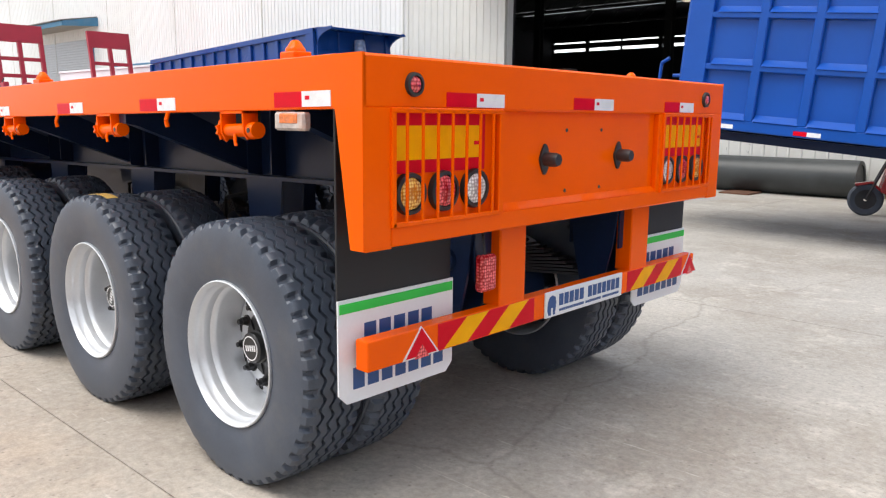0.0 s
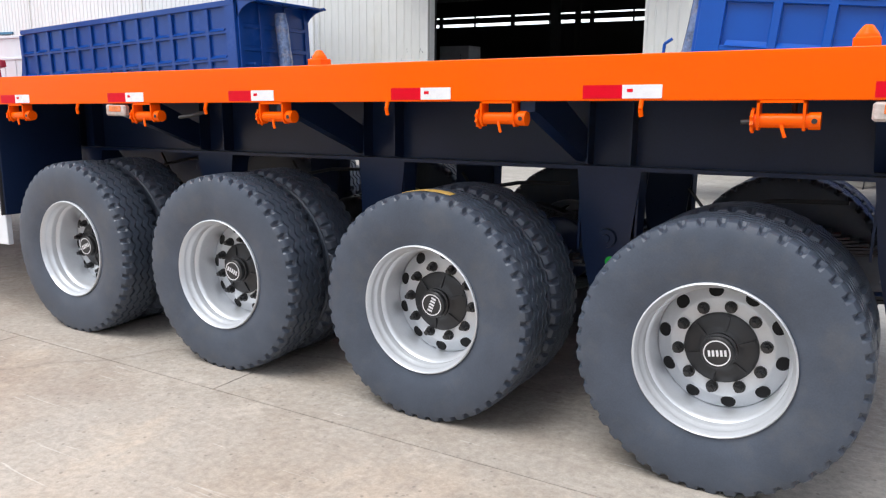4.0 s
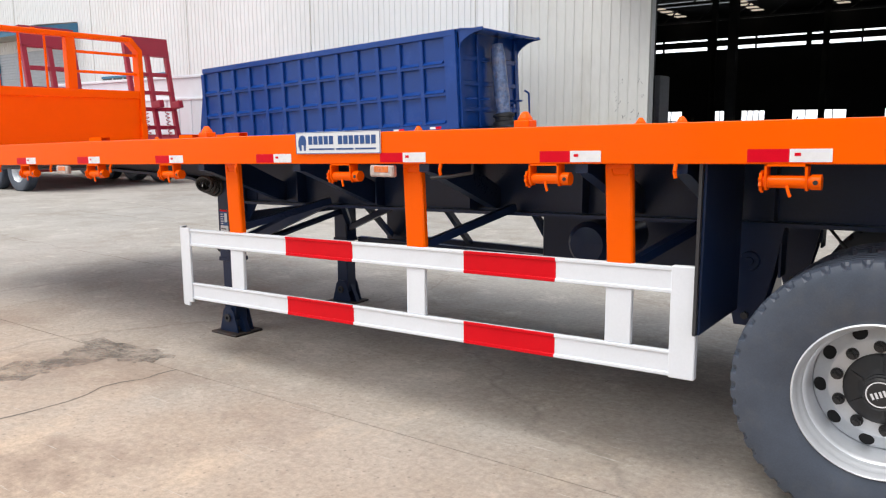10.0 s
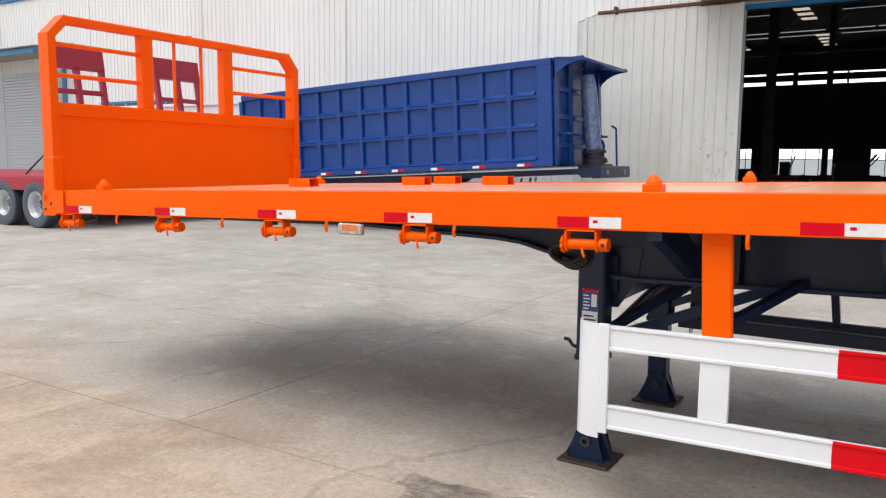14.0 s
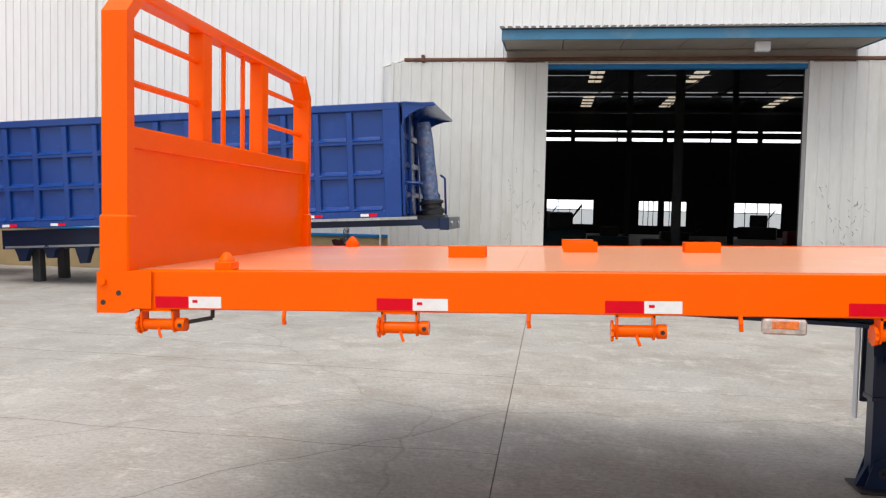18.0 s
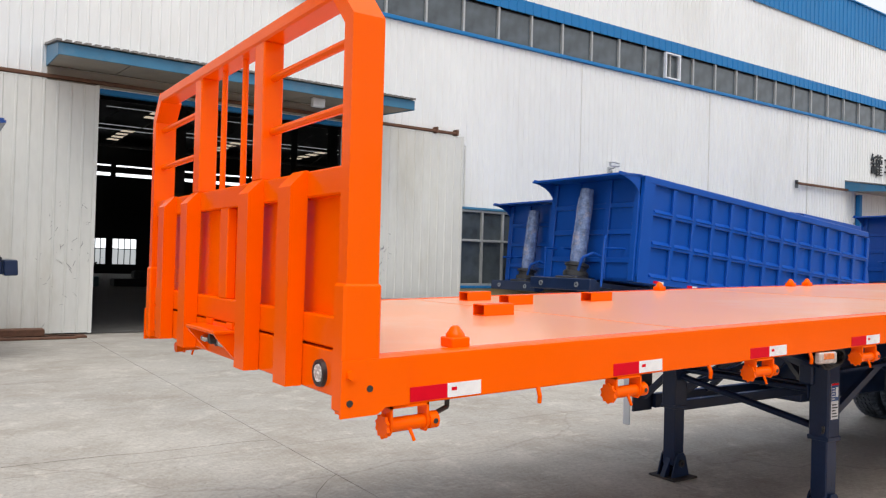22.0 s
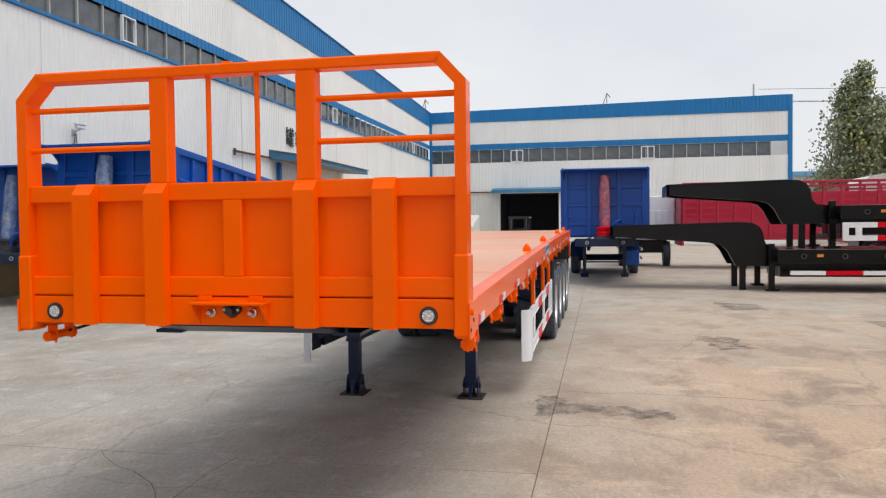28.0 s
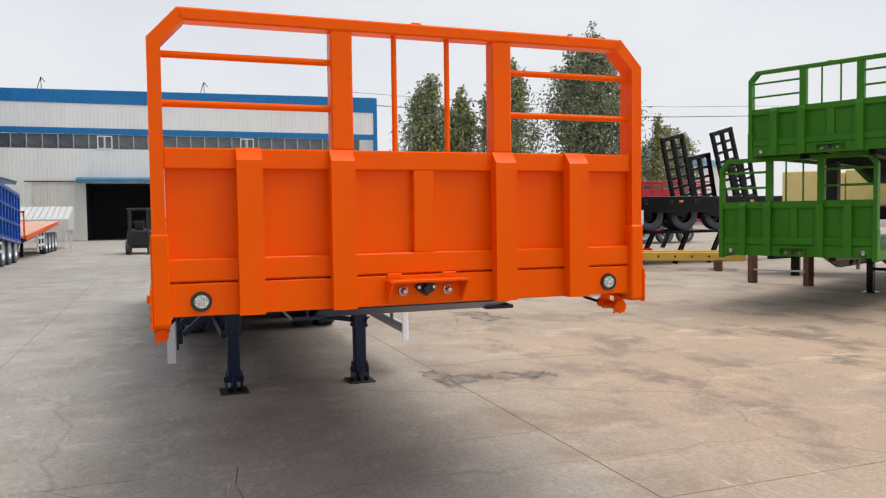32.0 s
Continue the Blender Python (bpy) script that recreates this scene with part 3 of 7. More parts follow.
# windows further along the wall
wl4 = thing("window_4", "blue-framed dark workshop windows low in the white wall", "window", kind="structure")
for x in (-20.8, -18.6):
    part("pane", cbox(B(), x, x + 2.15, WY - 0.045, WY - 0.025, 1.7, 3.5), GLASSY, wl4, smooth=0)
    for u in (0.0, 0.7, 1.4, 2.1):
        part("mullion", cbox(B(), x + u, x + u + 0.05, WY - 0.07, WY - 0.02, 1.7, 3.5, 0.006), MULL, wl4, smooth=0)
    part("lintel", cbox(B(), x - 0.03, x + 2.18, WY - 0.08, WY - 0.02, 3.5, 3.58, 0.006), CANBLUE, wl4, smooth=0)
    part("sill", cbox(B(), x - 0.03, x + 2.18, WY - 0.1, WY - 0.02, 1.63, 1.7, 0.006), CANBLUE, wl4, smooth=0)

# bay door: two sliding leaves on a rail, under a canopy
for k, (x0, x1) in enumerate(((-1.8, DX0), (DX1, 10.8))):
    d = thing("door_%d" % (k + 1), "scuffed white sliding door leaf of ribbed sheet, slid open", "door", kind="structure")
    part("door_sheet", clad(B(), x0, x1, 0.04, 4.98, south(WY - 0.13), pitch=0.24, rib=0.016), DOORW, d, smooth=0)
    part("door_core", cbox(B(), x0, x1, WY - 0.126, WY - 0.06, 0.04, 4.98), DOORW, d, smooth=0)
    for x in (x0, x1 - 0.05):
        part("door_edge", cbox(B(), x - 0.01, x + 0.06, WY - 0.155, WY - 0.05, 0.03, 5.0, 0.004), DOORW, d, smooth=0)
    # scribbled scratches at hand height
    rng = random.Random(k + 5)
    bm = B()
    xc = x1 - 0.45 if k == 0 else x0 + 0.75
    for i in range(46):
        a = Vector((xc + rng.gauss(0, 0.3), WY - 0.135, 1.55 + rng.gauss(0, 0.42)))
        bmx = a + Vector((rng.uniform(-0.09, 0.09), 0, rng.uniform(-0.11, 0.11)))
        bar(bm, a, bmx, 0.004, 0.01)
    part("scratches", bm, STEEL, d, smooth=0)
solid("trim", cbox(B(), 0.84, 8.3, WY - 0.055, WY - 0.022, 4.985, 5.26, 0.004), SOFFIT, "stained header channel behind the door rail", "header", kind="structure", smooth=0)
solid("trim", cbox(B(), DX0 + 0.004, DX1 - 0.004, WY - 0.02, WY + 0.14, 4.865, 4.966, 0.008), TRIMBLUE, "blue steel lintel over the bay opening", "lintel", kind="structure", smooth=0)
rail = solid("trim", cbox(B(), -1.5, 10.62, WY - 0.16, WY - 0.06, 5.02, 5.09, 0.01), RUST, "rusty sliding-door rail under the canopy", "rail", kind="structure", smooth=0)
for x in (-1.1, 9.9, 10.55):
    part("rail_bracket", cbox(B(), x, x + 0.06, WY - 0.18, WY, 5.0, 5.16), RUST, rail, smooth=0)
part("drain_pipe", wire(B(), [(-2.0, WY - 0.1, 0.0), (-2.0, WY - 0.1, 4.9), (-1.5, WY - 0.1, 5.05)], 0.025), DOORW, rail)
part("drain_pipe", wire(B(), [(10.9, WY - 0.1, 3.2), (10.9, WY - 0.1, 4.75), (10.62, WY - 0.1, 4.95)], 0.025), DOORW, rail)


def canopy(name, x0, x1, z, depth, label):
    """A lean-to sheet roof on the wall, blue fascia in front, ribbed on top."""
    c = thing(name, label, "canopy")
    yf = WY - depth
    part("fascia", cbox(B(), x0, x1, yf - 0.02, yf, z, z + 0.22, 0.01), CANBLUE, c, smooth=0)
    for x in (x0, x1):
        part("end_fascia", prism(B(), [(yf, z), (WY, z + 0.1), (WY, z + 0.5), (yf, z + 0.22)], "x", x - 0.012, x + 0.012), CANBLUE, c, smooth=0)
    n = 6
    for i in range(n):
        a, b = x0 + (x1 - x0) * i / n, x0 + (x1 - x0) * (i + 1) / n
        part("soffit_board", prism(B(), [(yf, z + 0.02), (WY, z + 0.12), (WY, z + 0.14), (yf, z + 0.04)], "x", a + 0.014, b - 0.006), SOFFIT, c, smooth=0)
    bm = B()
    m = round((x1 - x0) / 0.16)
    for i in range(m):
        a, b = x0 - 0.05 + (x1 - x0 + 0.1) * i / m, x0 - 0.05 + (x1 - x0 + 0.1) * (i + 0.55) / m
        prism(bm, [(yf - 0.1, z + 0.225), (WY, z + 0.51), (WY, z + 0.55), (yf - 0.1, z + 0.265)], "x", a, b)
    prism(bm, [(yf - 0.08, z + 0.222), (WY, z + 0.505), (WY, z + 0.512), (yf - 0.08, z + 0.23)], "x", x0, x1)
    part("roof_sheet", bm, ROOFM, c, smooth=0)
    return c


can = canopy("canopy", 0.83, 8.32, 5.16, 1.6, "weathered blue-edged lean-to canopy over the workshop bay")
part("flood_lamp", cbox(B(), 5.95, 6.25, WY - 1.2, WY - 1.05, 5.0, 5.2, 0.02), WHITE, can, "small white floodlight")
can2 = canopy("canopy", 30.2, 40.6, 4.9, 1.6, "blue-edged canopy over a side bay")
can3 = canopy("canopy", 57.5, 64.0, 4.5, 1.6, "blue-edged canopy near the corner")
can4 = canopy("canopy", -29.6, -22.4, 5.3, 1.6, "blue canopy over a roller shutter")
for c, x0, x1 in ((can2, 26.5, 30.2), (can3, 54.0, 57.5)):
    part("side_rail", cbox(B(), x0, x1, WY - 0.15, WY - 0.06, 5.0, 5.08), RUST, c, smooth=0)
    part("rail_drop", cbox(B(), x0, x0 + 0.08, WY - 0.15, WY - 0.06, 4.85, 5.15), MULLD, c, smooth=0)
part("inner_post", cbox(B(), 31.0, 31.2, WY - 0.2, WY - 0.03, 0, 4.9), TRIMBLUE, can2, smooth=0)
sd = solid("door_3", clad(B(), -29.2, -23.2, 0, 4.9, lambda u, o, z: Vector((u, WY + 0.02 - o, z)), pitch=6, rib=0.0), GALV, "grey steel roller shutter, closed", "door", kind="structure", smooth=0)
for k in range(40):
    part("shutter_slat", cbox(B(), -29.15, -23.25, WY - 0.01, WY + 0.03, k * 0.122 + 0.004, k * 0.122 + 0.112, 0.01), GALV, sd, smooth=0)
part("shutter_frame", cbox(cbox(B(), -29.4, -29.15, WY - 0.05, WY + 0.05, 0, 5.0), -23.25, -23.0, WY - 0.05, WY + 0.05, 0, 5.0), CANBLUE, sd, smooth=0)

# four large characters on the wall
sign = thing("sign", "four dark painted characters naming the workshop, on the white wall", "sign")
for k, ch in enumerate("罐车车间"):
    cu = bpy.data.curves.new("character", "FONT")
    cu.body, cu.size, cu.extrude = ch, 1.02, 0.02
    tmp = bpy.data.objects.new("character", cu)
    me = bpy.data.meshes.new_from_object(tmp)
    bpy.data.objects.remove(tmp)
    me.materials.clear()
    me.materials.append(SIGNINK)
    part("character", me, None, sign, m=pose(32.1 + k * 1.12, WY - 0.06, 5.9, 90))

# ---- inside the bay ----
IN0, IN1, INY, INZ = -30.0, 44.0, 62.0, 10.4
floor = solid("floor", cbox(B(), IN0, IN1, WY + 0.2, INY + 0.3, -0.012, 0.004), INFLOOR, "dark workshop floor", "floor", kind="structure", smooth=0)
solid("ceiling", cbox(B(), IN0, IN1, WY + 0.2, INY + 0.3, INZ, INZ + 0.2), INSHADE, "workshop sheet roof in painted shade", "ceiling", kind="structure", smooth=0)
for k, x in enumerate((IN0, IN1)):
    solid("wall_%s" % ("inner_west", "inner_east")[k], cbox(B(), x - 0.2, x, WY + 0.2, INY + 0.3, 0, INZ), INSHADE, "dark inner side wall of the workshop", "wall", kind="structure", smooth=0)
solid("wall_lining", cbox(cbox(cbox(B(), IN0, DX0, WY + 0.21, WY + 0.3, 0, INZ), DX1, IN1, WY + 0.21, WY + 0.3, 0, INZ), DX0, DX1, WY + 0.21, WY + 0.3, DZ, INZ), INSHADE, "dark lining behind the front wall", "wall", kind="structure", smooth=0)
back = thing("wall_inner_north", "far dark workshop wall with small windows and a slit of daylight", "wall", kind="structure")
ROOFLIGHT = glow("roof_light_daylight", (0.95, 0.8, 0.62), 0.4)
DIMLIGHT = glow("roof_slit_daylight", (0.8, 0.83, 0.86), 0.22)
for x in (-13.4, -7.4, -1.4, 4.65, 10.9, 18.9, 26.0, 33.0):
    for y0, n in ((37.0, 3), (45.6, 3), (54.2, 5)):
        rl = thing("roof_light", "short warm daylight panes between roof purlins", "skylight", kind="structure")
        for q in range(n):
            y = y0 + q * 1.65
            for u in (0.0, 0.44):
                part("pane", cbox(B(), x - 0.42 + u, x - 0.02 + u, y, y + 0.75, INZ - 0.03, INZ - 0.005), ROOFLIGHT, rl, smooth=0)
for y, w in ((47.0, 0.12), (53.9, 0.3), (55.9, 0.22)):
    for k in range(10):
        x = IN0 + 1.0 + k * 7.2
        solid("roof_slit", cbox(B(), x + (0.8 if y < 50 else 0.0), x + (4.6 if y < 50 else 6.5), y, y + w, INZ - 0.02, INZ - 0.005), DIMLIGHT, "thin slit of daylight along the workshop roof", "skylight", kind="structure", smooth=0)
wins = [(-17.0, -13.2), (-10.5, -8.9), (-8.4, -6.6), (-4.6, -0.8), (1.69, 5.57), (9.22, 10.8), (11.25, 13.06), (16.71, 20.48), (23.5, 27.3)]
bm = B()
cbox(bm, IN0, IN1, INY, INY + 0.2, 0, 0.74)
cbox(bm, IN0, IN1, INY, INY + 0.2, 2.73, 7.63)
cbox(bm, IN0, IN1, INY, INY + 0.2, 7.9, 8.39)
cbox(bm, IN0, IN1, INY, INY + 0.2, 8.52, INZ)
prev = IN0
for a, b in wins + [(IN1, IN1)]:
    cbox(bm, prev, a, INY, INY + 0.2, 0.74, 2.73)
    prev = b
for k in range(19):
    x = IN0 + 0.05 + k * 3.72
    cbox(bm, x, x + (0.36 if k % 2 else 0.12), INY - 0.02, INY + 0.2, 7.6, 8.54)
part("wall_sheet", bm, INSHADE, back, smooth=0)
# lower panes glow faintly to stand for hazy daylight behind them
HAZY = glow("glowing_haze_panes", (0.82, 0.86, 0.88), 0.42)
for a, b in wins:
    for k in range(5):
        x = a + (b - a) * k / 4
        part("window_bar", cbox(B(), x - 0.03, x + 0.03, INY + 0.02, INY + 0.1, 0.74, 2.73), MULLD, back, smooth=0)
    part("window_bar", cbox(B(), a, b, INY + 0.02, INY + 0.1, 1.9, 1.97), MULLD, back, smooth=0)
    part("hazy_pane", cbox(B(), a, b, INY + 0.12, INY + 0.14, 0.74, 1.9), HAZY, back, smooth=0)
bg = solid("backdrop", cbox(B(), IN0 - 10, IN1 + 10, INY + 6, INY + 6.1, -1, 12), glow("bright_haze", (0.9, 0.93, 0.97), 0.9), "bright hazy daylight beyond the far windows", "backdrop", kind="structure", smooth=0)
for k in range(5):
    y = WY + 6.5 + k * 9.0
    tr = thing("roof_truss", "dark steel roof truss of the workshop", "truss", group="roof trusses of the workshop")
    part("bottom_chord", cbox(B(), IN0, IN1, y, y + 0.15, 9.3, 9.45), STEEL, tr, smooth=0)
    for i in range(28):
        x = IN0 + 1 + i * 2.6
        part("web_bar", bar(B(), (x, y + 0.07, 9.4), (x + 1.3, y + 0.07, INZ), 0.07, 0.07), STEEL, tr, smooth=0)
for k, x in enumerate((-5.5, 0.5, 6.5, 12.5, 18.5)):
    for y in (26.0, 44.0):
        solid("steel_column", cbox(cbox(cbox(B(), x - 0.15, x + 0.15, y - 0.15, y - 0.13, 0, INZ), x - 0.15, x + 0.15, y + 0.13, y + 0.15, 0, INZ), x - 0.01, x + 0.01, y - 0.13, y + 0.13, 0, INZ), STEEL, "dark steel column inside the workshop", "column", group="columns of the workshop", smooth=0)
rng = random.Random(4)
for k in range(16):
    x, y = rng.uniform(-6, 20), rng.uniform(30, 58)
    w, h = rng.uniform(0.6, 1.6), rng.uniform(0.5, 1.3)
    mc = thing("machine", "dark workshop machine on the floor", "machine", group="machines in the workshop", m=pose(x, y, 0, 0, 0, rng.uniform(-20, 20)))
    part("machine_base", cbox(B(), -w, w, -0.5, 0.5, 0, h * 0.7, 0.05), rng.choice((TEALGLOW, STEEL, STEEL, DARKRED)), mc)
    part("machine_head", cbox(B(), -w * 0.4, w * 0.5, -0.35, 0.35, h * 0.7, h * 1.4, 0.06), STEEL, mc)
    part("machine_arm", bar(B(), (w * 0.4, 0, h), (w * 0.9, 0, h * 1.7), 0.08, 0.08), STEEL, mc)
cab = thing("control_cabinet", "grey steel control cabinet standing inside the bay", "cabinet", m=pose(-0.25, 19.9, 0))
part("cabinet_body", cbox(B(), -0.6, 0.5, -0.4, 0.4, 0.05, 3.0, 0.02), GALV, cab)
part("cabinet_feet", cbox(B(), -0.55, 0.45, -0.35, 0.35, 0, 0.05), STEEL, cab)
for k in range(6):
    part("cabinet_knob", rod(B(), (0.2, -0.4, 2.2 + k * 0.1), (0.2, -0.44, 2.2 + k * 0.1), 0.02, n=10), HUBBLK, cab)

# ---- the far building across the yard ----
FX = 65.0
fw = thing("wall_east", "white ribbed wall of the far hall with blue bands", "wall", kind="structure")
bm = B()
for y0, y1, z0, z1 in ((-16.1, 3.0, 0, 7.45), (3.0, 8.2, 4.65, 7.45), (8.2, 14.6, 0, 7.45), (-16.1, 14.6, 9.1, 11.1)):
    clad(bm, y0, y1, z0, z1, west(FX), pitch=0.3)
    cbox(bm, FX + 0.004, FX + 0.2, y0, y1, z0, z1)
part("white_sheet", bm, CLAD, fw, smooth=0)
part("parapet_band", clad(B(), -16.1, 14.6, 11.1, 12.2, west(FX - 0.05), pitch=0.3, rib=0.03, top=lambda u: 12.1 + (14.6 - u) * 0.012), TRIMBLUE, fw, smooth=0)
part("parapet_back", prism(B(), [(-16.1, 9.0), (14.6, 9.0), (14.6, 12.08), (-16.1, 12.45)], "x", FX + 0.01, FX + 0.25), CLAD, fw, smooth=0)
part("blue_band", clad(B(), -16.1, 14.6, 8.62, 9.12, west(FX - 0.03), pitch=0.3, rib=0.025), TRIMBLUE, fw, smooth=0)
part("corner_band", cbox(B(), FX - 0.08, FX + 0.3, -16.3, -15.95, 0, 12.45, 0.02), TRIMBLUE, fw, smooth=0)
part("corner_band", cbox(B(), FX - 0.1, FX + 0.1, 14.4, 14.64, 0, 12.1, 0.02), TRIMBLUE, fw, smooth=0)
part("end_sheet", cbox(cbox(B(), FX + 0.3, FX + 18, -16.1, -16.0, 0, 12.4), FX + 17.8, FX + 18, -16, 14, 0, 12.4), CLAD, fw, smooth=0)
part("window_back", cbox(B(), FX + 0.1, FX + 0.16, -14.6, 14.6, 7.45, 8.62), MULLD, fw, smooth=0)
fwin = thing("window_3", "band of dark panes across the far hall", "window", kind="structure")
PANE2 = mesh_of(cbox(B(), 0.03, 0.045, 0.03, 1.09, 0.04, 0.98), "pane", GLASSY, 0)
MULL2 = mesh_of(cbox(B(), -0.02, 0.06, -0.035, 0.035, 0, 1.17), "mullion", MULL, 0)
for i in range(26):
    y = -14.6 + i * 1.123
    part("pane", PANE2, None, fwin, m=pose(FX + 0.03, y, 7.5))
    part("mullion", MULL2, None, fwin, m=pose(FX, y, 7.45))
OPENW2 = mesh_of(cbox(cbox(cbox(cbox(cbox(B(), -0.05, 0.05, 0, 0.08, 0, 1.0), -0.05, 0.05, 1.05, 1.13, 0, 1.0), -0.05, 0.05, 0.52, 0.6, 0, 1.0), -0.05, 0.05, 0.0, 1.13, -0.06, 0.02), -0.05, 0.05, 0.0, 1.13, 0.94, 1.02), "casement", WHITE, 0)
for y in (6.1, -5.2):
    part("casement", OPENW2, None, fwin, m=pose(FX - 0.03, y, 7.5))
fd = thing("door_4", "wide open bay of the far hall, inside painted as shade, with a grey sliding leaf", "door", kind="structure")
part("bay_back", cbox(B(), FX + 6, FX + 6.1, -2, 10, 0, 5), INSHADE, fd, smooth=0)
part("bay_side", cbox(cbox(cbox(B(), FX + 0.2, FX + 6, 8.2, 8.3, 0, 4.65), FX + 0.2, FX + 6, 2.9, 3.0, 0, 4.65), FX + 0.2, FX + 6, 2.9, 8.3, 4.65, 4.75), INSHADE, fd, smooth=0)
part("bay_floor", cbox(B(), FX, FX + 6, 3, 8.2, -0.02, 0.005), INFLOOR, fd, smooth=0)
part("door_sheet", clad(B(), 8.2, 12.0, 0.05, 4.7, west(FX - 0.08), pitch=0.25), DOORW, fd, smooth=0)
part("door_rail", cbox(B(), FX - 0.2, FX - 0.1, 8.5, 12.6, 4.75, 4.85), RUST, fd, smooth=0)
part("door_canopy", prism(B(), [(FX - 1.4, 4.65), (FX, 4.75), (FX, 5.15), (FX - 1.4, 4.95)], "y", 2.4, 8.8), CANBLUE, fd, smooth=0)
for x, y, z in ((FX, 11.2, 12.2), (63.0, 14.6, 12.15), (FX, -1.2, 12.35)):
    v = solid("roof_vent", wire(wire(B(), [(x + 0.2, y, z), (x + 0.2, y, z + 0.9), (x + 0.2, y - 0.3, z + 0.5)], 0.03), [(x + 0.2, y + 0.3, z), (x + 0.2, y, z + 0.9)], 0.03), STEEL, "thin steel bracket on the roof edge", "bracket")

# ---- slabs ----
for j in range(-9, 4):
    y0 = -0.2 + 4.4 * j
    y1 = min(y0 + 4.4, 14.6)
    off = 1.6 if j >= 0 else 0.1
    step = 8.0 if j >= 0 else 12.0
    for i in range(*((-4, 8) if j >= 0 else (-3, 5))):
        x0 = off + step * i
        w = 0.0035 if j >= -1 else 0.0012
        bm = cbox(B(), x0 + w, x0 + step - w, y0 + w, y1 - w, -0.012, 0.0, 0.0)
        part("slab", bm, CONC, yard, smooth=0)

# ---- the orange flatbed semi-trailer ----
FRONT_DECK, SLOPE, CAMBER, LONG = 1.3305, 0.02985, 0.000594, 12.765


def deck_z(x):
    return FRONT_DECK + SLOPE * x - CAMBER * x * x


def tilt(x):
    """The deck's slope at x in degrees."""
    return math.degrees(math.atan(SLOPE - 2 * CAMBER * x))


def sheared(bm):
    """Lifts a flat-built part onto the cambered deck line, cutting long ones so that they bend."""
    xs = [v.co.x for v in bm.verts]
    lo, n = min(xs), int((max(xs) - min(xs)) / 0.9)
    for k in range(1, n):
        cut = lo + (max(xs) - lo) * k / n
        bmesh.ops.bisect_plane(bm, geom=bm.verts[:] + bm.edges[:] + bm.faces[:], plane_co=(cut, 0, 0), plane_no=(1, 0, 0))
    for v in bm.verts:
        v.co.z += deck_z(v.co.x)
    return bm


def letters(bm, x, z, w, h, words, put):
    """A row of plain blocks in place of letters."""
    gap = w / (sum(len(k) for k in words) + 0.7 * (len(words) - 1))
    u = 0.0
    for k in words:
        for _ in k:
            put(bm, x + u + gap * 0.1, x + u + gap * 0.88, z, z + h)
            u += gap
        u += gap * 0.7
    return bm


def word_bars(x, z, w, h, words, put, material, parent):
    """One plain bar for each letter of a maker's name."""
    gap = w / (sum(len(k) for k in words) + 0.7 * (len(words) - 1))
    u = 0.0
    for k in words:
        for _ in k:
            part("letter_bar", put(B(), x + u + gap * 0.1, x + u + gap * 0.88, z, z + h), material, parent)
            u += gap
        u += gap * 0.7


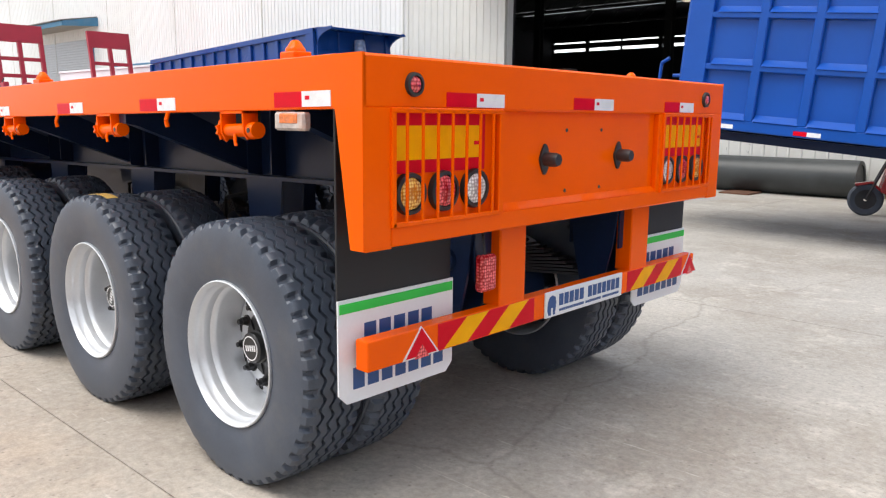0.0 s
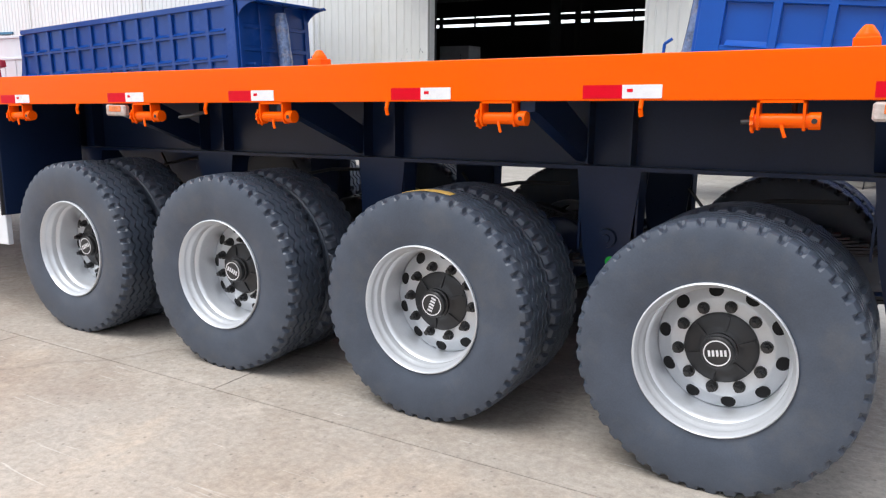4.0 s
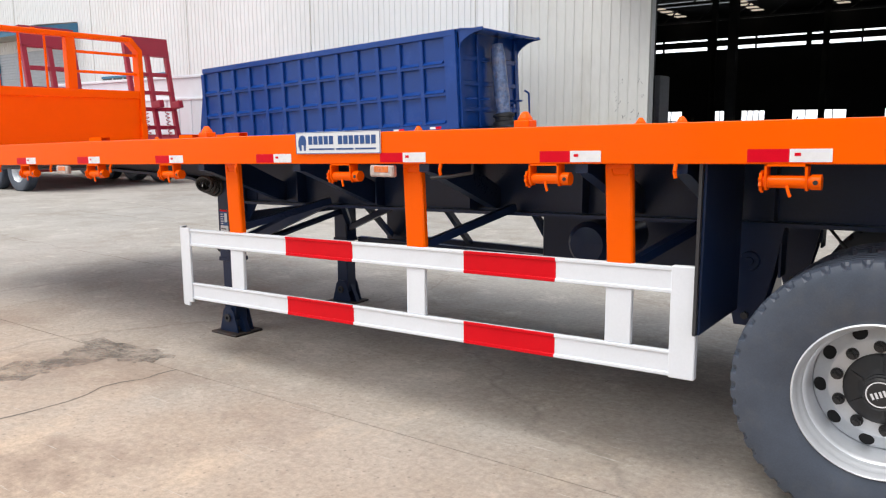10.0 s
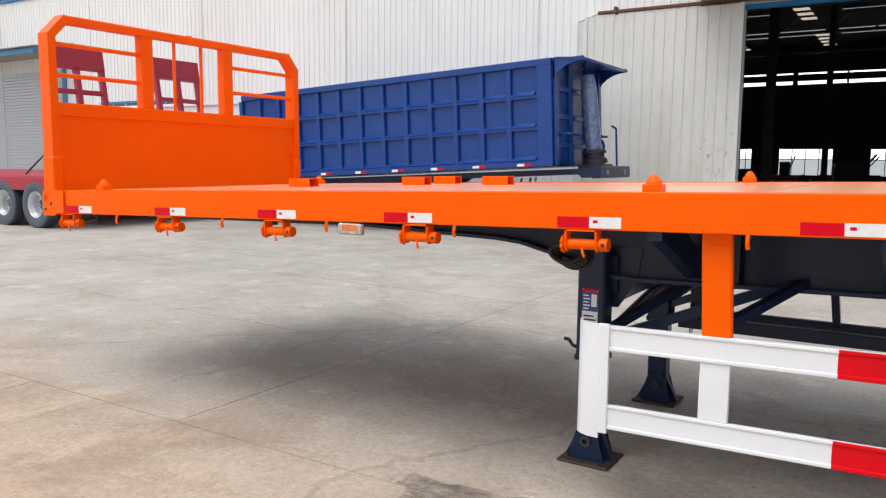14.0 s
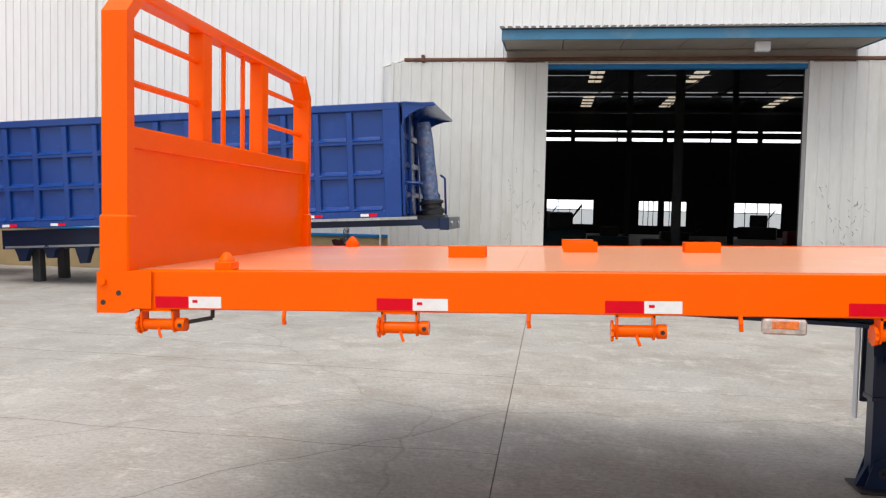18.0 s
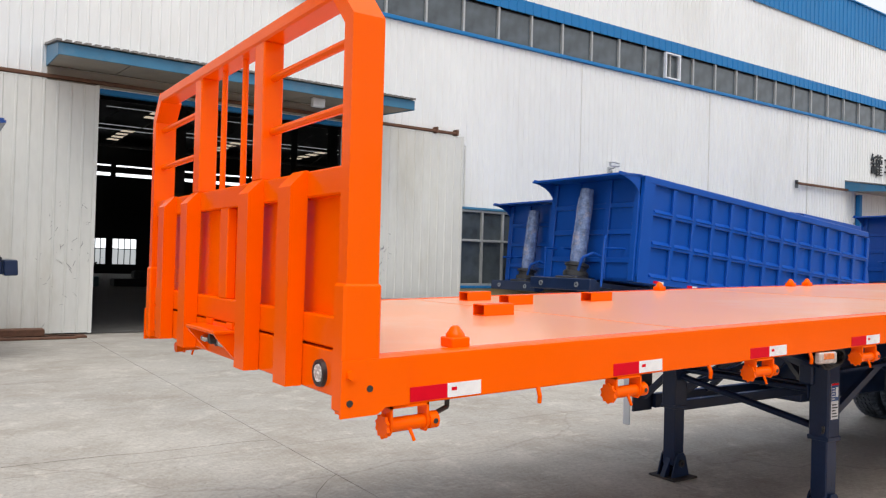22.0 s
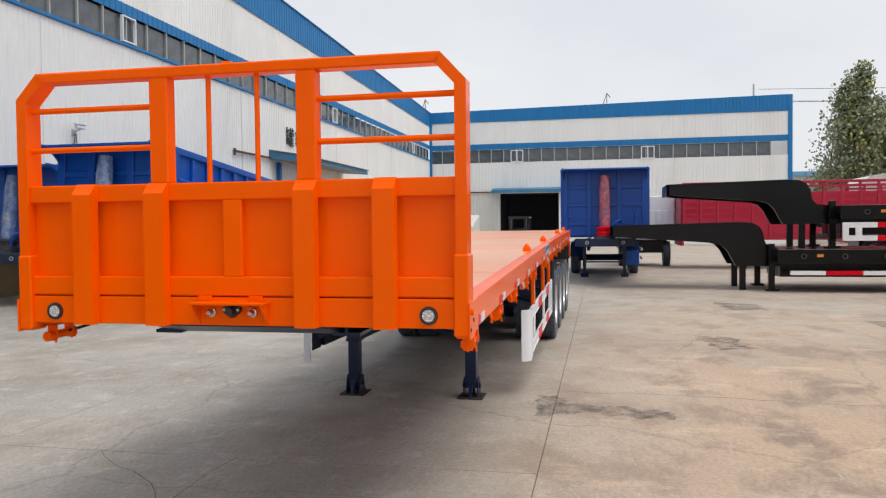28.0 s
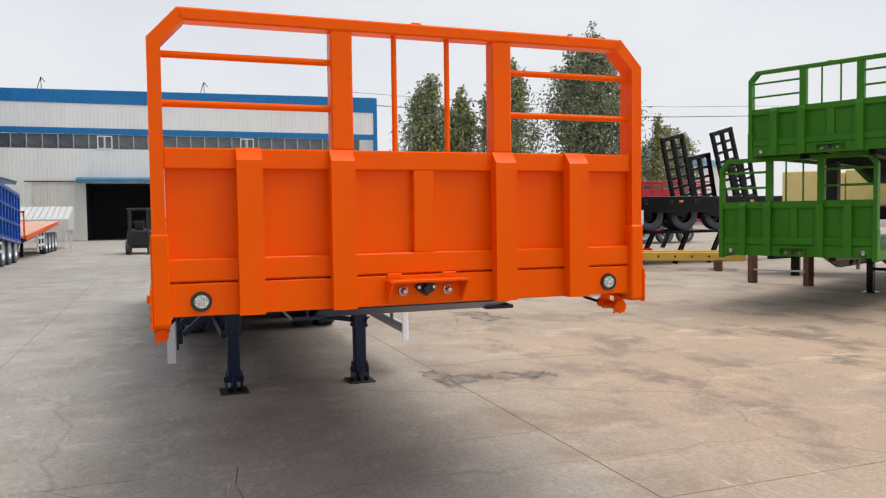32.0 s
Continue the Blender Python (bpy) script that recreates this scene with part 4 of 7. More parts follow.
def headboard(parent, paint):
    """A front wall with a rail frame on top: z from the deck's front edge, x = 0 is the front face, the deck is at +x."""
    hb = part("headboard", cbox(B(), 0.03, 0.05, 0.06, 2.44, -0.1, 0.6), paint, parent)
    for y in (0.0, 2.5):
        s = 1 if y == 0 else -1
        bm = B()
        prism(bm, [(y, -0.178), (y + s * 0.058, -0.178), (y + s * 0.058, 1.065), (y + s * 0.155, 1.168), (y + s * 0.13, 1.225), (y, 1.085)][::s], "x", -0.03, 0.085)
        part("corner_post", bm, paint, hb)
        part("post_socket", cbox(B(), -0.04, 0.095, y - 0.008 * s, y + 0.07 * s, -0.17, 0.235, 0.008), paint, hb)
    part("top_rail", cbox(B(), -0.03, 0.07, 0.13, 2.37, 1.168, 1.225, 0.008), paint, hb)
    part("mid_rail", cbox(B(), -0.012, 0.07, 0.056, 2.444, 0.522, 0.615, 0.006), paint, hb)
    part("lower_rail", cbox(B(), -0.012, 0.03, 0.056, 2.444, 0.02, 0.122, 0.006), paint, hb)
    part("bottom_plate", cbox(B(), -0.012, 0.03, 0.056, 2.444, -0.135, 0.012, 0.004), paint, hb)
    bm = B()
    cbox(bm, -0.012, 0.03, 1.19, 1.295, 0.122, 0.522, 0.004)
    part("flat_rib", bm, paint, hb)
    for y in (0.354, 0.769, 1.601, 2.025):
        bm = B()
        prism(bm, [(-0.135, -0.015), (-0.135, -0.075), (0.56, -0.075), (0.618, -0.02), (0.618, -0.008)], "y", 0, 0.113)
        for v in bm.verts:
            v.co = Vector((v.co.z, v.co.y, v.co.x))
        bmesh.ops.translate(bm, verts=bm.verts, vec=(0, y, 0))
        part("hat_rib", bm, paint, hb)
    for y in (0.772, 1.594):
        part("upright", cbox(B(), -0.025, 0.06, y, y + 0.104, 0.615, 1.17, 0.006), paint, hb)
    for y in (1.105, 1.378):
        part("round_bar", rod(B(), (0.02, y, 0.61), (0.02, y, 1.18), 0.0135, n=14), paint, hb)
    for y0, y1 in ((0.05, 0.775), (1.69, 2.45)):
        for z in (0.81, 1.025):
            part("round_bar", rod(B(), (0.02, y0, z), (0.02, y1, z), 0.016, n=14), paint, hb)
    part("eye_plate", cbox(B(), 0.0, 0.03, 1.24, 1.29, 1.22, 1.24, 0.004), paint, hb)
    # coupling bracket with two brass nipples and a socket
    br = part("hose_bracket", cbox(B(), -0.11, -0.01, 1.035, 1.45, -0.02, -0.005, 0.003), paint, hb)
    for y in (1.05, 1.435):
        part("bracket_cheek", prism(B(), [(-0.012, -0.13), (-0.012, -0.005), (-0.11, -0.005), (-0.1, -0.03)], "y", y - 0.006, y + 0.006), paint, br)
    for y in (1.08, 1.365):
        part("bracket_tab", cbox(B(), -0.02, 0.0, y, y + 0.075, -0.005, 0.022, 0.003), paint, br)
    for y in (1.13, 1.36):
        part("hose_nipple", lathe(B(), [(0.0, 0.05), (0.01, 0.05), (0.018, 0.035), (0.018, 0.02), (0.024, 0.018), (0.024, 0)], 14, pose(-0.012, y, -0.065, 0, -90)), CHROME, br)
    sk = part("cable_socket", prism(B(), [(1.2, -0.035), (1.225, -0.03), (1.265, -0.03), (1.29, -0.035), (1.298, -0.05), (1.285, -0.068), (1.25, -0.092), (1.24, -0.092), (1.205, -0.068), (1.192, -0.05)], "x", -0.034, -0.012), HUBBLK, br)
    part("socket_cap", lathe(B(), [(0.0, 0.03), (0.02, 0.03), (0.024, 0.02), (0.024, 0.0)], 16, pose(-0.034, 1.245, -0.058, 0, -90)), HUBBLK, sk)
    for y in (1.207, 1.283):
        part("socket_bolt", rod(B(), (-0.034, y, -0.05), (-0.04, y, -0.05), 0.008, n=8), CHROME, sk)
    for y in (0.2, 2.3):
        lamp = part("front_lamp", lathe(B(), [(0.0, 0.012), (0.03, 0.012), (0.034, 0.0)], 24, pose(-0.014, y, -0.07, 0, -90)), CLEAR, hb, "round white marker lamp")
        part("lamp_ring", lathe(B(), [(0.034, 0.0), (0.034, 0.014), (0.044, 0.014), (0.047, 0.0)], 24, pose(-0.012, y, -0.07, 0, -90)), HUBBLK, lamp)
    return hb


trailer = thing("flatbed_semi_trailer", "new orange flatbed semi-trailer with four axles and railed headboard", "semi-trailer")
hb = headboard(trailer, ORANGE)
hb.matrix_basis = pose(0.045, 0, FRONT_DECK + 0.008, 0, -0.2)
for s, y in ((-1, -0.014), (1, 2.514)):
    bm = sheared(prism(B(), [(0.0, -0.175), (0.13, -0.175), (0.16, -0.155), (0.245, -0.155), (0.245, 0.003), (0.0, 0.003)], "y", y, y + 0.01 * -s))
    pl = part("corner_plate", bm, ORANGE, trailer)
    for x, z in ((0.03, -0.13), (0.1, -0.09)):
        part("bolt_hole", rod(B(), (x, y - 0.002 * s, deck_z(x) + z), (x, y + 0.003 * s, deck_z(x) + z), 0.011, n=12), HUBBLK, pl)
    part("bolt", rod(B(), (0.03, y, deck_z(0) - 0.04), (0.03, y + 0.014 * s, deck_z(0) - 0.04), 0.017, n=6), ORANGE, pl)

deck = part("deck_plate", sheared(cbox(B(), 0.075, LONG - 0.01, 0.012, 2.488, -0.012, 0.0)), DECK, trailer, "dusty orange steel deck, paled by painted sky sheen")
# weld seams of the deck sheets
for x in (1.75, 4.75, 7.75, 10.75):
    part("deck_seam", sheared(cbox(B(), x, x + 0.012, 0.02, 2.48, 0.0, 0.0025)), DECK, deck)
for y in (0.0, 2.5):
    s = 1 if y == 0 else -1
    bm = B()
    prism(bm, [(y, 0.0), (y + s * 0.006, 0.003), (y + s * 0.09, 0.003), (y + s * 0.09, -0.012), (y + s * 0.012, -0.014), (y + s * 0.012, -0.148), (y + s * 0.07, -0.15), (y + s * 0.07, -0.16), (y + s * 0.004, -0.16), (y, -0.156)][::s], "x", 0.08, LONG - 0.1302)
    part("side_beam", sheared(bm), ORANGE, trailer)
for i in range(24):
    x = 0.35 + i * 0.52
    part("cross_member", sheared(cbox(B(), x, x + 0.05, 0.02, 2.48, -0.11, -0.014, 0.003)), BLACK, trailer)

# main beams: I sections that are shallow over the coupling
edge = [(0.3, -0.2), (2.3, -0.215), (3.3, -0.268), (3.45, -0.285), (3.62, -0.33), (3.95, -0.44), (4.1, -0.452), (LONG - 0.15, -0.452)]
for y in (0.72, 1.78):
    mb = part("main_beam", sheared(prism(B(), [(0.3, -0.1), (LONG - 0.15, -0.1)] + edge[::-1], "y", y - 0.008, y + 0.008)), BLACK, trailer)
    bm = B()
    for a, b in zip(edge, edge[1:]):
        prism(bm, [(a[0], a[1]), (b[0], b[1]), (b[0], b[1] - 0.018), (a[0], a[1] - 0.018)], "y", y - 0.08, y + 0.08)
    part("bottom_flange", sheared(bm), BLACK, mb)
    part("top_flange", sheared(cbox(B(), 0.3, LONG - 0.15, y - 0.08, y + 0.08, -0.126, -0.112)), BLACK, mb)
HUBS = [8.16, 9.41, 10.66, 11.91]
HANG = [7.54, 8.78, 10.03, 11.29, 12.5]
for s, y in ((1, 0.72), (-1, 1.78)):
    for x in [h + d for h in HANG for d in (-0.1, 0.1)] + [4.6, 5.3, 6.0, 6.7]:
        bm = B()
        prism(bm, [(y, -0.12), (y - s * 0.09, -0.12), (y - s * 0.09, -0.44), (y, -0.455)][::s], "x", x - 0.005, x + 0.005)
        part("web_stiffener", sheared(bm), BLACK, trailer)
    for x in [h - 0.16 for h in HANG] + [4.35, 5.2, 6.1, 6.95]:
        bm = B()
        out = 0.03 if y < 1 else 2.47
        prism(bm, [(out, -0.15), (out + s * 0.3, -0.15), (y - s * 0.01, -0.32), (y - s * 0.01, -0.44), (y - s * 0.07, -0.43), (out + s * 0.05, -0.21), (out, -0.2)], "x", x, x + 0.06)
        part("outrigger", sheared(bm), BLACK, trailer)

RUSTBLK = surf("scuffed_black_steel", (0.035, 0.028, 0.026), 0.7, vary=0.4, size=14, bump=0.1, dirt=(0.16, 0.075, 0.05), dirty=0.8)
LABELY = surf("yellow_paper_label", (0.62, 0.4, 0.1), 0.6, vary=0.2, size=14, dirt=(0.4, 0.36, 0.28), dirty=0.6)
# wheels
R, TW = 0.522, 0.285
prof, zig, lug = [], [], []


def tyre_point(r, h, z=0.0, g=0.0):
    prof.append((r, h))
    zig.append(z)
    lug.append(g)


for r, h in ((0.277, -0.1), (0.29, -0.12), (0.33, -0.134), (0.372, -0.139), (0.376, -0.1365), (0.38, -0.1405), (0.425, -0.142)):
    tyre_point(r, h)
for k in range(5):
    r = 0.436 + k * 0.0095
    tyre_point(r, -0.1425 + k * 0.0008)
    tyre_point(r + 0.0018, -0.1342 + k * 0.0008)
    tyre_point(r + 0.0036, -0.1342 + k * 0.0008)
    tyre_point(r + 0.0052, -0.1425 + k * 0.0008)
tyre_point(0.487, -0.1325)
tyre_point(0.494, -0.1345, 0, 0.004)
tyre_point(0.513, -0.126, 0, 0.018)
tyre_point(R - 0.003, -0.117, 0.0, 0.02)
tyre_point(R - 0.001, -0.1, 0.0, 0.016)
tyre_point(R, -0.088, 0.004, 0.002)
for c in (-0.068, -0.023, 0.023, 0.068):
    for d, dr in ((-0.0075, 0), (-0.0055, 0.016), (0.0055, 0.016), (0.0075, 0)):
        tyre_point(R + 0.003 - dr - abs(c) * 0.03, c + d, 0.0085)
tyre_point(R, 0.088, 0.004, 0.002)
tyre_point(R - 0.001, 0.1, 0.0, 0.016)
tyre_point(R - 0.003, 0.117, 0.0, 0.02)
tyre_point(0.513, 0.126, 0, 0.018)
for r, h in ((0.494, 0.1345), (0.475, 0.138), (0.43, 0.1425), (0.37, 0.139), (0.33, 0.134), (0.29, 0.12), (0.277, 0.1)):
    tyre_point(r, h)
TYRE = mesh_of(lathe(B(), prof, 276, zig=zig, lug=lug), "tyre", RUBBER, 28)
# z runs outwards: the dish is deep, the disc sits well inside
RIMPROF = [(0.2505, -0.06), (0.25, 0.02), (0.254, 0.035), (0.264, 0.045), (0.2655, 0.07), (0.2675, 0.078), (0.274, 0.085), (0.2755, 0.104), (0.277, 0.112), (0.281, 0.119), (0.2835, 0.13), (0.287, 0.134), (0.2915, 0.131), (0.292, 0.118), (0.28, 0.1)]
RIM = mesh_of(lathe(B(), [(0.2525, -0.108)] + RIMPROF, 72), "rim", SILVER, 40)
INNER_RIM = mesh_of(lathe(B(), [(0.28, -0.12), (0.27, -0.1)] + RIMPROF, 48), "rim", SILVER, 40)
bm = B()
lathe(bm, [(0.252, -0.1), (0.248, -0.092), (0.242, -0.089), (0.204, -0.074), (0.196, -0.0675), (0.188, -0.0655), (0.1, -0.0655)], 60)
DISC = mesh_of(bm, "wheel_disc", SILVER, 30)
HOLE = mesh_of(lathe(B(), [(0.0, 0.0012), (0.0225, 0.0012), (0.026, 0.0025), (0.0295, -0.003)], 18), "hand_hole", HOLEBLK, 30)
NUT = mesh_of(rod(rod(rod(B(), (0, 0, 0), (0, 0, 0.006), 0.0235, n=14), (0, 0, 0.006), (0, 0, 0.03), 0.0185, 0.0175, 6), (0, 0, 0.03), (0, 0, 0.046), 0.011, n=8), "wheel_nut", HUBBLK, 30)
bm = B()
lathe(bm, [(0.138, -0.067), (0.138, -0.055), (0.131, -0.05), (0.105, -0.046), (0.088, -0.042), (0.079, -0.038), (0.074, -0.034), (0.063, -0.031), (0.068, -0.024), (0.068, -0.01), (0.061, -0.007), (0.063, 0.0), (0.063, 0.016), (0.056, 0.022), (0.0, 0.022)], 40)
HUB = mesh_of(bm, "hub", HUBBLK, 30)
HUBRIB = mesh_of(prism(B(), [(0.07, -0.06), (0.134, -0.06), (0.13, -0.046), (0.1, -0.036), (0.075, -0.03)], "y", -0.006, 0.006), "hub_rib", HUBBLK, 0)
bm = B()
lathe(bm, [(0.0455, 0.0215), (0.0455, 0.0235), (0.05, 0.0235), (0.05, 0.0215)], 36)
letters(bm, -0.037, -0.012, 0.074, 0.024, ["00000"], lambda b, u0, u1, z0, z1: cbox(b, u0 + 0.003, u1, z0, z1, 0.0215, 0.0235))
CAPMARK = mesh_of(bm, "cap_mark", WREF, 30)


def wheel(parent, x, y, side, turn=0, z=0.512, hub=True, near=False):
    """side -1: the dish looks to -y."""
    w = part("wheel", TYRE, None, parent, m=pose(x, y, z, 90 if side < 0 else -90, 0, 0) @ pose(0, 0, 0, 0, 0, turn))
    part("rim", RIM if hub else INNER_RIM, None, w, "silver steel rim")
    if hub:
        part("wheel_disc", DISC, None, w)
        for k in range(10 if near else 0):
            a, b = 2 * math.pi * (k + 0.5) / 10, 2 * math.pi * k / 10
            part("hand_hole", HOLE, None, w, m=pose(0, 0, 0, 0, 0, math.degrees(a)) @ pose(0.222, 0, -0.081, 0, 21.5))
            part("wheel_nut", NUT, None, w, m=pose(0.164 * math.cos(b), 0.164 * math.sin(b), -0.0655))
        part("hub", HUB, None, w, "black hub with a round cap")
        part("cap_mark", CAPMARK, None, w)
        for k in range(6 if near else 0):
            part("hub_rib", HUBRIB, None, w, m=pose(0, 0, 0, 0, 0, k * 60 + 10))
    return w


for i, x in enumerate(HUBS):
    part("axle", rod(B(), (x, 0.3, 0.512), (x, 2.2, 0.512), 0.065, n=16), BLACK, trailer)
    w = wheel(trailer, x, 0.17, -1, (25, 160, 70, 10)[i], near=True)
    wheel(trailer, x, 0.5, 1, i * 31, hub=False)
    wheel(trailer, x, 2.0, -1, i * 17, hub=False)
    wheel(trailer, x, 2.33, 1, i * 47)
    for y in (0.72, 1.78):
        drum = lathe(B(), [(0.0, -0.1), (0.2, -0.1), (0.205, -0.08), (0.205, 0.1), (0.19, 0.11), (0.0, 0.11)], 32, pose(x, y, 0.512, 90))
        part("brake_drum", drum, BLACK, trailer)
        sp = B()
        for k in range(9):
            z = 0.62 + 0.014 * k
            span = 0.56 - 0.045 * k
            for a, b in ((-1, -0.5), (-0.5, 0), (0, 0.5), (0.5, 1)):
                za, zb = (z - 0.05 * (1 - abs(q)) for q in (a, b))
                prism(sp, [(x + a * span, za + 0.04), (x + b * span, zb + 0.04), (x + b * span, zb + 0.053), (x + a * span, za + 0.053)], "y", y - 0.045, y + 0.045)
        part("leaf_spring", sp, STEEL, trailer)
        part("axle_seat", cbox(B(), x - 0.09, x + 0.09, y - 0.06, y + 0.06, 0.56, 0.62, 0.01), BLACK, trailer)
        for dx in (-0.07, 0.07):
            part("u_bolt", wire(B(), [(x + dx, y - 0.055, 0.42), (x + dx, y - 0.055, 0.74), (x + dx, y + 0.055, 0.74), (x + dx, y + 0.055, 0.42)], 0.011), STEEL, trailer)
    for s, y in ((-1, 0.98), (1, 1.52)):
        part("brake_chamber", lathe(B(), [(0.0, -0.09), (0.07, -0.09), (0.085, -0.05), (0.085, 0.06), (0.06, 0.09), (0.0, 0.09)], 18, pose(x - 0.25, y, 0.66, 0, 80)), HUBBLK, trailer)
bm = B()
strip = []
for k in range(9):
    a = radians(78 + k * 3.4)
    strip.append([bm.verts.new((10.66 + rr * math.cos(a), yy, 0.512 + rr * math.sin(a))) for rr, yy in ((0.524, 0.112), (0.5265, 0.112), (0.5265, 0.165), (0.524, 0.165))])
for p, q in zip(strip, strip[1:]):
    for u in range(4):
        bm.faces.new((p[u], q[u], q[(u + 1) % 4], p[(u + 1) % 4]))
bm.faces.new(strip[0])
bm.faces.new(strip[-1][::-1])
part("tyre_label", bm, LABELY, trailer, "yellow paper label on the tread")
for i, x in enumerate(HANG):
    for s, y in ((-1, 0.72), (1, 1.78)):
        low = 0.62 if 0 < i < 4 else 0.7
        wd = 0.15
        top = deck_z(x) - 0.465
        bm = B()
        prism(bm, [(x - wd, top), (x + wd, top), (x + wd * 0.72, low + 0.12), (x + 0.05, low - 0.12), (x - 0.05, low - 0.12), (x - wd * 0.72, low + 0.12)], "y", y + s * 0.055, y + s * 0.067)
        prism(bm, [(x - wd, top), (x + wd, top), (x + wd * 0.72, low + 0.12), (x + 0.05, low - 0.12), (x - 0.05, low - 0.12), (x - wd * 0.72, low + 0.12)], "y", y - s * 0.067, y - s * 0.055)
        cbox(bm, x - wd + 0.01, x - wd + 0.02, y - 0.055, y + 0.055, low + 0.12, top)
        cbox(bm, x + wd - 0.02, x + wd - 0.01, y - 0.055, y + 0.055, low + 0.12, top)
        hg = part("spring_hanger", bm, BLACK, trailer)
        part("pivot_bush", lathe(B(), [(0.0, 0.03), (0.018, 0.03), (0.02, 0.018), (0.042, 0.018), (0.046, 0.0)], 20, pose(x + 0.01, y + s * 0.067, low + 0.19, -90 * s)), BLACK, hg)
        part("pivot_bolt", rod(B(), (x, y - 0.09, low - 0.07), (x, y + 0.09, low - 0.07), 0.018, n=6), STEEL, hg)
        if i == 3 and s < 0:
            part("green_sticker", rod(B(), (x + 0.03, y - 0.0685, low + 0.08), (x + 0.03, y - 0.071, low + 0.08), 0.026, n=20), GREENTAPE, hg, "round green sticker")
for x in HUBS:
    wire_b = wire(B(), [(x - 0.3, 1.0, 0.75), (x - 0.2, 0.95, 0.95), (x + 0.05, 0.95, 1.0), (x + 0.35, 0.9, 1.02)], 0.01)
    part("air_hose", wire_b, HUBBLK, trailer)
    part("air_hose", wire(B(), [(x - 0.35, 1.05, 1.02), (x - 0.2, 1.02, 0.85), (x - 0.05, 1.1, 0.7)], 0.008), HUBBLK, trailer)
part("air_tank", lathe(B(), [(0.0, -0.34), (0.1, -0.33), (0.13, -0.29), (0.13, 0.29), (0.1, 0.33), (0.0, 0.34)], 24, pose(6.6, 1.25, 0.85, 90)), BLACK, trailer)
# black splash plate ahead of the wheels
part("splash_plate", sheared(cbox(B(), 7.5, 7.512, 0.05, 0.62, -0.86, -0.15, 0.003)), BLACK, trailer)
part("splash_edge", sheared(cbox(B(), 7.487, 7.5, 0.03, 0.06, -0.86, -0.16)), STEEL, trailer)
part("splash_plate", sheared(cbox(B(), 7.5, 7.512, 1.88, 2.45, -0.86, -0.15, 0.003)), BLACK, trailer)

# reflective tape along both sides
TAPES = [0.255, 1.205, 2.11, 3.0, 3.95, 4.93, 5.87, 6.79, 7.67, 8.68, 9.59, 10.54, 11.39, 12.33]
bm = B()
cbox(bm, 0, 0.148, -0.0025, 0, -0.152, -0.104)
TAPE_R = mesh_of(bm, "tape", RREF, 0)
TAPE_W = mesh_of(cbox(B(), 0.148, 0.29, -0.0025, 0, -0.152, -0.104), "tape_white", WREF, 0)
TAPE_M = mesh_of(cbox(B(), 0.165, 0.187, -0.0032, -0.0025, -0.13, -0.118), "tape_mark", RREF, 0)
for y, turn in ((0.0, 0), (2.5, 180)):
    for x in TAPES:
        xx = x if turn == 0 else x + 0.29
        t = part("reflective_tape", TAPE_R, None, trailer, m=pose(xx, y, deck_z(xx), 0, -tilt(xx) if turn == 0 else tilt(xx), turn))
        part("white_half", TAPE_W, None, t)
        part("maker_mark", TAPE_M, None, t)

# strap winches, hooks and side marker lamps under the side beams
bm = B()
rod(bm, (0.0, 0, -0.226), (0.2, 0, -0.226), 0.024, n=20)
rod(bm, (0.17, 0, -0.226), (0.205, 0, -0.226), 0.029, n=20)
WDRUM = mesh_of(bm, "winch_drum", ORANGE)
bm = B()
for x in (0.012, 0.152):
    prism(bm, [(-0.03, -0.16), (0.03, -0.16), (0.03, -0.235), (0.015, -0.258), (-0.015, -0.258), (-0.03, -0.235)], "x", x, x + 0.009)
cbox(bm, 0.012, 0.161, -0.03, 0.03, -0.168, -0.16)
WFRAME = mesh_of(bm, "winch_frame", ORANGE)
teeth = [((0.042 if k % 2 else 0.034) * math.cos(k * math.pi / 10), -0.226 + (0.042 if k % 2 else 0.034) * math.sin(k * math.pi / 10)) for k in range(20)]
bm = prism(B(), teeth, "x", -0.006, 0.004)
WRATCH = mesh_of(bm, "winch_ratchet", ORANGE, 0)
WPAWL = mesh_of(wire(B(), [(0.09, -0.02, -0.24), (0.098, -0.026, -0.265), (0.104, -0.026, -0.28)], 0.006), "winch_pawl", ORANGE)
WHOLE = mesh_of(rod(B(), (0.188, -0.0295, -0.226), (0.188, -0.031, -0.226), 0.009, n=12), "winch_hole", HUBBLK)
WINCHES = [0.17, 1.21, 2.14, 3.1, 3.97, 5.5, 6.72, 7.72, 8.86, 9.77, 10.95, 11.98]
HOOKS = [0.82, 1.82, 2.62, 3.42, 4.75, 6.25, 7.4, 8.41, 9.43, 10.52, 11.61]
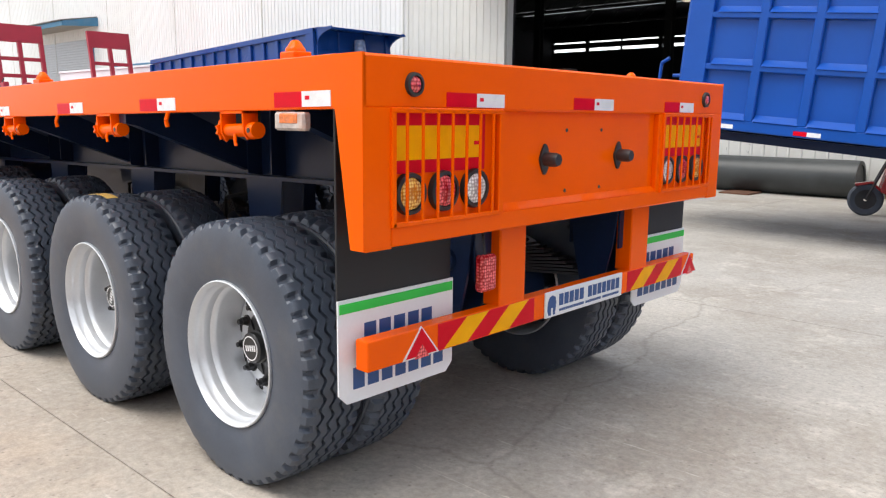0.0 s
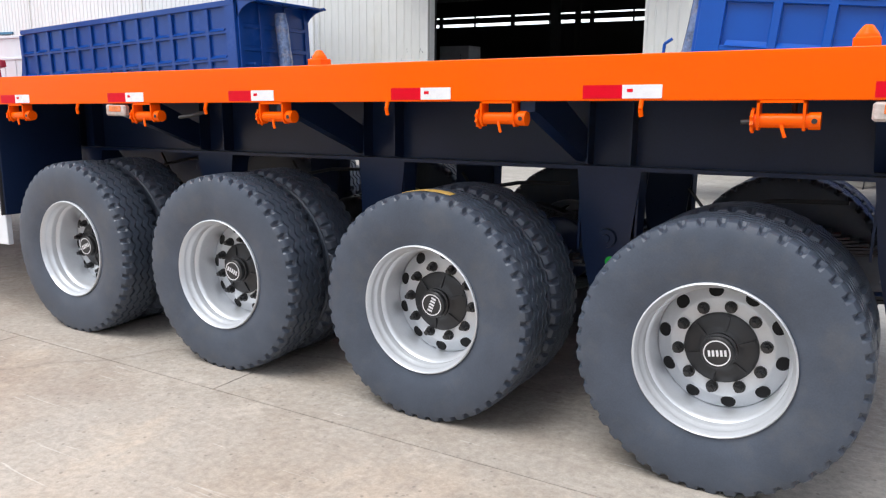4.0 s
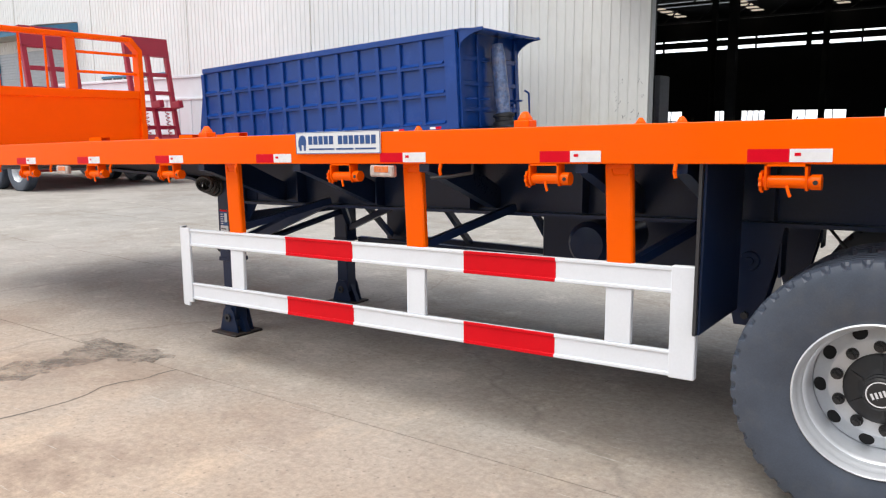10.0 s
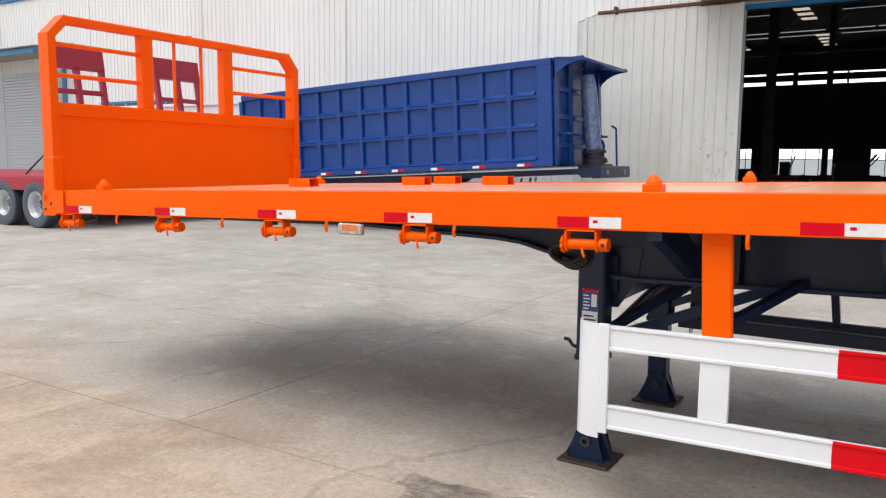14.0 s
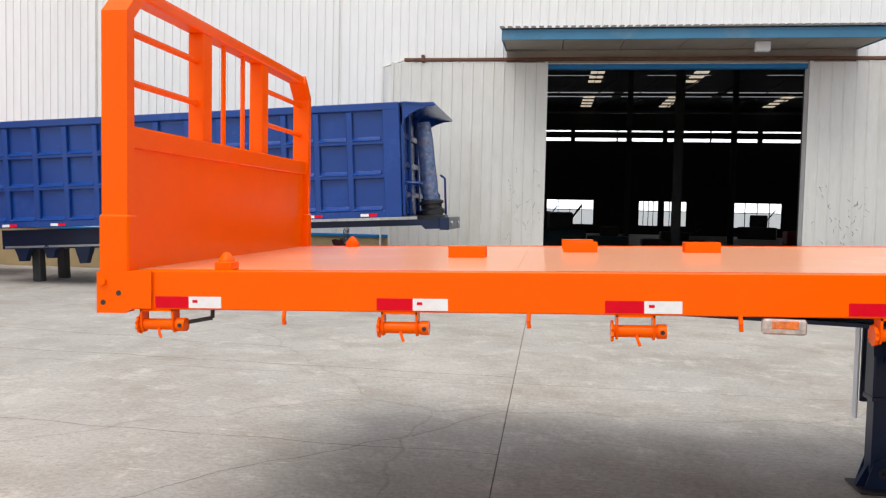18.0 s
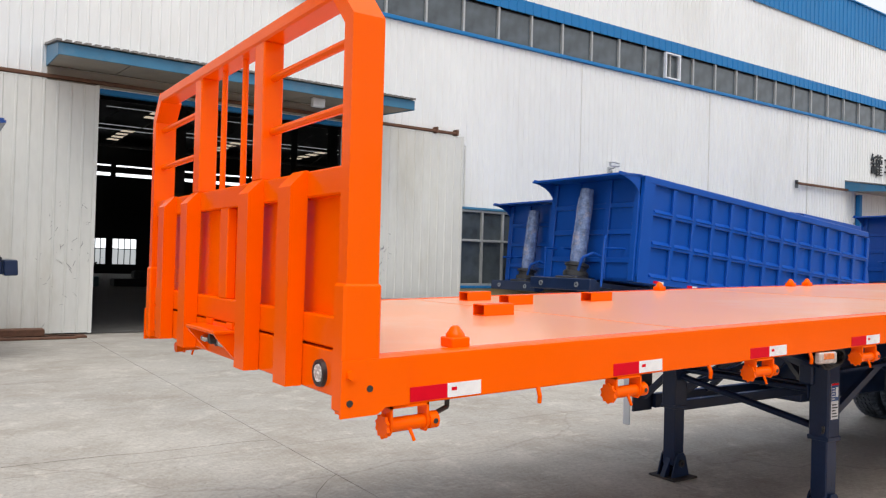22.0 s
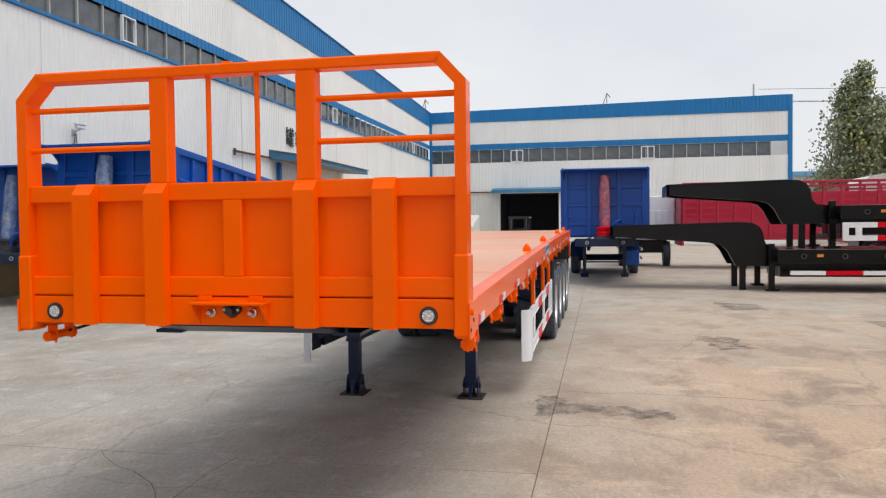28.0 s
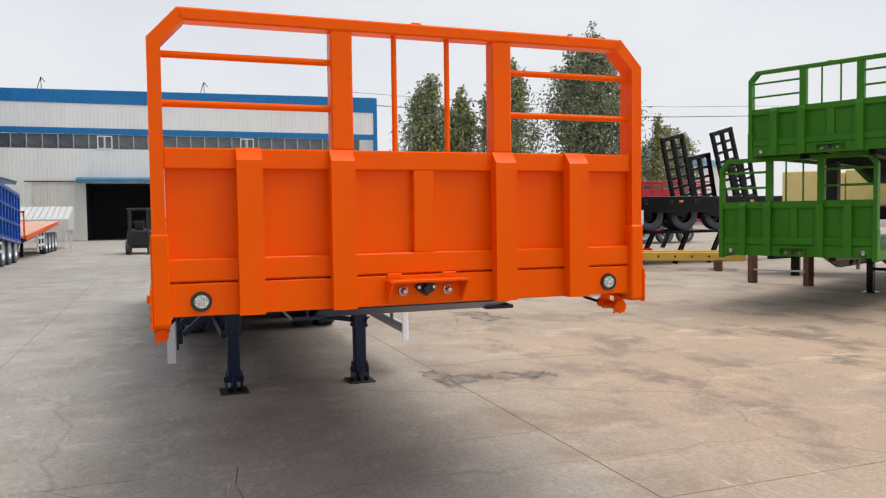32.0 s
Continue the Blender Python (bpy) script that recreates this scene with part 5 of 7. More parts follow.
for y, s in ((0.03, 1), (2.47, -1)):
    for x in WINCHES:
        m = pose(x if s > 0 else x + 0.2, y, deck_z(x), 0, -tilt(x) * s, 0 if s > 0 else 180)
        w = part("strap_winch", WFRAME, None, trailer, m=m)
        part("winch_drum", WDRUM, None, w)
        part("winch_ratchet", WRATCH, None, w)
        part("winch_pawl", WPAWL, None, w)
        part("drum_hole", WHOLE, None, w)
    for x in HOOKS:
        z = deck_z(x)
        part("rope_hook", wire(B(), [(x, y - 0.02 * s, z - 0.15), (x, y - 0.035 * s, z - 0.19), (x + 0.003, y - 0.03 * s, z - 0.215)], 0.0085), ORANGE, trailer)
    for x in (2.7, 5.8, 8.66, 12.33):
        z = deck_z(x)
        f = -s
        ml = part("side_marker_lamp", cbox(B(), x, x + 0.16, y + f * 0.035, y, z - 0.225, z - 0.165, 0.008), WRAPLENS, trailer, "amber side marker lamp wrapped in clear film")
        part("amber_insert", cbox(B(), x + 0.03, x + 0.13, y + f * 0.037, y + f * 0.02, z - 0.204, z - 0.17, 0.004), ORLENS, ml)
    # handles of black bent rod
    for x, n in ((0.47, 0.18), (9.33, 0.1), (6.38, 0.16), (12.1, 0.12)):
        z = deck_z(x) - 0.15
        q = wire(B(), [(x, y + 0.06 * s, z), (x, y + 0.06 * s, z - 0.055), (x - n * 0.6, y + 0.02 * s, z - 0.075), (x - n * 1.3, y + 0.0 * s, z - 0.085)], 0.009)
        part("crank_rod", q, HUBBLK, trailer)

# container locks on the deck edges
bm = B()
cbox(bm, -0.04, 0.04, -0.038, 0.038, 0.0, 0.036, 0.004)
LOCKB = mesh_of(bm, "lock_base", ORANGE)
LOCKC = mesh_of(lathe(B(), [(0.035, 0.034), (0.0345, 0.044), (0.032, 0.048), (0.016, 0.071), (0.01, 0.075), (0.0, 0.076)], 20), "lock_cone", ORANGE)
for y, xs in ((0.12, (0.52, 4.34, 6.65, 10.06, 12.29)), (2.38, (0.49, 4.31, 6.33, 6.63, 10.0, 12.29))):
    for x in xs:
        k = part("container_lock", LOCKB, None, trailer, m=pose(x, y, deck_z(x), 0, -tilt(x)))
        part("lock_cone", LOCKC, None, k)
# four short box sections left on the deck
for x, y in ((1.36, 1.1), (1.98, 1.66), (2.68, 1.64), (1.98, 2.1)):
    bm = B()
    for a in ((0, 0.2, -0.05, -0.045, 0, 0.06), (0, 0.2, 0.045, 0.05, 0, 0.06), (0, 0.2, -0.045, 0.045, 0, 0.005), (0, 0.2, -0.045, 0.045, 0.055, 0.06)):
        cbox(bm, *a)
    part("deck_tube", bm, ORANGE, trailer, m=pose(x, y, deck_z(x) + 0.001, 0, -tilt(x), 0))

# name plate on the side: white board with a blue figure and plain bars
for y, turn in ((0.0, 0), (2.5, 180)):
    npl = part("name_plate", cbox(B(), 0, 0.61, -0.008, 0, -0.118, 0.0, 0.003), PLATEW, trailer, m=pose(5.27 if turn == 0 else 5.88, y, deck_z(5.57) + 0.005, 0, -tilt(5.57) if turn == 0 else tilt(5.57), turn))
    bm = B()
    for x0, x1, z0, z1 in ((0.003, 0.607, -0.004, -0.001), (0.003, 0.607, -0.117, -0.114), (0.001, 0.004, -0.117, -0.001), (0.606, 0.609, -0.117, -0.001)):
        cbox(bm, x0, x1, -0.0095, -0.008, z0, z1)
    part("plate_border", bm, BLUEINK, npl)
    bm = B()
    prism(bm, [(0.03, -0.1), (0.045, -0.1), (0.045, -0.07), (0.06, -0.07), (0.062, -0.1), (0.075, -0.1), (0.082, -0.05), (0.075, -0.025), (0.055, -0.016), (0.035, -0.022), (0.022, -0.045), (0.02, -0.08), (0.026, -0.085)], "y", -0.0095, -0.008)
    part("figure_mark", bm, BLUEINK, npl)
    word_bars(0.095, -0.068, 0.49, 0.045, ["00000", "0000000"], lambda b, u0, u1, z0, z1: cbox(b, u0, u1, -0.0095, -0.008, z0, z1), BLUEINK, npl)
    part("small_print", letters(B(), 0.1, -0.1, 0.48, 0.014, ["000000000000", "00000000", "000000000"], lambda b, u0, u1, z0, z1: cbox(b, u0, u1 + 0.002, -0.0095, -0.008, z0 + 0.003, z1 - 0.002)), BLUEINK, npl)

# landing legs
LEGX = 3.9
for s, y in ((-1, 0.64), (1, 1.86)):
    lg = part("landing_leg", cbox(B(), LEGX - 0.075, LEGX + 0.07, y - 0.068, y + 0.068, 0.56, deck_z(LEGX) - 0.3, 0.01), BLACK, trailer)
    part("inner_leg", cbox(B(), LEGX - 0.062, LEGX + 0.058, y - 0.056, y + 0.056, 0.1, 0.56, 0.008), BLACK, lg)
    part("leg_collar", cbox(B(), LEGX - 0.08, LEGX + 0.075, y - 0.073, y + 0.073, 0.545, 0.575, 0.004), BLACK, lg)
    part("leg_head", sheared(prism(B(), [(LEGX - 0.1, -0.3), (LEGX + 0.22, -0.3), (LEGX + 0.2, -0.47), (LEGX + 0.1, -0.62), (LEGX - 0.085, -0.62)], "y", y - 0.07 * s - 0.006, y - 0.07 * s + 0.006)), BLACK, lg)
    for yy in (y - 0.075, y + 0.065):
        part("foot_cheek", prism(B(), [(LEGX - 0.1, 0.016), (LEGX + 0.1, 0.016), (LEGX + 0.055, 0.17), (LEGX + 0.03, 0.2), (LEGX - 0.03, 0.2), (LEGX - 0.055, 0.17)], "y", yy, yy + 0.01), BLACK, lg)
    for k in (-1, 1):
        part("foot_web", prism(B(), [(k * 0.13 + LEGX, 0.016), (k * 0.06 + LEGX, 0.016), (k * 0.06 + LEGX, 0.16)], "y", y - 0.02, y + 0.02), BLACK, lg)
    part("foot_plate", cbox(B(), LEGX - 0.14, LEGX + 0.14, y - 0.13, y + 0.13, 0.0, 0.016, 0.006), RUSTBLK, lg, "scuffed rusty foot plate")
    part("foot_pin", lathe(B(), [(0.014, -0.09), (0.03, -0.09), (0.03, 0.09), (0.014, 0.09)], 14, pose(LEGX, y, 0.12, 90), close=True), STEEL, lg)
    part("gear_box", cbox(B(), LEGX - 0.1, LEGX + 0.1, y - 0.08 * s - 0.05, y - 0.08 * s + 0.05, 0.9, 1.1, 0.012), BLACK, lg)
    if s < 0:
        st = part("leg_sticker", cbox(B(), LEGX - 0.045, LEGX + 0.04, y - 0.0705, y - 0.068, 0.69, 0.925), PLATEW, lg, "white and blue instruction sticker")
        part("sticker_field", cbox(B(), LEGX - 0.045, LEGX + 0.04, y - 0.0715, y - 0.0705, 0.81, 0.912), BLUEINK, st)
        part("sticker_head", cbox(B(), LEGX - 0.045, LEGX + 0.04, y - 0.0715, y - 0.0705, 0.912, 0.925), REDP, st)
        part("sticker_panel", cbox(B(), LEGX + 0.005, LEGX + 0.034, y - 0.0725, y - 0.0715, 0.835, 0.9), PLATEW, st)
        bm = B()
        for k in range(5):
            cbox(bm, LEGX - 0.038, LEGX - (0.002 if k % 2 else 0.01), y - 0.0725, y - 0.0715, 0.82 + k * 0.017, 0.827 + k * 0.017)
        part("sticker_lines", bm, PLATEW, st)
        bm = B()
        for k in range(5):
            cbox(bm, LEGX - 0.036, LEGX + 0.03 - 0.012 * (k % 3), y - 0.0715, y - 0.0705, 0.705 + k * 0.019, 0.713 + k * 0.019)
        part("sticker_print", bm, SIGNINK, st)
        part("handle_hook", wire(B(), [(LEGX - 0.07, y - 0.03, 0.6), (LEGX - 0.1, y - 0.05, 0.615), (LEGX - 0.115, y - 0.06, 0.645), (LEGX - 0.14, y - 0.07, 0.65)], 0.009), HUBBLK, lg)
part("cross_shaft", rod(B(), (LEGX, 0.7, 0.86), (LEGX, 1.8, 0.86), 0.022, n=12), BLACK, trailer)
part("leg_brace", cbox(B(), LEGX + 0.02, LEGX + 0.07, 0.7, 1.8, 0.83, 0.9, 0.006), BLACK, trailer)
part("leg_brace", rod(B(), (LEGX, 0.71, 0.62), (LEGX, 1.79, 0.8), 0.026, n=12), BLACK, trailer)
for y in (0.66, 1.84):
    part("leg_strut", bar(B(), (LEGX + 0.06, y, 0.66), (LEGX + 0.92, y + (0.06 if y < 1 else -0.06), 1.02), 0.05, 0.04), BLACK, trailer)
    part("leg_strut", bar(B(), (LEGX + 0.06, y, 0.7), (LEGX + 0.5, 1.25, 1.03), 0.045, 0.04), BLACK, trailer)
# a coil of black hose hung behind the winch
def loop(name, pts, r, material, parent, n=6):
    """A smooth round cable through the points, as one closed mesh."""
    bm = B()
    rings = []
    for i, p in enumerate(pts):
        d = (Vector(pts[(i + 1) % len(pts)]) - Vector(pts[i - 1])).normalized()
        q = d.to_track_quat("Z", "Y").to_matrix()
        rings.append([bm.verts.new(Vector(p) + q @ Vector((r * math.cos(k * 2 * math.pi / n), r * math.sin(k * 2 * math.pi / n), 0))) for k in range(n)])
    for a, b in zip(rings, rings[1:] + rings[:1]):
        for k in range(n):
            bm.faces.new((a[k], a[(k + 1) % n], b[(k + 1) % n], b[k]))
    return part(name, bm, material, parent)


for k in range(4):
    loop("hose_coil", [(3.785 + 0.008 * k + (0.085 + 0.004 * (k % 2)) * math.cos(a * math.pi / 12), 0.5 + 0.024 * k, 1.115 - 0.008 * k + (0.05 + 0.005 * k) * math.sin(a * math.pi / 12)) for a in range(24)], 0.0115, HUBBLK, trailer)
part("king_pin", lathe(B(), [(0.0, -0.3), (0.036, -0.3), (0.036, -0.27), (0.025, -0.25), (0.025, -0.2)], 18, pose(1.0, 1.25, deck_z(1.0))), STEEL, trailer)
part("skid_plate", sheared(cbox(B(), 0.35, 1.9, 0.75, 1.75, -0.215, -0.2)), BLACK, trailer)
part("skid_lip", sheared(prism(B(), [(0.1, -0.13), (0.35, -0.2), (0.35, -0.215), (0.1, -0.145)], "y", 0.75, 1.75)), BLACK, trailer)

# side guard on the near side
def guard_lift(bm):
    for v in bm.verts:
        v.co.z += (v.co.x - 5.8) * 0.0228
        v.co.x -= (v.co.z - 0.9) * 0.045 if v.co.z > 0.9 else 0.0
    return bm


g = part("side_guard", guard_lift(cbox(B(), 4.13, 7.49, 0.062, 0.09, 0.787, 0.897, 0.004)), WHITE, trailer, "white side guard with red bands")


def guard_part(name, x0, x1, y0, y1, z0, z1, mat, c=0.004, label=""):
    return part(name, guard_lift(cbox(B(), x0, x1, y0, y1, z0, z1, c)), mat, g, label)


guard_part("lower_bar", 4.13, 7.49, 0.062, 0.09, 0.431, 0.538, WHITE)
for z in (0.787, 0.431):
    for dz, h in ((0.094, 0.0155), (-0.0015, 0.017)):
        guard_part("rail_lip", 4.15, 7.4, 0.056, 0.064, z + dz, z + dz + h, WHITE, 0.003)
for x0, x1 in ((5.085, 5.61), (6.345, 6.85)):
    for z in (0.787, 0.431):
        guard_part("red_band", x0, x1, 0.0605, 0.0635, z + 0.015, z + 0.094, REDP, 0)
        for dz, h in ((0.0935, 0.0165), (-0.002, 0.018)):
            guard_part("red_lip", x0, x1, 0.0548, 0.0645, z + dz, z + dz + h, REDP, 0.003)
guard_part("end_bar", 7.385, 7.495, 0.054, 0.092, 0.424, 0.903, WHITE)
bm = B()
arc = [(4.15, 0.055), (4.1, 0.058), (4.06, 0.075), (4.035, 0.1), (4.02, 0.15)]
inn = [(4.032, 0.15), (4.047, 0.105), (4.068, 0.086), (4.105, 0.071), (4.15, 0.067)]
prism(bm, arc + inn, "z", 0.345, 0.865)
part("curved_end", bm, WHITE, g)
part("curved_end_post", cbox(B(), 4.14, 4.19, 0.05, 0.068, 0.372, 0.868, 0.003), WHITE, g)
for x in (4.578, 5.982, 7.092):
    guard_part("spacer", x, x + 0.121, 0.064, 0.088, 0.538, 0.787, WHITE)
    po = guard_part("guard_post", x, x + 0.121, 0.064, 0.104, 0.897 - 0.01, deck_z(x) - 0.16 - (x - 5.8) * 0.0228, ORANGE, 0.008, "orange post")
    zt = deck_z(x) - 0.16
    part("post_clip", cbox(B(), x - 0.005, x + 0.105, 0.058, 0.068, zt - 0.022, zt, 0.004), ORANGE, po)
    part("post_weld", wire(B(), [(x + 0.012, 0.063, zt - 0.024), (x + 0.02, 0.062, zt - 0.048), (x + 0.085, 0.062, zt - 0.048), (x + 0.093, 0.063, zt - 0.024)], 0.003), ORANGE, po)
    part("guard_brace", bar(B(), (x + 0.07, 0.11, 0.9), (x + 0.3, 0.66, deck_z(x) - 0.42), 0.04, 0.04), BLACK, g)
# black carrier frame on the far side
part("carrier_panel", cbox(B(), 3.965, 4.2, 2.34, 2.36, 0.42, deck_z(4) - 0.2, 0.004), BLACK, trailer)
part("carrier_angle", cbox(B(), 3.955, 3.965, 2.37, 2.445, 0.3, deck_z(4) - 0.2, 0.002), WHITE, trailer, "pale bare angle at the end of the carrier")
part("carrier_rail", cbox(B(), 4.2, 5.8, 2.3, 2.36, 0.44, 0.56, 0.004), BLACK, trailer)
part("carrier_rail", cbox(B(), 4.0, 5.8, 1.9, 1.96, 0.5, 0.58, 0.004), BLACK, trailer)
for x in (4.05, 4.9, 5.7):
    part("carrier_hanger", bar(B(), (x, 1.8, deck_z(x) - 0.44), (x, 2.3, 0.55), 0.045, 0.045), BLACK, trailer)
box = part("tool_box", cbox(B(), 5.79, 7.35, 1.92, 2.38, 0.42, 0.99, 0.012), BLACK, trailer, "black steel tool box")
part("box_lid", cbox(B(), 5.8, 7.34, 2.38, 2.392, 0.46, 0.96, 0.006), BLACK, box)

# rear end
RX = LONG
rear = part("rear_frame", sheared(cbox(B(), RX - 0.04, RX, 0.0, 2.5, -0.16, 0.0, 0.008)), ORANGE, trailer)
for y, s in ((0.0, 1), (2.5, -1)):
    bm = prism(B(), [(RX - 0.1298, 0.001), (RX, 0.001), (RX, -0.585), (RX - 0.06, -0.585), (RX - 0.125, -0.16), (RX - 0.1298, -0.16)][::s], "y", y - s * 0.001, y + s * 0.012)
    part("rear_side_plate", sheared(bm), ORANGE, rear)
    part("rear_corner", sheared(cbox(B(), RX - 0.02, RX, y + s * 0.008, y + s * 0.115, -0.585, -0.155, 0.004)), ORANGE, rear)
    part("rear_corner_return", sheared(cbox(B(), RX - 0.06, RX - 0.01, y + s * 0.1, y + s * 0.115, -0.585, -0.155)), ORANGE, rear)
    part("rear_corner_foot", sheared(cbox(B(), RX - 0.06, RX, y + s * 0.008, y + s * 0.115, -0.588, -0.58)), ORANGE, rear)
part("rear_bottom_rail", sheared(cbox(B(), RX - 0.03, RX - 0.002, 0.115, 2.385, -0.585, -0.515, 0.006)), ORANGE, rear)
part("rear_panel", sheared(cbox(B(), RX - 0.04, RX - 0.028, 0.1, 2.4, -0.53, -0.15)), ORANGE, rear)
for y0, y1 in ((0.64, 0.675), (1.82, 1.855)):
    part("panel_stile", sheared(cbox(B(), RX - 0.03, RX - 0.002, y0, y1, -0.52, -0.16, 0.004)), ORANGE, rear)
part("rear_bottom_lip", sheared(prism(B(), [(RX - 0.03, -0.49), (RX - 0.002, -0.516), (RX - 0.03, -0.52)], "y", 0.675, 1.82)), ORANGE, rear)
for base, flip in ((0.115, 0), (1.855, 1)):
    gr = part("lamp_grille", sheared(cbox(B(), RX + 0.004, RX + 0.012, base, base + 0.53, -0.172, -0.155, 0.003)), ORANGE, rear)
    for k in range(7):
        y = base + 0.055 + k * 0.07
        part("grille_bar", sheared(cbox(B(), RX + 0.004, RX + 0.012, y, y + 0.011, -0.515, -0.16, 0.002)), ORANGE, gr)
    part("grille_frame", sheared(cbox(B(), RX + 0.002, RX + 0.01, base, base + 0.53, -0.525, -0.508, 0.003)), ORANGE, gr)
    for y in (base - 0.004, base + 0.515):
        part("grille_side", sheared(cbox(B(), RX - 0.01, RX + 0.01, y, y + 0.02, -0.525, -0.155, 0.003)), ORANGE, gr)
    bd = part("warning_board", sheared(cbox(B(), RX - 0.026, RX - 0.022, base + 0.012, base + 0.47, -0.36, -0.17)), RREF, rear, "red and yellow reflective board")
    part("yellow_field", sheared(cbox(B(), RX - 0.022, RX - 0.02, base + 0.0, base + 0.45, -0.318, -0.21)), YREF, bd)
    part("board_mark", sheared(cbox(B(), RX - 0.02, RX - 0.019, base + 0.41, base + 0.44, -0.275, -0.262)), RREF, bd)
    for k, lens in enumerate((AMBER, REDLENS, CLEAR)[:: -1 if flip else 1]):
        y = base + 0.1 + k * 0.158
        z = deck_z(RX) - 0.425
        lm = part("tail_lamp", lathe(B(), [(0.0, 0.022), (0.03, 0.02), (0.05, 0.014), (0.055, 0.006)], 28, pose(RX - 0.026, y, z, 0, 90)), lens, rear, "round tail lamp in a black ring")
        part("lamp_ring", lathe(B(), [(0.052, 0.008), (0.054, 0.02), (0.066, 0.018), (0.07, 0.0)], 28, pose(RX - 0.027, y, z, 0, 90)), HUBBLK, lm)
    y = 0.21 if not flip else 2.29
    lm = part("outline_lamp", lathe(B(), [(0.0, 0.016), (0.015, 0.015), (0.026, 0.008)], 24, pose(RX, y, deck_z(RX) - 0.085, 0, 90)), REDLENS, rear, "small round red lamp")
    part("lamp_ring", lathe(B(), [(0.025, 0.006), (0.027, 0.014), (0.036, 0.012), (0.038, 0.0)], 24, pose(RX, y, deck_z(RX) - 0.085, 0, 90)), HUBBLK, lm)
for y, ln in ((0.36, 0.3), (1.1, 0.3), (1.86, 0.3)):
    t = part("reflective_tape", sheared(cbox(B(), RX, RX + 0.0025, y, y + 0.15, -0.15, -0.104)), RREF, rear)
    part("white_half", sheared(cbox(B(), RX, RX + 0.0025, y + 0.15, y + ln, -0.15, -0.104)), WREF, t)
    part("maker_mark", sheared(cbox(B(), RX + 0.0025, RX + 0.0032, y + 0.165, y + 0.185, -0.13, -0.118)), RREF, t)
for y in (0.95, 1.5):
    z = deck_z(RX) - 0.34
    sk = part("cable_socket", lathe(B(), [(0.0, 0.07), (0.022, 0.07), (0.027, 0.055), (0.027, 0.01), (0.033, 0.008), (0.033, 0.0)], 18, pose(RX - 0.028, y, z, 0, 90)), HUBBLK, rear, "grey plastic cable socket")
    part("socket_flange", prism(B(), [(y + 0.034 * math.cos(a * math.pi / 9) * (1 - 0.45 * abs(math.sin(a * math.pi / 9))), z + 0.06 * math.sin(a * math.pi / 9)) for a in range(18)], "x", RX - 0.028, RX - 0.02), HUBBLK, sk)
for y in (1.1, 1.36):
    for dz in (-0.23, -0.47):
        part("small_hole", rod(B(), (RX - 0.028, y, deck_z(RX) + dz), (RX - 0.0265, y, deck_z(RX) + dz), 0.008, n=10), HUBBLK, rear)

# bumper
bump = part("bumper", cbox(B(), 12.63, 12.69, 0.08, 2.44, 0.612, 0.716, 0.004), ORANGE, trailer, "orange rear bumper with chevron boards")
for y in (0.76, 1.76):
    part("bumper_post", cbox(B(), 12.6, 12.685, y, y + 0.165, 0.71, deck_z(RX) - 0.56, 0.006), ORANGE, bump)
XB = 12.69
for base, lean in ((0.41, 1), (1.73, 1)):
    bd = part("chevron_board", cbox(B(), XB, XB + 0.002, base, base + 0.57, 0.617, 0.713), RREF, bump, "red and yellow chevron board")
    for k in range(2):
        y = base + 0.03 + k * 0.25
        part("yellow_stripe", prism(B(), [(y, 0.617), (y + 0.125, 0.617), (y + 0.25, 0.713), (y + 0.125, 0.713)], "x", XB + 0.002, XB + 0.0032), YREF, bd)
for y, s in ((0.285, 1), (2.345, -1)):
    tri = part("triangle_reflector", prism(B(), [(y - 0.035, 0.620), (y + 0.115, 0.620), (y + 0.04, 0.716)], "x", XB, XB + 0.006), RREF, bump, "red triangle reflector")
    part("triangle_rim", prism(B(), [(y - 0.05, 0.614), (y + 0.13, 0.614), (y + 0.04, 0.723)], "x", XB - 0.002, XB + 0.003), WREF, tri)
    part("triangle_core", prism(B(), [(y + 0.005, 0.612), (y + 0.075, 0.612), (y + 0.04, 0.66)], "x", XB + 0.006, XB + 0.007), REDLENS, tri)
npl = part("name_plate", cbox(B(), XB, XB + 0.008, 1.05, 1.67, 0.61, 0.721, 0.003), PLATEW, bump)
bm = B()
prism(bm, [(u + 0.055, v + 0.02) for u, v in ((1.02, 0.6), (1.035, 0.6), (1.035, 0.63), (1.05, 0.63), (1.052, 0.6), (1.065, 0.6), (1.072, 0.65), (1.065, 0.675), (1.045, 0.684), (1.025, 0.678), (1.012, 0.655), (1.01, 0.62))], "x", XB + 0.008, XB + 0.0095)
part("figure_mark", bm, BLUEINK, npl)
word_bars(1.145, 0.652, 0.5, 0.05, ["00000", "0000000"], lambda b, u0, u1, z0, z1: cbox(b, XB + 0.008, XB + 0.0095, u0, u1, z0, z1), BLUEINK, npl)
part("small_print", letters(B(), 1.15, 0.624, 0.49, 0.016, ["000000000000", "00000000", "000000000"], lambda b, u0, u1, z0, z1: cbox(b, XB + 0.008, XB + 0.0095, u0, u1, z0 + 0.003, z1 - 0.002)), BLUEINK, npl)
lm = part("hanging_lamp", cbox(B(), RX - 0.1, RX - 0.06, 0.63, 0.72, 0.79, 0.93, 0.01), REDLENS, bump, "red lamp in clear film hanging by its cable")
part("lamp_cable", wire(B(), [(RX - 0.08, 0.67, 0.92), (RX - 0.1, 0.68, 0.99), (RX - 0.12, 0.7, 1.03)], 0.006), HUBBLK, lm)
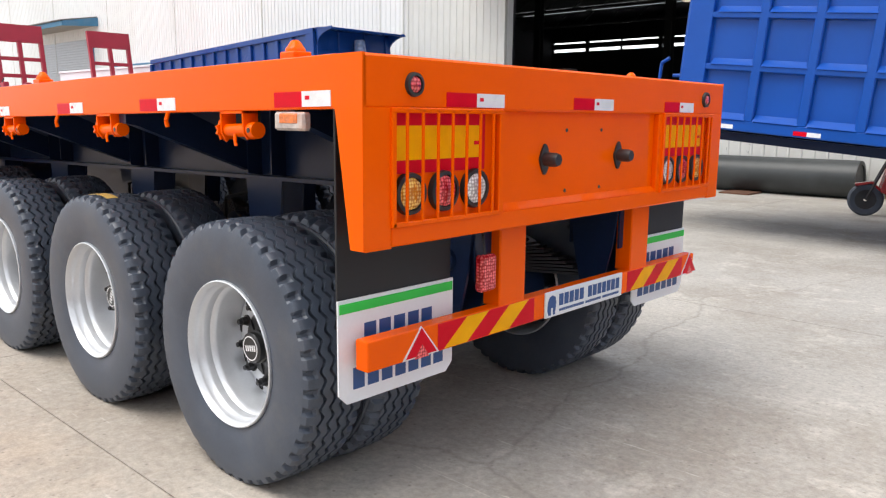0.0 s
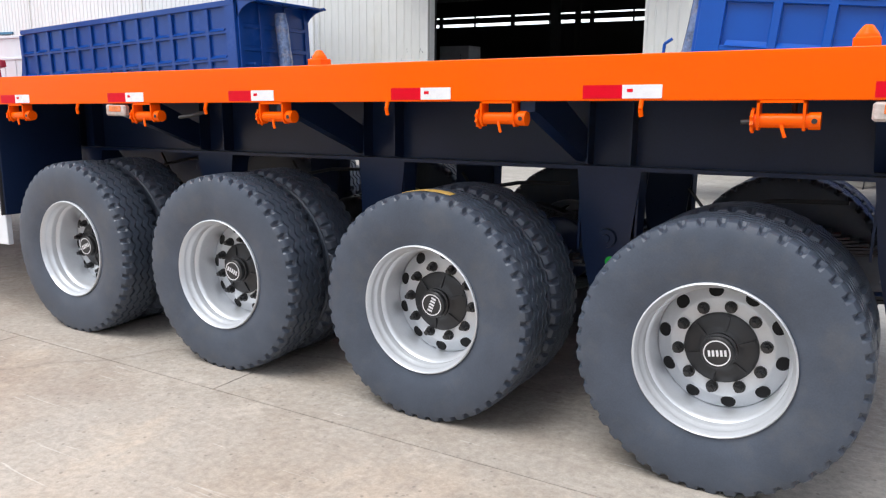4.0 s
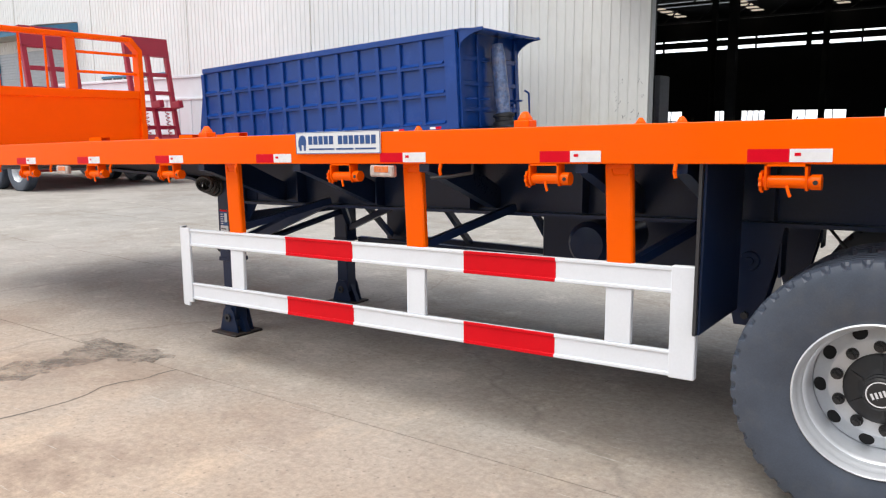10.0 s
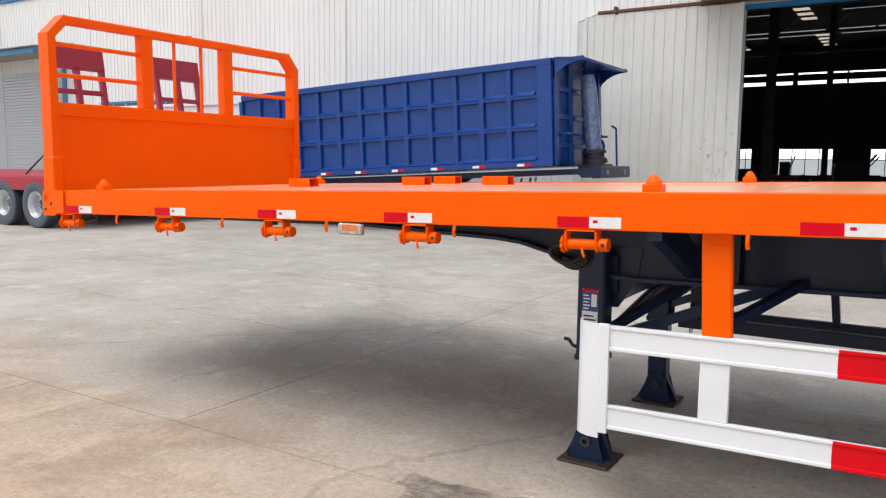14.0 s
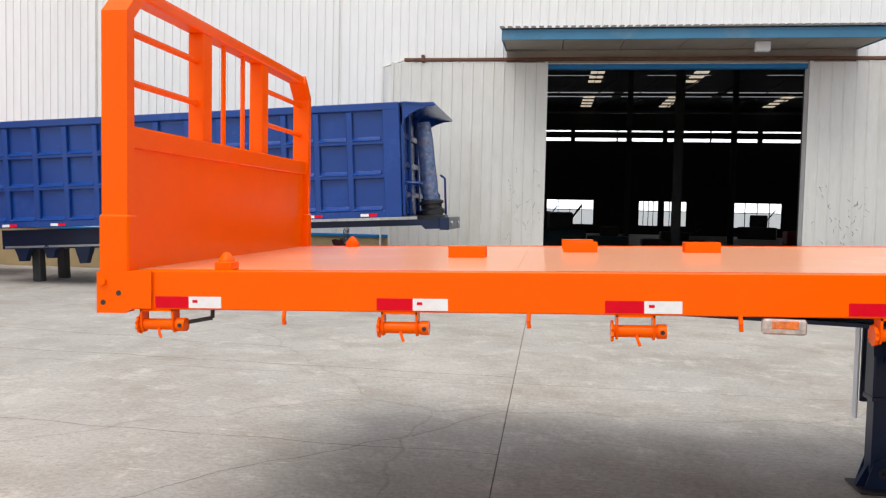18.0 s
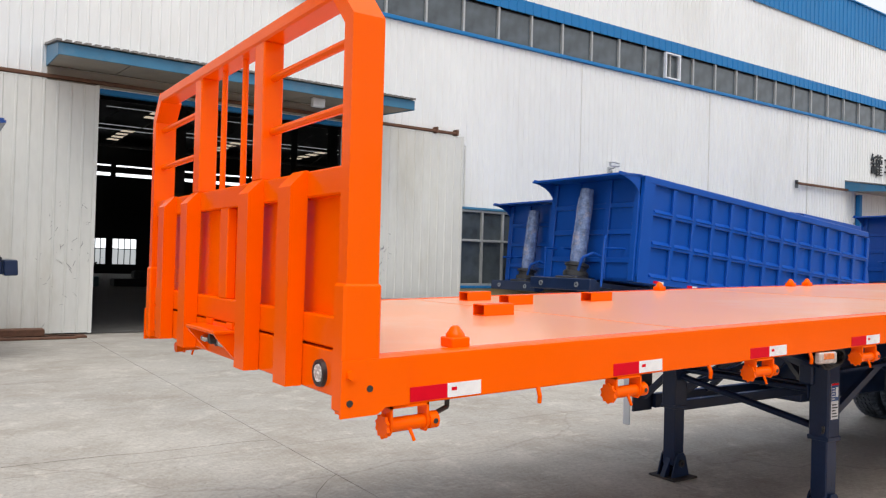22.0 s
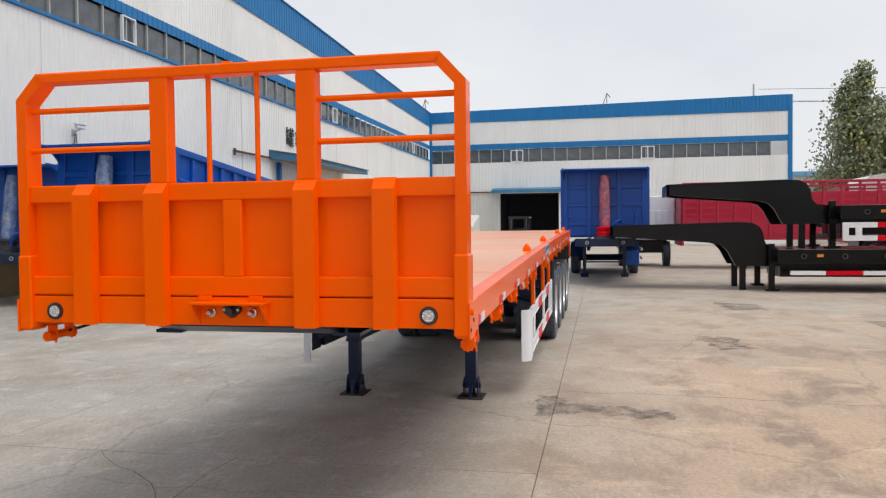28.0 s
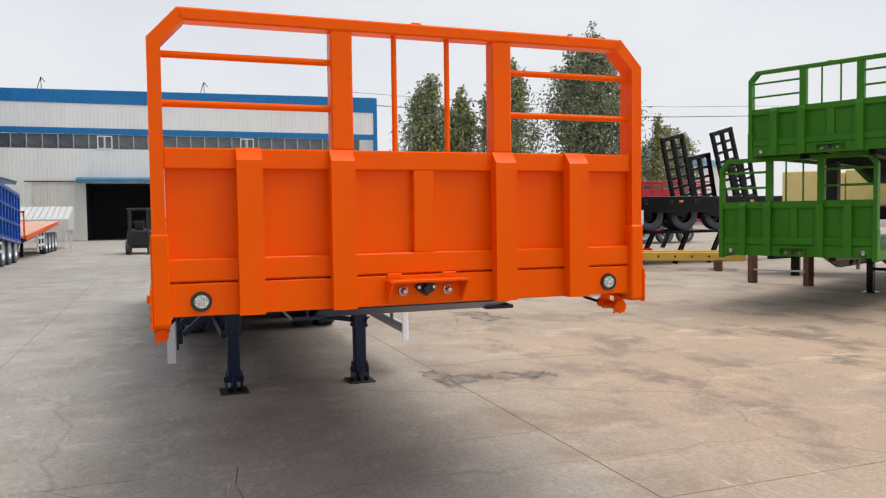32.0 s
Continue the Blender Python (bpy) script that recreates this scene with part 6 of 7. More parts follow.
# mud flaps
for y in (0.03, 1.93):
    fl = part("mud_flap", sheared(cbox(B(), 12.592, 12.602, y, y + 0.54, -0.86, -0.15, 0.002)), RUBFLAP, trailer, "black rubber flap with a white printed lower part")
    bm = B()
    prism(bm, [(y + 0.03, 0.49), (y + 0.51, 0.49), (y + 0.545, 0.525), (y + 0.545, 0.845), (y - 0.005, 0.845), (y - 0.005, 0.525)], "x", 12.604, 12.61)
    wh = part("printed_flap", bm, WHITE, trailer, "white printed flap with blue bars")
    part("green_strip", cbox(B(), 12.61, 12.614, y, y + 0.54, 0.8, 0.833, 0.002), GREENTAPE, wh, "green plastic strip")
    for u, z, w, word in ((0.1, 0.68, 0.34, "00000"), (0.05, 0.535, 0.45, "0000000")):
        word_bars(y + u, z, w, 0.075, [word], lambda b, u0, u1, z0, z1: cbox(b, 12.61, 12.611, u0, u1, z0, z1), BLUEINK, wh)

# ---- blue tipper semi-trailers ----
def tipper(label, film, paint, m=None):
    """Front face at x = 0, tub runs to +x, y from 0 to 2.4, z = 0 at the tub's floor."""
    t = thing("tipper_trailer", label, "tipper trailer", group="blue tipper trailers", m=m)
    L, W, H = 8.5, 2.4, 2.02
    tub = part("tub_floor", cbox(B(), 0, L, 0.02, W - 0.02, 0, 0.06), paint, t)
    rib = mesh_of(cbox(B(), -0.055, 0.055, -0.07, 0, 0.12, H - 0.14, 0.012), "side_rib", paint)
    ledge = mesh_of(prism(B(), [(0.0, 0.0), (-0.085, 0.0), (0.0, 0.075)], "x", 0.06, 0.575), "rib_ledge", paint)
    rail = mesh_of(cbox(B(), 0.25, L - 0.35, -0.068, 0, -0.035, 0.035, 0.01), "side_rail", paint)
    for y, turn in ((0.0, 0), (W, 180)):
        s = 1 if turn == 0 else -1
        bm = B()
        prism(bm, [(0, 0.0), (L - 0.1, 0.0), (L + 0.12, 0.25), (L - 0.3, H), (0, H)], "y", y, y + s * 0.02)
        w = part("side_wall", bm, paint, t)
        part("top_rail", cbox(B(), 0, L - 0.3, y - s * 0.08, y + s * 0.03, H - 0.13, H, 0.012), paint, w)
        part("bottom_rail", cbox(B(), 0, L - 0.1, y - s * 0.07, y + s * 0.03, 0.0, 0.13, 0.012), paint, w)
        part("front_corner_plate", cbox(B(), 0, 0.3, y - s * 0.075, y + s * 0.02, 0.0, H, 0.008), paint, w)
        for k in range(14):
            x = 0.3 + k * 0.61
            if k:
                part("side_rib", rib, None, w, m=pose(x, y, 0, 0, 0, turn))
            if k < 13:
                for z in (0.13, 0.76, 1.36):
                    part("rib_ledge", ledge, None, w, m=pose(x if s > 0 else x + 0.635, y, z, 0, 0, turn))
        for z in (0.73, 1.33):
            part("side_rail", rail, None, w, m=pose(0 if s > 0 else L - 0.1, y, z, 0, 0, turn))
        for k in range(8):
            x = 0.45 + k * 1.0
            tp = part("reflective_tape", cbox(B(), x, x + 0.15, y - s * 0.073, y - s * 0.07, 0.02, 0.07), RREF, w)
            part("white_half", cbox(B(), x + 0.15, x + 0.3, y - s * 0.073, y - s * 0.07, 0.02, 0.07), WREF, tp)
        # curved bracket under the visor
        br = [(0.0, H - 0.02), (-0.62, H - 0.02), (-0.62, H - 0.09)] + [(-0.62 + 0.62 * math.sin(a * math.pi / 12), H - 0.5 + 0.41 * math.cos(a * math.pi / 12)) for a in range(0, 7)]
        part("visor_bracket", prism(B(), br, "y", y, y + s * 0.03), paint, w)
    part("front_wall", cbox(B(), 0, 0.03, 0.02, W - 0.02, 0, H), paint, t)
    part("visor", prism(B(), [(0.0, H), (-0.1, H + 0.01), (-0.64, H - 0.05), (-0.64, H - 0.09), (-0.1, H - 0.02), (0.0, H - 0.03)], "y", -0.02, W + 0.02), paint, t)
    for y in (0.0, 0.72, 1.58, W - 0.14):
        part("front_rib", cbox(B(), -0.055, 0.0, y, y + 0.14, 0.02, H - 0.05, 0.01), paint, t)
    for z in (0.35, 0.9, 1.42):
        part("front_rail", cbox(B(), -0.045, 0.0, 0.1, W - 0.1, z, z + 0.1, 0.01), paint, t)
    part("rear_gate", cbox(B(), L - 0.25, L - 0.2, 0.03, W - 0.03, 0.1, H - 0.1, 0.01), paint, t)
    cyl = part("lift_cylinder", lathe(B(), [(0.0, -0.1), (0.2, -0.1), (0.22, 0.05), (0.14, 0.16), (0.15, 0.3), (0.165, 0.6), (0.155, 1.0), (0.16, 1.4), (0.13, 1.74), (0.0, 1.76)], 20, pose(-0.35, 1.2, 0.05, 0, 4)), film, t, "hydraulic cylinder wrapped in printed film")
    part("cylinder_base", lathe(B(), [(0.0, -0.02), (0.25, -0.02), (0.25, 0.06), (0.2, 0.1), (0.2, 0.17), (0.24, 0.18), (0.24, 0.23), (0.17, 0.26)], 18, pose(-0.35, 1.2, 0.05, 0, 4)), REDP if film is FILMRED else HUBBLK, cyl)
    part("cylinder_foot", cbox(B(), -0.62, -0.1, 0.9, 1.5, -0.16, 0.02, 0.02), HUBBLK, cyl)
    part("hose_bend", wire(B(), [(-0.15, 0.75, 0.45), (-0.35, 0.78, 0.5), (-0.45, 0.95, 0.4), (-0.45, 1.05, 0.1)], 0.03), paint, t)
    for y in (0.3, 0.55, 1.7, 2.2):
        part("step_iron", wire(B(), [(0.0, y, 0.62), (-0.28, y, 0.6), (-0.3, y + 0.04, 0.6)], 0.022), paint, t)
    part("hand_post", wire(B(), [(-0.5, 0.35, -0.15), (-0.5, 0.35, 0.75), (-0.42, 0.4, 0.82)], 0.022), paint, t)
    # chassis
    for y in (0.62, 1.68):
        part("chassis_beam", prism(B(), [(-0.75, -0.06), (L - 0.2, -0.04), (L - 0.2, -0.42), (3.4, -0.46), (2.8, -0.17), (-0.2, -0.15), (-0.3, -0.24), (-0.75, -0.24)], "y", y, y + 0.1), BLACK, t)
    part("front_cross_beam", cbox(B(), -0.78, -0.6, 0.35, 2.05, -0.26, -0.03, 0.015), BLACK, t)
    for y in (0.7, 1.7):
        part("beam_eye", lathe(B(), [(0.03, 0.0), (0.03, 0.02), (0.05, 0.02), (0.05, 0.0)], 14, pose(-0.785, y, -0.15, 0, -90)), GALV, t)
    part("skid_plate", cbox(B(), -0.2, 1.9, 0.72, 1.68, -0.17, -0.14), BLACK, t)
    return t, L


def tipper_stand(t, base, pitch, paint, wheels=True):
    """Landing legs, wheels, guards and boxes that reach the ground from a tub whose floor is base above it."""
    def ground(x):
        return -(base - math.sin(radians(pitch)) * x)
    for y in (0.55, 1.85):
        x = 3.0
        g = ground(x)
        lg = part("landing_leg", cbox(B(), x - 0.08, x + 0.08, y - 0.06, y + 0.06, g + 0.35, -0.3, 0.01), BLACK, t)
        part("inner_leg", cbox(B(), x - 0.06, x + 0.06, y - 0.05, y + 0.05, g + 0.04, g + 0.36), BLACK, lg)
        part("foot_plate", prism(B(), [(x - 0.16, g), (x + 0.16, g), (x + 0.16, g + 0.02), (x + 0.08, g + 0.12), (x - 0.08, g + 0.12), (x - 0.16, g + 0.02)], "y", y - 0.12, y + 0.12), BLACK, lg)
    part("leg_brace", bar(B(), (3.0, 0.6, ground(3) + 0.5), (3.0, 1.8, ground(3) + 0.5), 0.05, 0.05), BLACK, t)
    part("tool_box", cbox(B(), 3.6, 4.3, 0.05, 0.55, ground(4) + 0.35, ground(4) + 0.85, 0.02), paint, t)
    if not wheels:
        # pale bar added as the highlight along the chassis beam's edge
        part("pale_flange", cbox(B(), 3.4, 8.2, 1.79, 1.84, -0.4, -0.36), GALV, t)
        for x in (4.6, 5.2, 5.9, 6.5, 7.2, 7.8):
            low = ground(x) + (0.42 if x in (5.2, 6.5, 7.8) else 0.5)
            for y in (0.55, 1.75):
                hg = part("spring_hanger", prism(B(), [(x - 0.17, -0.4), (x + 0.17, -0.4), (x + 0.12, low + 0.16), (x + 0.07, low), (x - 0.07, low), (x - 0.12, low + 0.16)], "y", y, y + 0.14), BLACK, t)
                part("hanger_eye", lathe(B(), [(0.03, -0.02), (0.06, -0.02), (0.06, 0.02), (0.03, 0.02)], 14, pose(x + 0.1, y + 0.07, low + 0.2, 90), close=True), BLACK, hg)
        for x in (4.8, 7.6):
            for y in (0.75, 1.55):
                part("stand_block", cbox(B(), x, x + 0.18, y - 0.09, y + 0.09, ground(x), -0.3, 0.01), STEEL, t)
        return
    for x in (5.2, 6.5, 7.8):
        for y, s in ((0.17, -1), (2.23, 1)):
            wheel(t, x, y, s, x * 40, z=ground(x) + 0.515)
        part("axle", rod(B(), (x, 0.2, ground(x) + 0.515), (x, 2.2, ground(x) + 0.515), 0.07), BLACK, t)
        for y in (0.02, 1.9):
            ring = [(0.61 * math.sin(a * math.pi / 9), 0.61 * math.cos(a * math.pi / 9)) for a in range(-4, 5)] + [(0.595 * math.sin(a * math.pi / 9), 0.595 * math.cos(a * math.pi / 9)) for a in range(4, -5, -1)]
            bm = prism(B(), [(x + a, ground(x) + 0.515 + b) for a, b in ring], "y", y, y + 0.48)
            part("fender", bm, BLACK, t)
    for y in (-0.05, 2.4):
        for z in (0.55, 0.85):
            part("side_guard", cbox(B(), 3.4, 4.6, y, y + 0.04, ground(4) + z, ground(4) + z + 0.1, 0.01), WHITE, t)


TIPPERS = (
    # front corner x, y, floor height at the front, nose-up pitch, turn
    (-0.68, 12.8, 1.49, 3.0, 180, "navy blue ribbed tipper trailer beside the workshop wall"),
    (9.96, 7.72, 1.37, 5.0, 0, "blue ribbed tipper trailer with a wrapped lift cylinder"),
    (11.9, 11.5, 1.2, 4.0, 0, "blue tipper trailer standing behind its neighbour"),
    (23.1, 7.9, 1.38, 4.5, 0, "blue tipper trailer further along the yard"),
    (21.5, 11.4, 1.45, 4.0, 0, "blue tipper trailer half hidden near the wall"),
    (19.35, -1.95, 1.36, 0.6, 0, "blue tipper trailer with a red lift cylinder, front on"),
)
for x, y, base, pitch, turn, label in TIPPERS:
    paint = NAVY if turn else BLUE
    t, L = tipper(label, FILMRED if "red lift" in label else PLASTICWRAP, paint, m=pose(x, y, base, 0, pitch, turn))
    tipper_stand(t, base, pitch, paint, wheels=turn == 0)

# ---- dark red low loader with raised ramps ----
rl = thing("low_loader", "dark red low loader with two raised loading ramps at its tail", "low loader", m=pose(-10.5, 6.35, 0))
part("deck_frame", cbox(B(), -9, 0.0, 0.1, 4.3 - 0.1, 1.0, 1.16, 0.02), DARKRED, rl)
part("tail_beam", cbox(B(), -0.2, 0.15, 0.0, 4.3, 0.72, 1.15, 0.03), DARKRED, rl)
for y in (0.05, 4.15):
    part("side_rail", cbox(B(), -9, 0.0, y, y + 0.1, 0.82, 1.12, 0.01), DARKRED, rl)
for x in (-0.75, -2.05, -3.35):
    for y, s in ((0.18, -1), (4.12, 1)):
        wheel(rl, x, y, s, x * 50)
    part("axle", rod(B(), (x, 0.2, 0.512), (x, 4.1, 0.512), 0.07), DARKRED, rl)
for k, y in enumerate((0.1, 2.8)):
    lean = Matrix.Translation((0.15, y, 1.05)) @ pose(0, 0, 0, 0, -9)
    rp = part("loading_ramp", prism(B(), [(0.0, 2.45), (0.0, 2.95), (0.12, 2.95), (0.12, 2.45)], "y", 0.0, 1.35), DARKRED, rl, m=lean)
    for u in (0.0, 0.62, 1.23):
        part("ramp_beam", cbox(B(), 0.0, 0.12, u, u + 0.12, 0.0, 2.5, 0.01), DARKRED, rp)
        part("ramp_lug", cbox(B(), 0.1, 0.42, u - 0.02, u + 0.14, 1.0, 1.2, 0.02), DARKRED, rp)
    for z in (0.45, 0.95, 1.4, 1.9):
        part("ramp_rung", cbox(B(), 0.02, 0.1, 0.1, 1.25, z, z + 0.1, 0.008), DARKRED, rp)
    for u in (0.3, 0.95):
        bm = B()
        n = 60
        pts = [(0.2 + 0.05 * math.cos(i * 0.9), u + 0.05 * math.sin(i * 0.9), 0.1 + i * 0.015) for i in range(n)]
        part("lift_spring", wire(bm, pts, 0.012, 5), DARKRED, rp)
part("chain", wire(B(), [(0.1, 0.2, 2.4), (0.2, -0.15, 1.7), (-0.1, -0.5, 1.2)], 0.02), STEEL, rl)

wt = thing("white_cargo_trailer", "white slatted cargo trailer parked by the wall", "trailer", m=pose(-9.75, 12.2, 0))
part("bed", cbox(B(), -8, 0, -1.2, 1.2, 1.15, 1.35), DARKRED, wt)
for k in range(14):
    part("side_board", cbox(B(), -8 + k * 0.57, -8 + k * 0.57 + 0.53, -1.24, -1.18, 1.35, 2.35, 0.01), WHITE, wt)
part("tail_board", cbox(B(), -0.05, 0.02, -1.2, 1.2, 1.35, 3.0, 0.02), WHITE, wt)
part("upper_side", cbox(B(), -8, -0.06, -1.22, -1.19, 2.38, 2.95, 0.01), WHITE, wt)
part("side_rail", cbox(B(), -8, 0.0, -1.27, -1.19, 2.95, 3.03, 0.01), WHITE, wt)
part("side_rail", cbox(B(), -8, 0.0, -1.27, -1.19, 2.33, 2.4, 0.01), WHITE, wt)
for y in (-1.1, -0.1, 0.9):
    part("tail_rib", cbox(B(), 0.02, 0.08, y, y + 0.15, 1.35, 3.02, 0.01), WHITE, wt)
for z in (1.7, 2.2, 2.8):
    part("tail_rail", cbox(B(), 0.02, 0.07, -1.2, 1.2, z, z + 0.12, 0.01), WHITE, wt)
for x in (-5.2, -6.5):
    for y, s in ((-1.05, -1), (1.05, 1)):
        wheel(wt, x, y, s, 20)

# ---- black low-bed trailers, one stacked on the other ----
DARKHUB = mesh_of(lathe(B(), [(0.285, 0.11), (0.27, 0.06), (0.25, -0.02), (0.15, -0.03), (0.13, 0.05), (0.0, 0.06)], 32), "dark_hub", LOWBLACK, 30)


def lowbed(label, m, guard, end):
    """Tip of the gooseneck at x = 0, bed runs to +x, centred on y."""
    t = thing("lowbed_trailer", label, "lowbed trailer", group="stacked lowbed trailers", m=m)
    n = -0.3 if guard else 0.0
    neck = [(0, 1.42), (0.3, 1.38), (2.6 + n, 1.22), (2.8 + n, 1.16), (2.95 + n, 1.0), (3.05 + n, 0.8), (3.15 + n, 0.62), (4.3, 0.62), (4.3, 1.05), (3.95 + n, 1.12), (3.85 + n, 1.25), (3.8 + n, 1.5), (3.72 + n, 1.64), (3.55 + n, 1.73), (3.2 + n, 1.75), (0, 1.68)]
    for y in (-0.75, 0.65):
        part("gooseneck_beam", prism(B(), neck, "y", y, y + 0.1), LOWBLACK, t)
        part("neck_rib", prism(B(), [(2.45 + n, 1.24), (2.5 + n, 1.24), (3.0 + n, 1.72), (2.95 + n, 1.72)], "y", y - 0.012, y), LOWBLACK, t)
    part("gooseneck_plate", prism(B(), [(0, 1.66), (3.2 + n, 1.73), (3.55 + n, 1.7), (3.55 + n, 1.735), (3.2 + n, 1.76), (0, 1.69)], "y", -0.8, 0.8), LOWBLACK, t)
    part("gooseneck_nose", cbox(B(), -0.02, 0.06, -0.75, 0.75, 1.4, 1.69, 0.01), LOWBLACK, t)
    part("bed_frame", cbox(B(), 4.0, end, -1.45, 1.45, 0.86, 1.06, 0.02), LOWBLACK, t)
    for y in (-1.5, 1.44):
        part("side_channel", cbox(B(), 4.0, end, y, y + 0.06, 0.72, 1.07, 0.008), LOWBLACK, t)
        for k in range(12):
            x = 4.6 + k * 0.93
            if x > end - 0.5:
                continue
            part("tie_ring", lathe(B(), [(0.045, -0.012), (0.07, -0.012), (0.07, 0.012), (0.045, 0.012)], 12, pose(x, y + (-0.02 if y < 0 else 0.08), 0.9, 90), close=True), STEEL, t)
            if k % 3 == 0:
                part("marker_lamp", cbox(B(), x + 0.3, x + 0.45, y - 0.01, y + 0.07, 0.88, 0.95), AMBER, t)
        for k in range(9):
            x = 4.3 + k * 0.82
            if not guard:
                part("reflective_strip", cbox(B(), x, x + 0.8, y - 0.012, y + 0.072, 0.44, 0.54), (WREF, RREF)[k % 2], t)
        if guard:
            x = 4.05
            for k, ln in enumerate((0.78, 0.6, 0.86, 0.74, 0.8, 0.55, 0.78)):
                for z in (0.2, 0.52):
                    part("guard_bar", cbox(B(), x, x + ln, y, y + 0.05, z, z + 0.13), (WREF, REDP)[k % 2], t)
                if k % 2 == 0:
                    part("guard_post", cbox(B(), x + ln * 0.38, x + ln * 0.38 + 0.14, y - 0.004, y + 0.054, 0.2, 0.65), WREF, t)
                x += ln
            for px in (4.05, x - 0.14):
                part("guard_post", cbox(B(), px, px + 0.14, y - 0.004, y + 0.054, 0.2, 0.65), WREF, t)
    part("under_frame", cbox(B(), 4.2, end - 0.4, -0.8, 0.8, 0.35, 0.86), LOWBLACK, t)
    for y in (-0.9, 0.9):
        lg = part("landing_leg", cbox(B(), 3.9, 4.05, y - 0.07, y + 0.07, 0.0 if not guard else 0.06, 1.2, 0.01), LOWBLACK, t)
        part("foot_plate", cbox(B(), 3.82, 4.14, y - 0.14, y + 0.14, 0.0, 0.06, 0.01), LOWBLACK, lg)
        part("swan_leg", cbox(B(), 3.25, 3.4, y * 0.7 - 0.07, y * 0.7 + 0.07, 0.0, 0.65, 0.01), LOWBLACK, lg)
    if guard:
        for y in (-1.49, 1.46):
            part("side_skirt", prism(B(), [(8.7, 0.73), (8.9, 0.5), (9.2, 0.42), (9.5, 0.56), (10.2, 0.56), (10.5, 0.42), (10.85, 0.56), (11.5, 0.56), (11.8, 0.42), (15.4, 0.42), (15.4, 0.73)], "y", y, y + 0.03), LOWBLACK, t)
        for x in (9.55, 10.85, 12.15):
            for y, s in ((-1.15, -1), (1.15, 1)):
                w = part("wheel", TYRE, None, t, m=pose(x, y, 0.512, 90 * -s))
                part("dark_hub", DARKHUB, None, w)
    else:
        for y in (-1.4, 1.28):
            part("tail_beam", prism(B(), [(end - 0.1, 0.98), (end + 3.6, 0.98), (end + 3.6, 1.06), (end - 0.1, 1.06)], "y", y, y + 0.12), LOWBLACK, t)
            for x in (end, end + 1.3, end + 2.6):
                part("tail_strut", bar(B(), (x, y + 0.06, 0.02), (x + 0.5, y + 0.06, 1.0), 0.14, 0.08), LOWBLACK, t)
        part("tail_bed", cbox(B(), end - 0.1, end + 3.6, -1.26, 1.26, 1.0, 1.05), LOWBLACK, t)
    return t


low_a = lowbed("long black lowbed trailer with a gooseneck, red and white edge strip", pose(18.0, -0.9, 0, 0, 0, -90), False, 10.5)
low_b = lowbed("second black lowbed stacked on top, with a red and white guard", pose(18.1, -2.35, 1.07, 0, 0, -90), True, 15.5)
for x, y, lean, hgt in ((17.2, -13.93, -12.5, 1.98), (17.5, -15.05, -11.0, 1.38), (17.2, -16.05, -15.5, 2.28), (18.3, -17.5, -12.0, 1.3)):
    rp = thing("loading_ramp", "black steel ladder ramp standing upright on a lowbed", "ramp", group="upright black ramps", m=pose(x, y, 2.13, lean))
    for u in (0, 0.38, 0.76):
        part("ramp_beam", cbox(B(), 0, 0.12, u, u + 0.12, 0, hgt, 0.01), LOWBLACK, rp)
    for q in range(round(hgt / 0.31)):
        part("ramp_rung", cbox(B(), 0.02, 0.1, 0.05, 0.86, 0.1 + q * 0.31, 0.18 + q * 0.31), LOWBLACK, rp)
    part("ramp_head", cbox(B(), -0.01, 0.13, 0.0, 0.88, hgt, hgt + 0.14, 0.01), LOWBLACK, rp)

# ---- crimson fence trailers behind ----
for k, (x, y0, n) in enumerate(((27.0, -3.7, 22), (30.5, -10.5, 24))):
    ft = thing("fence_trailer", "crimson cargo trailer with slatted fence sides", "trailer", group="crimson fence trailers", m=pose(x, y0, 0))
    part("bed", cbox(B(), 0, 2.5, -n * 0.62, 0, 1.1, 1.3), CRIMSON, ft)
    part("front_wall", cbox(B(), 0, 2.5, -0.06, 0.06, 0.9, 3.2, 0.02), CRIMSON, ft)
    bm = B()
    for i in range(n):
        y = -i * 0.62
        part("fence_post", cbox(B(), -0.06, 0.02, y - 0.09, y, 1.2, 3.25, 0.01), CRIMSON, ft)
        part("fence_panel", cbox(B(), -0.02, 0.0, y - 0.62, y - 0.09, 1.3, 1.95), CRIMSON, ft)
        for z in (2.05, 2.3, 2.55, 2.8, 3.05):
            part("fence_slat", cbox(B(), -0.03, 0.0, y - 0.62, y - 0.09, z, z + 0.08), CRIMSON, ft)
    part("top_rail", cbox(B(), -0.06, 0.02, -n * 0.62, 0, 3.2, 3.3, 0.01), CRIMSON, ft)
    part("far_side", cbox(B(), 2.46, 2.5, -n * 0.62, 0, 1.2, 2.9), CRIMSON, ft)
    for i in range(3):
        wheel(ft, 0.2, -n * 0.62 + 1.5 + i * 1.3, -1, 10).matrix_basis = pose(0.2, -n * 0.62 + 1.5 + i * 1.3, 0.512, 90, 0, -90)
    for i in (2, 3):
        part("support_leg", cbox(B(), 0.4 + (i - 2) * 1.6, 0.55 + (i - 2) * 1.6, -2.4, -2.25, 0, 1.1), LOWBLACK, ft)
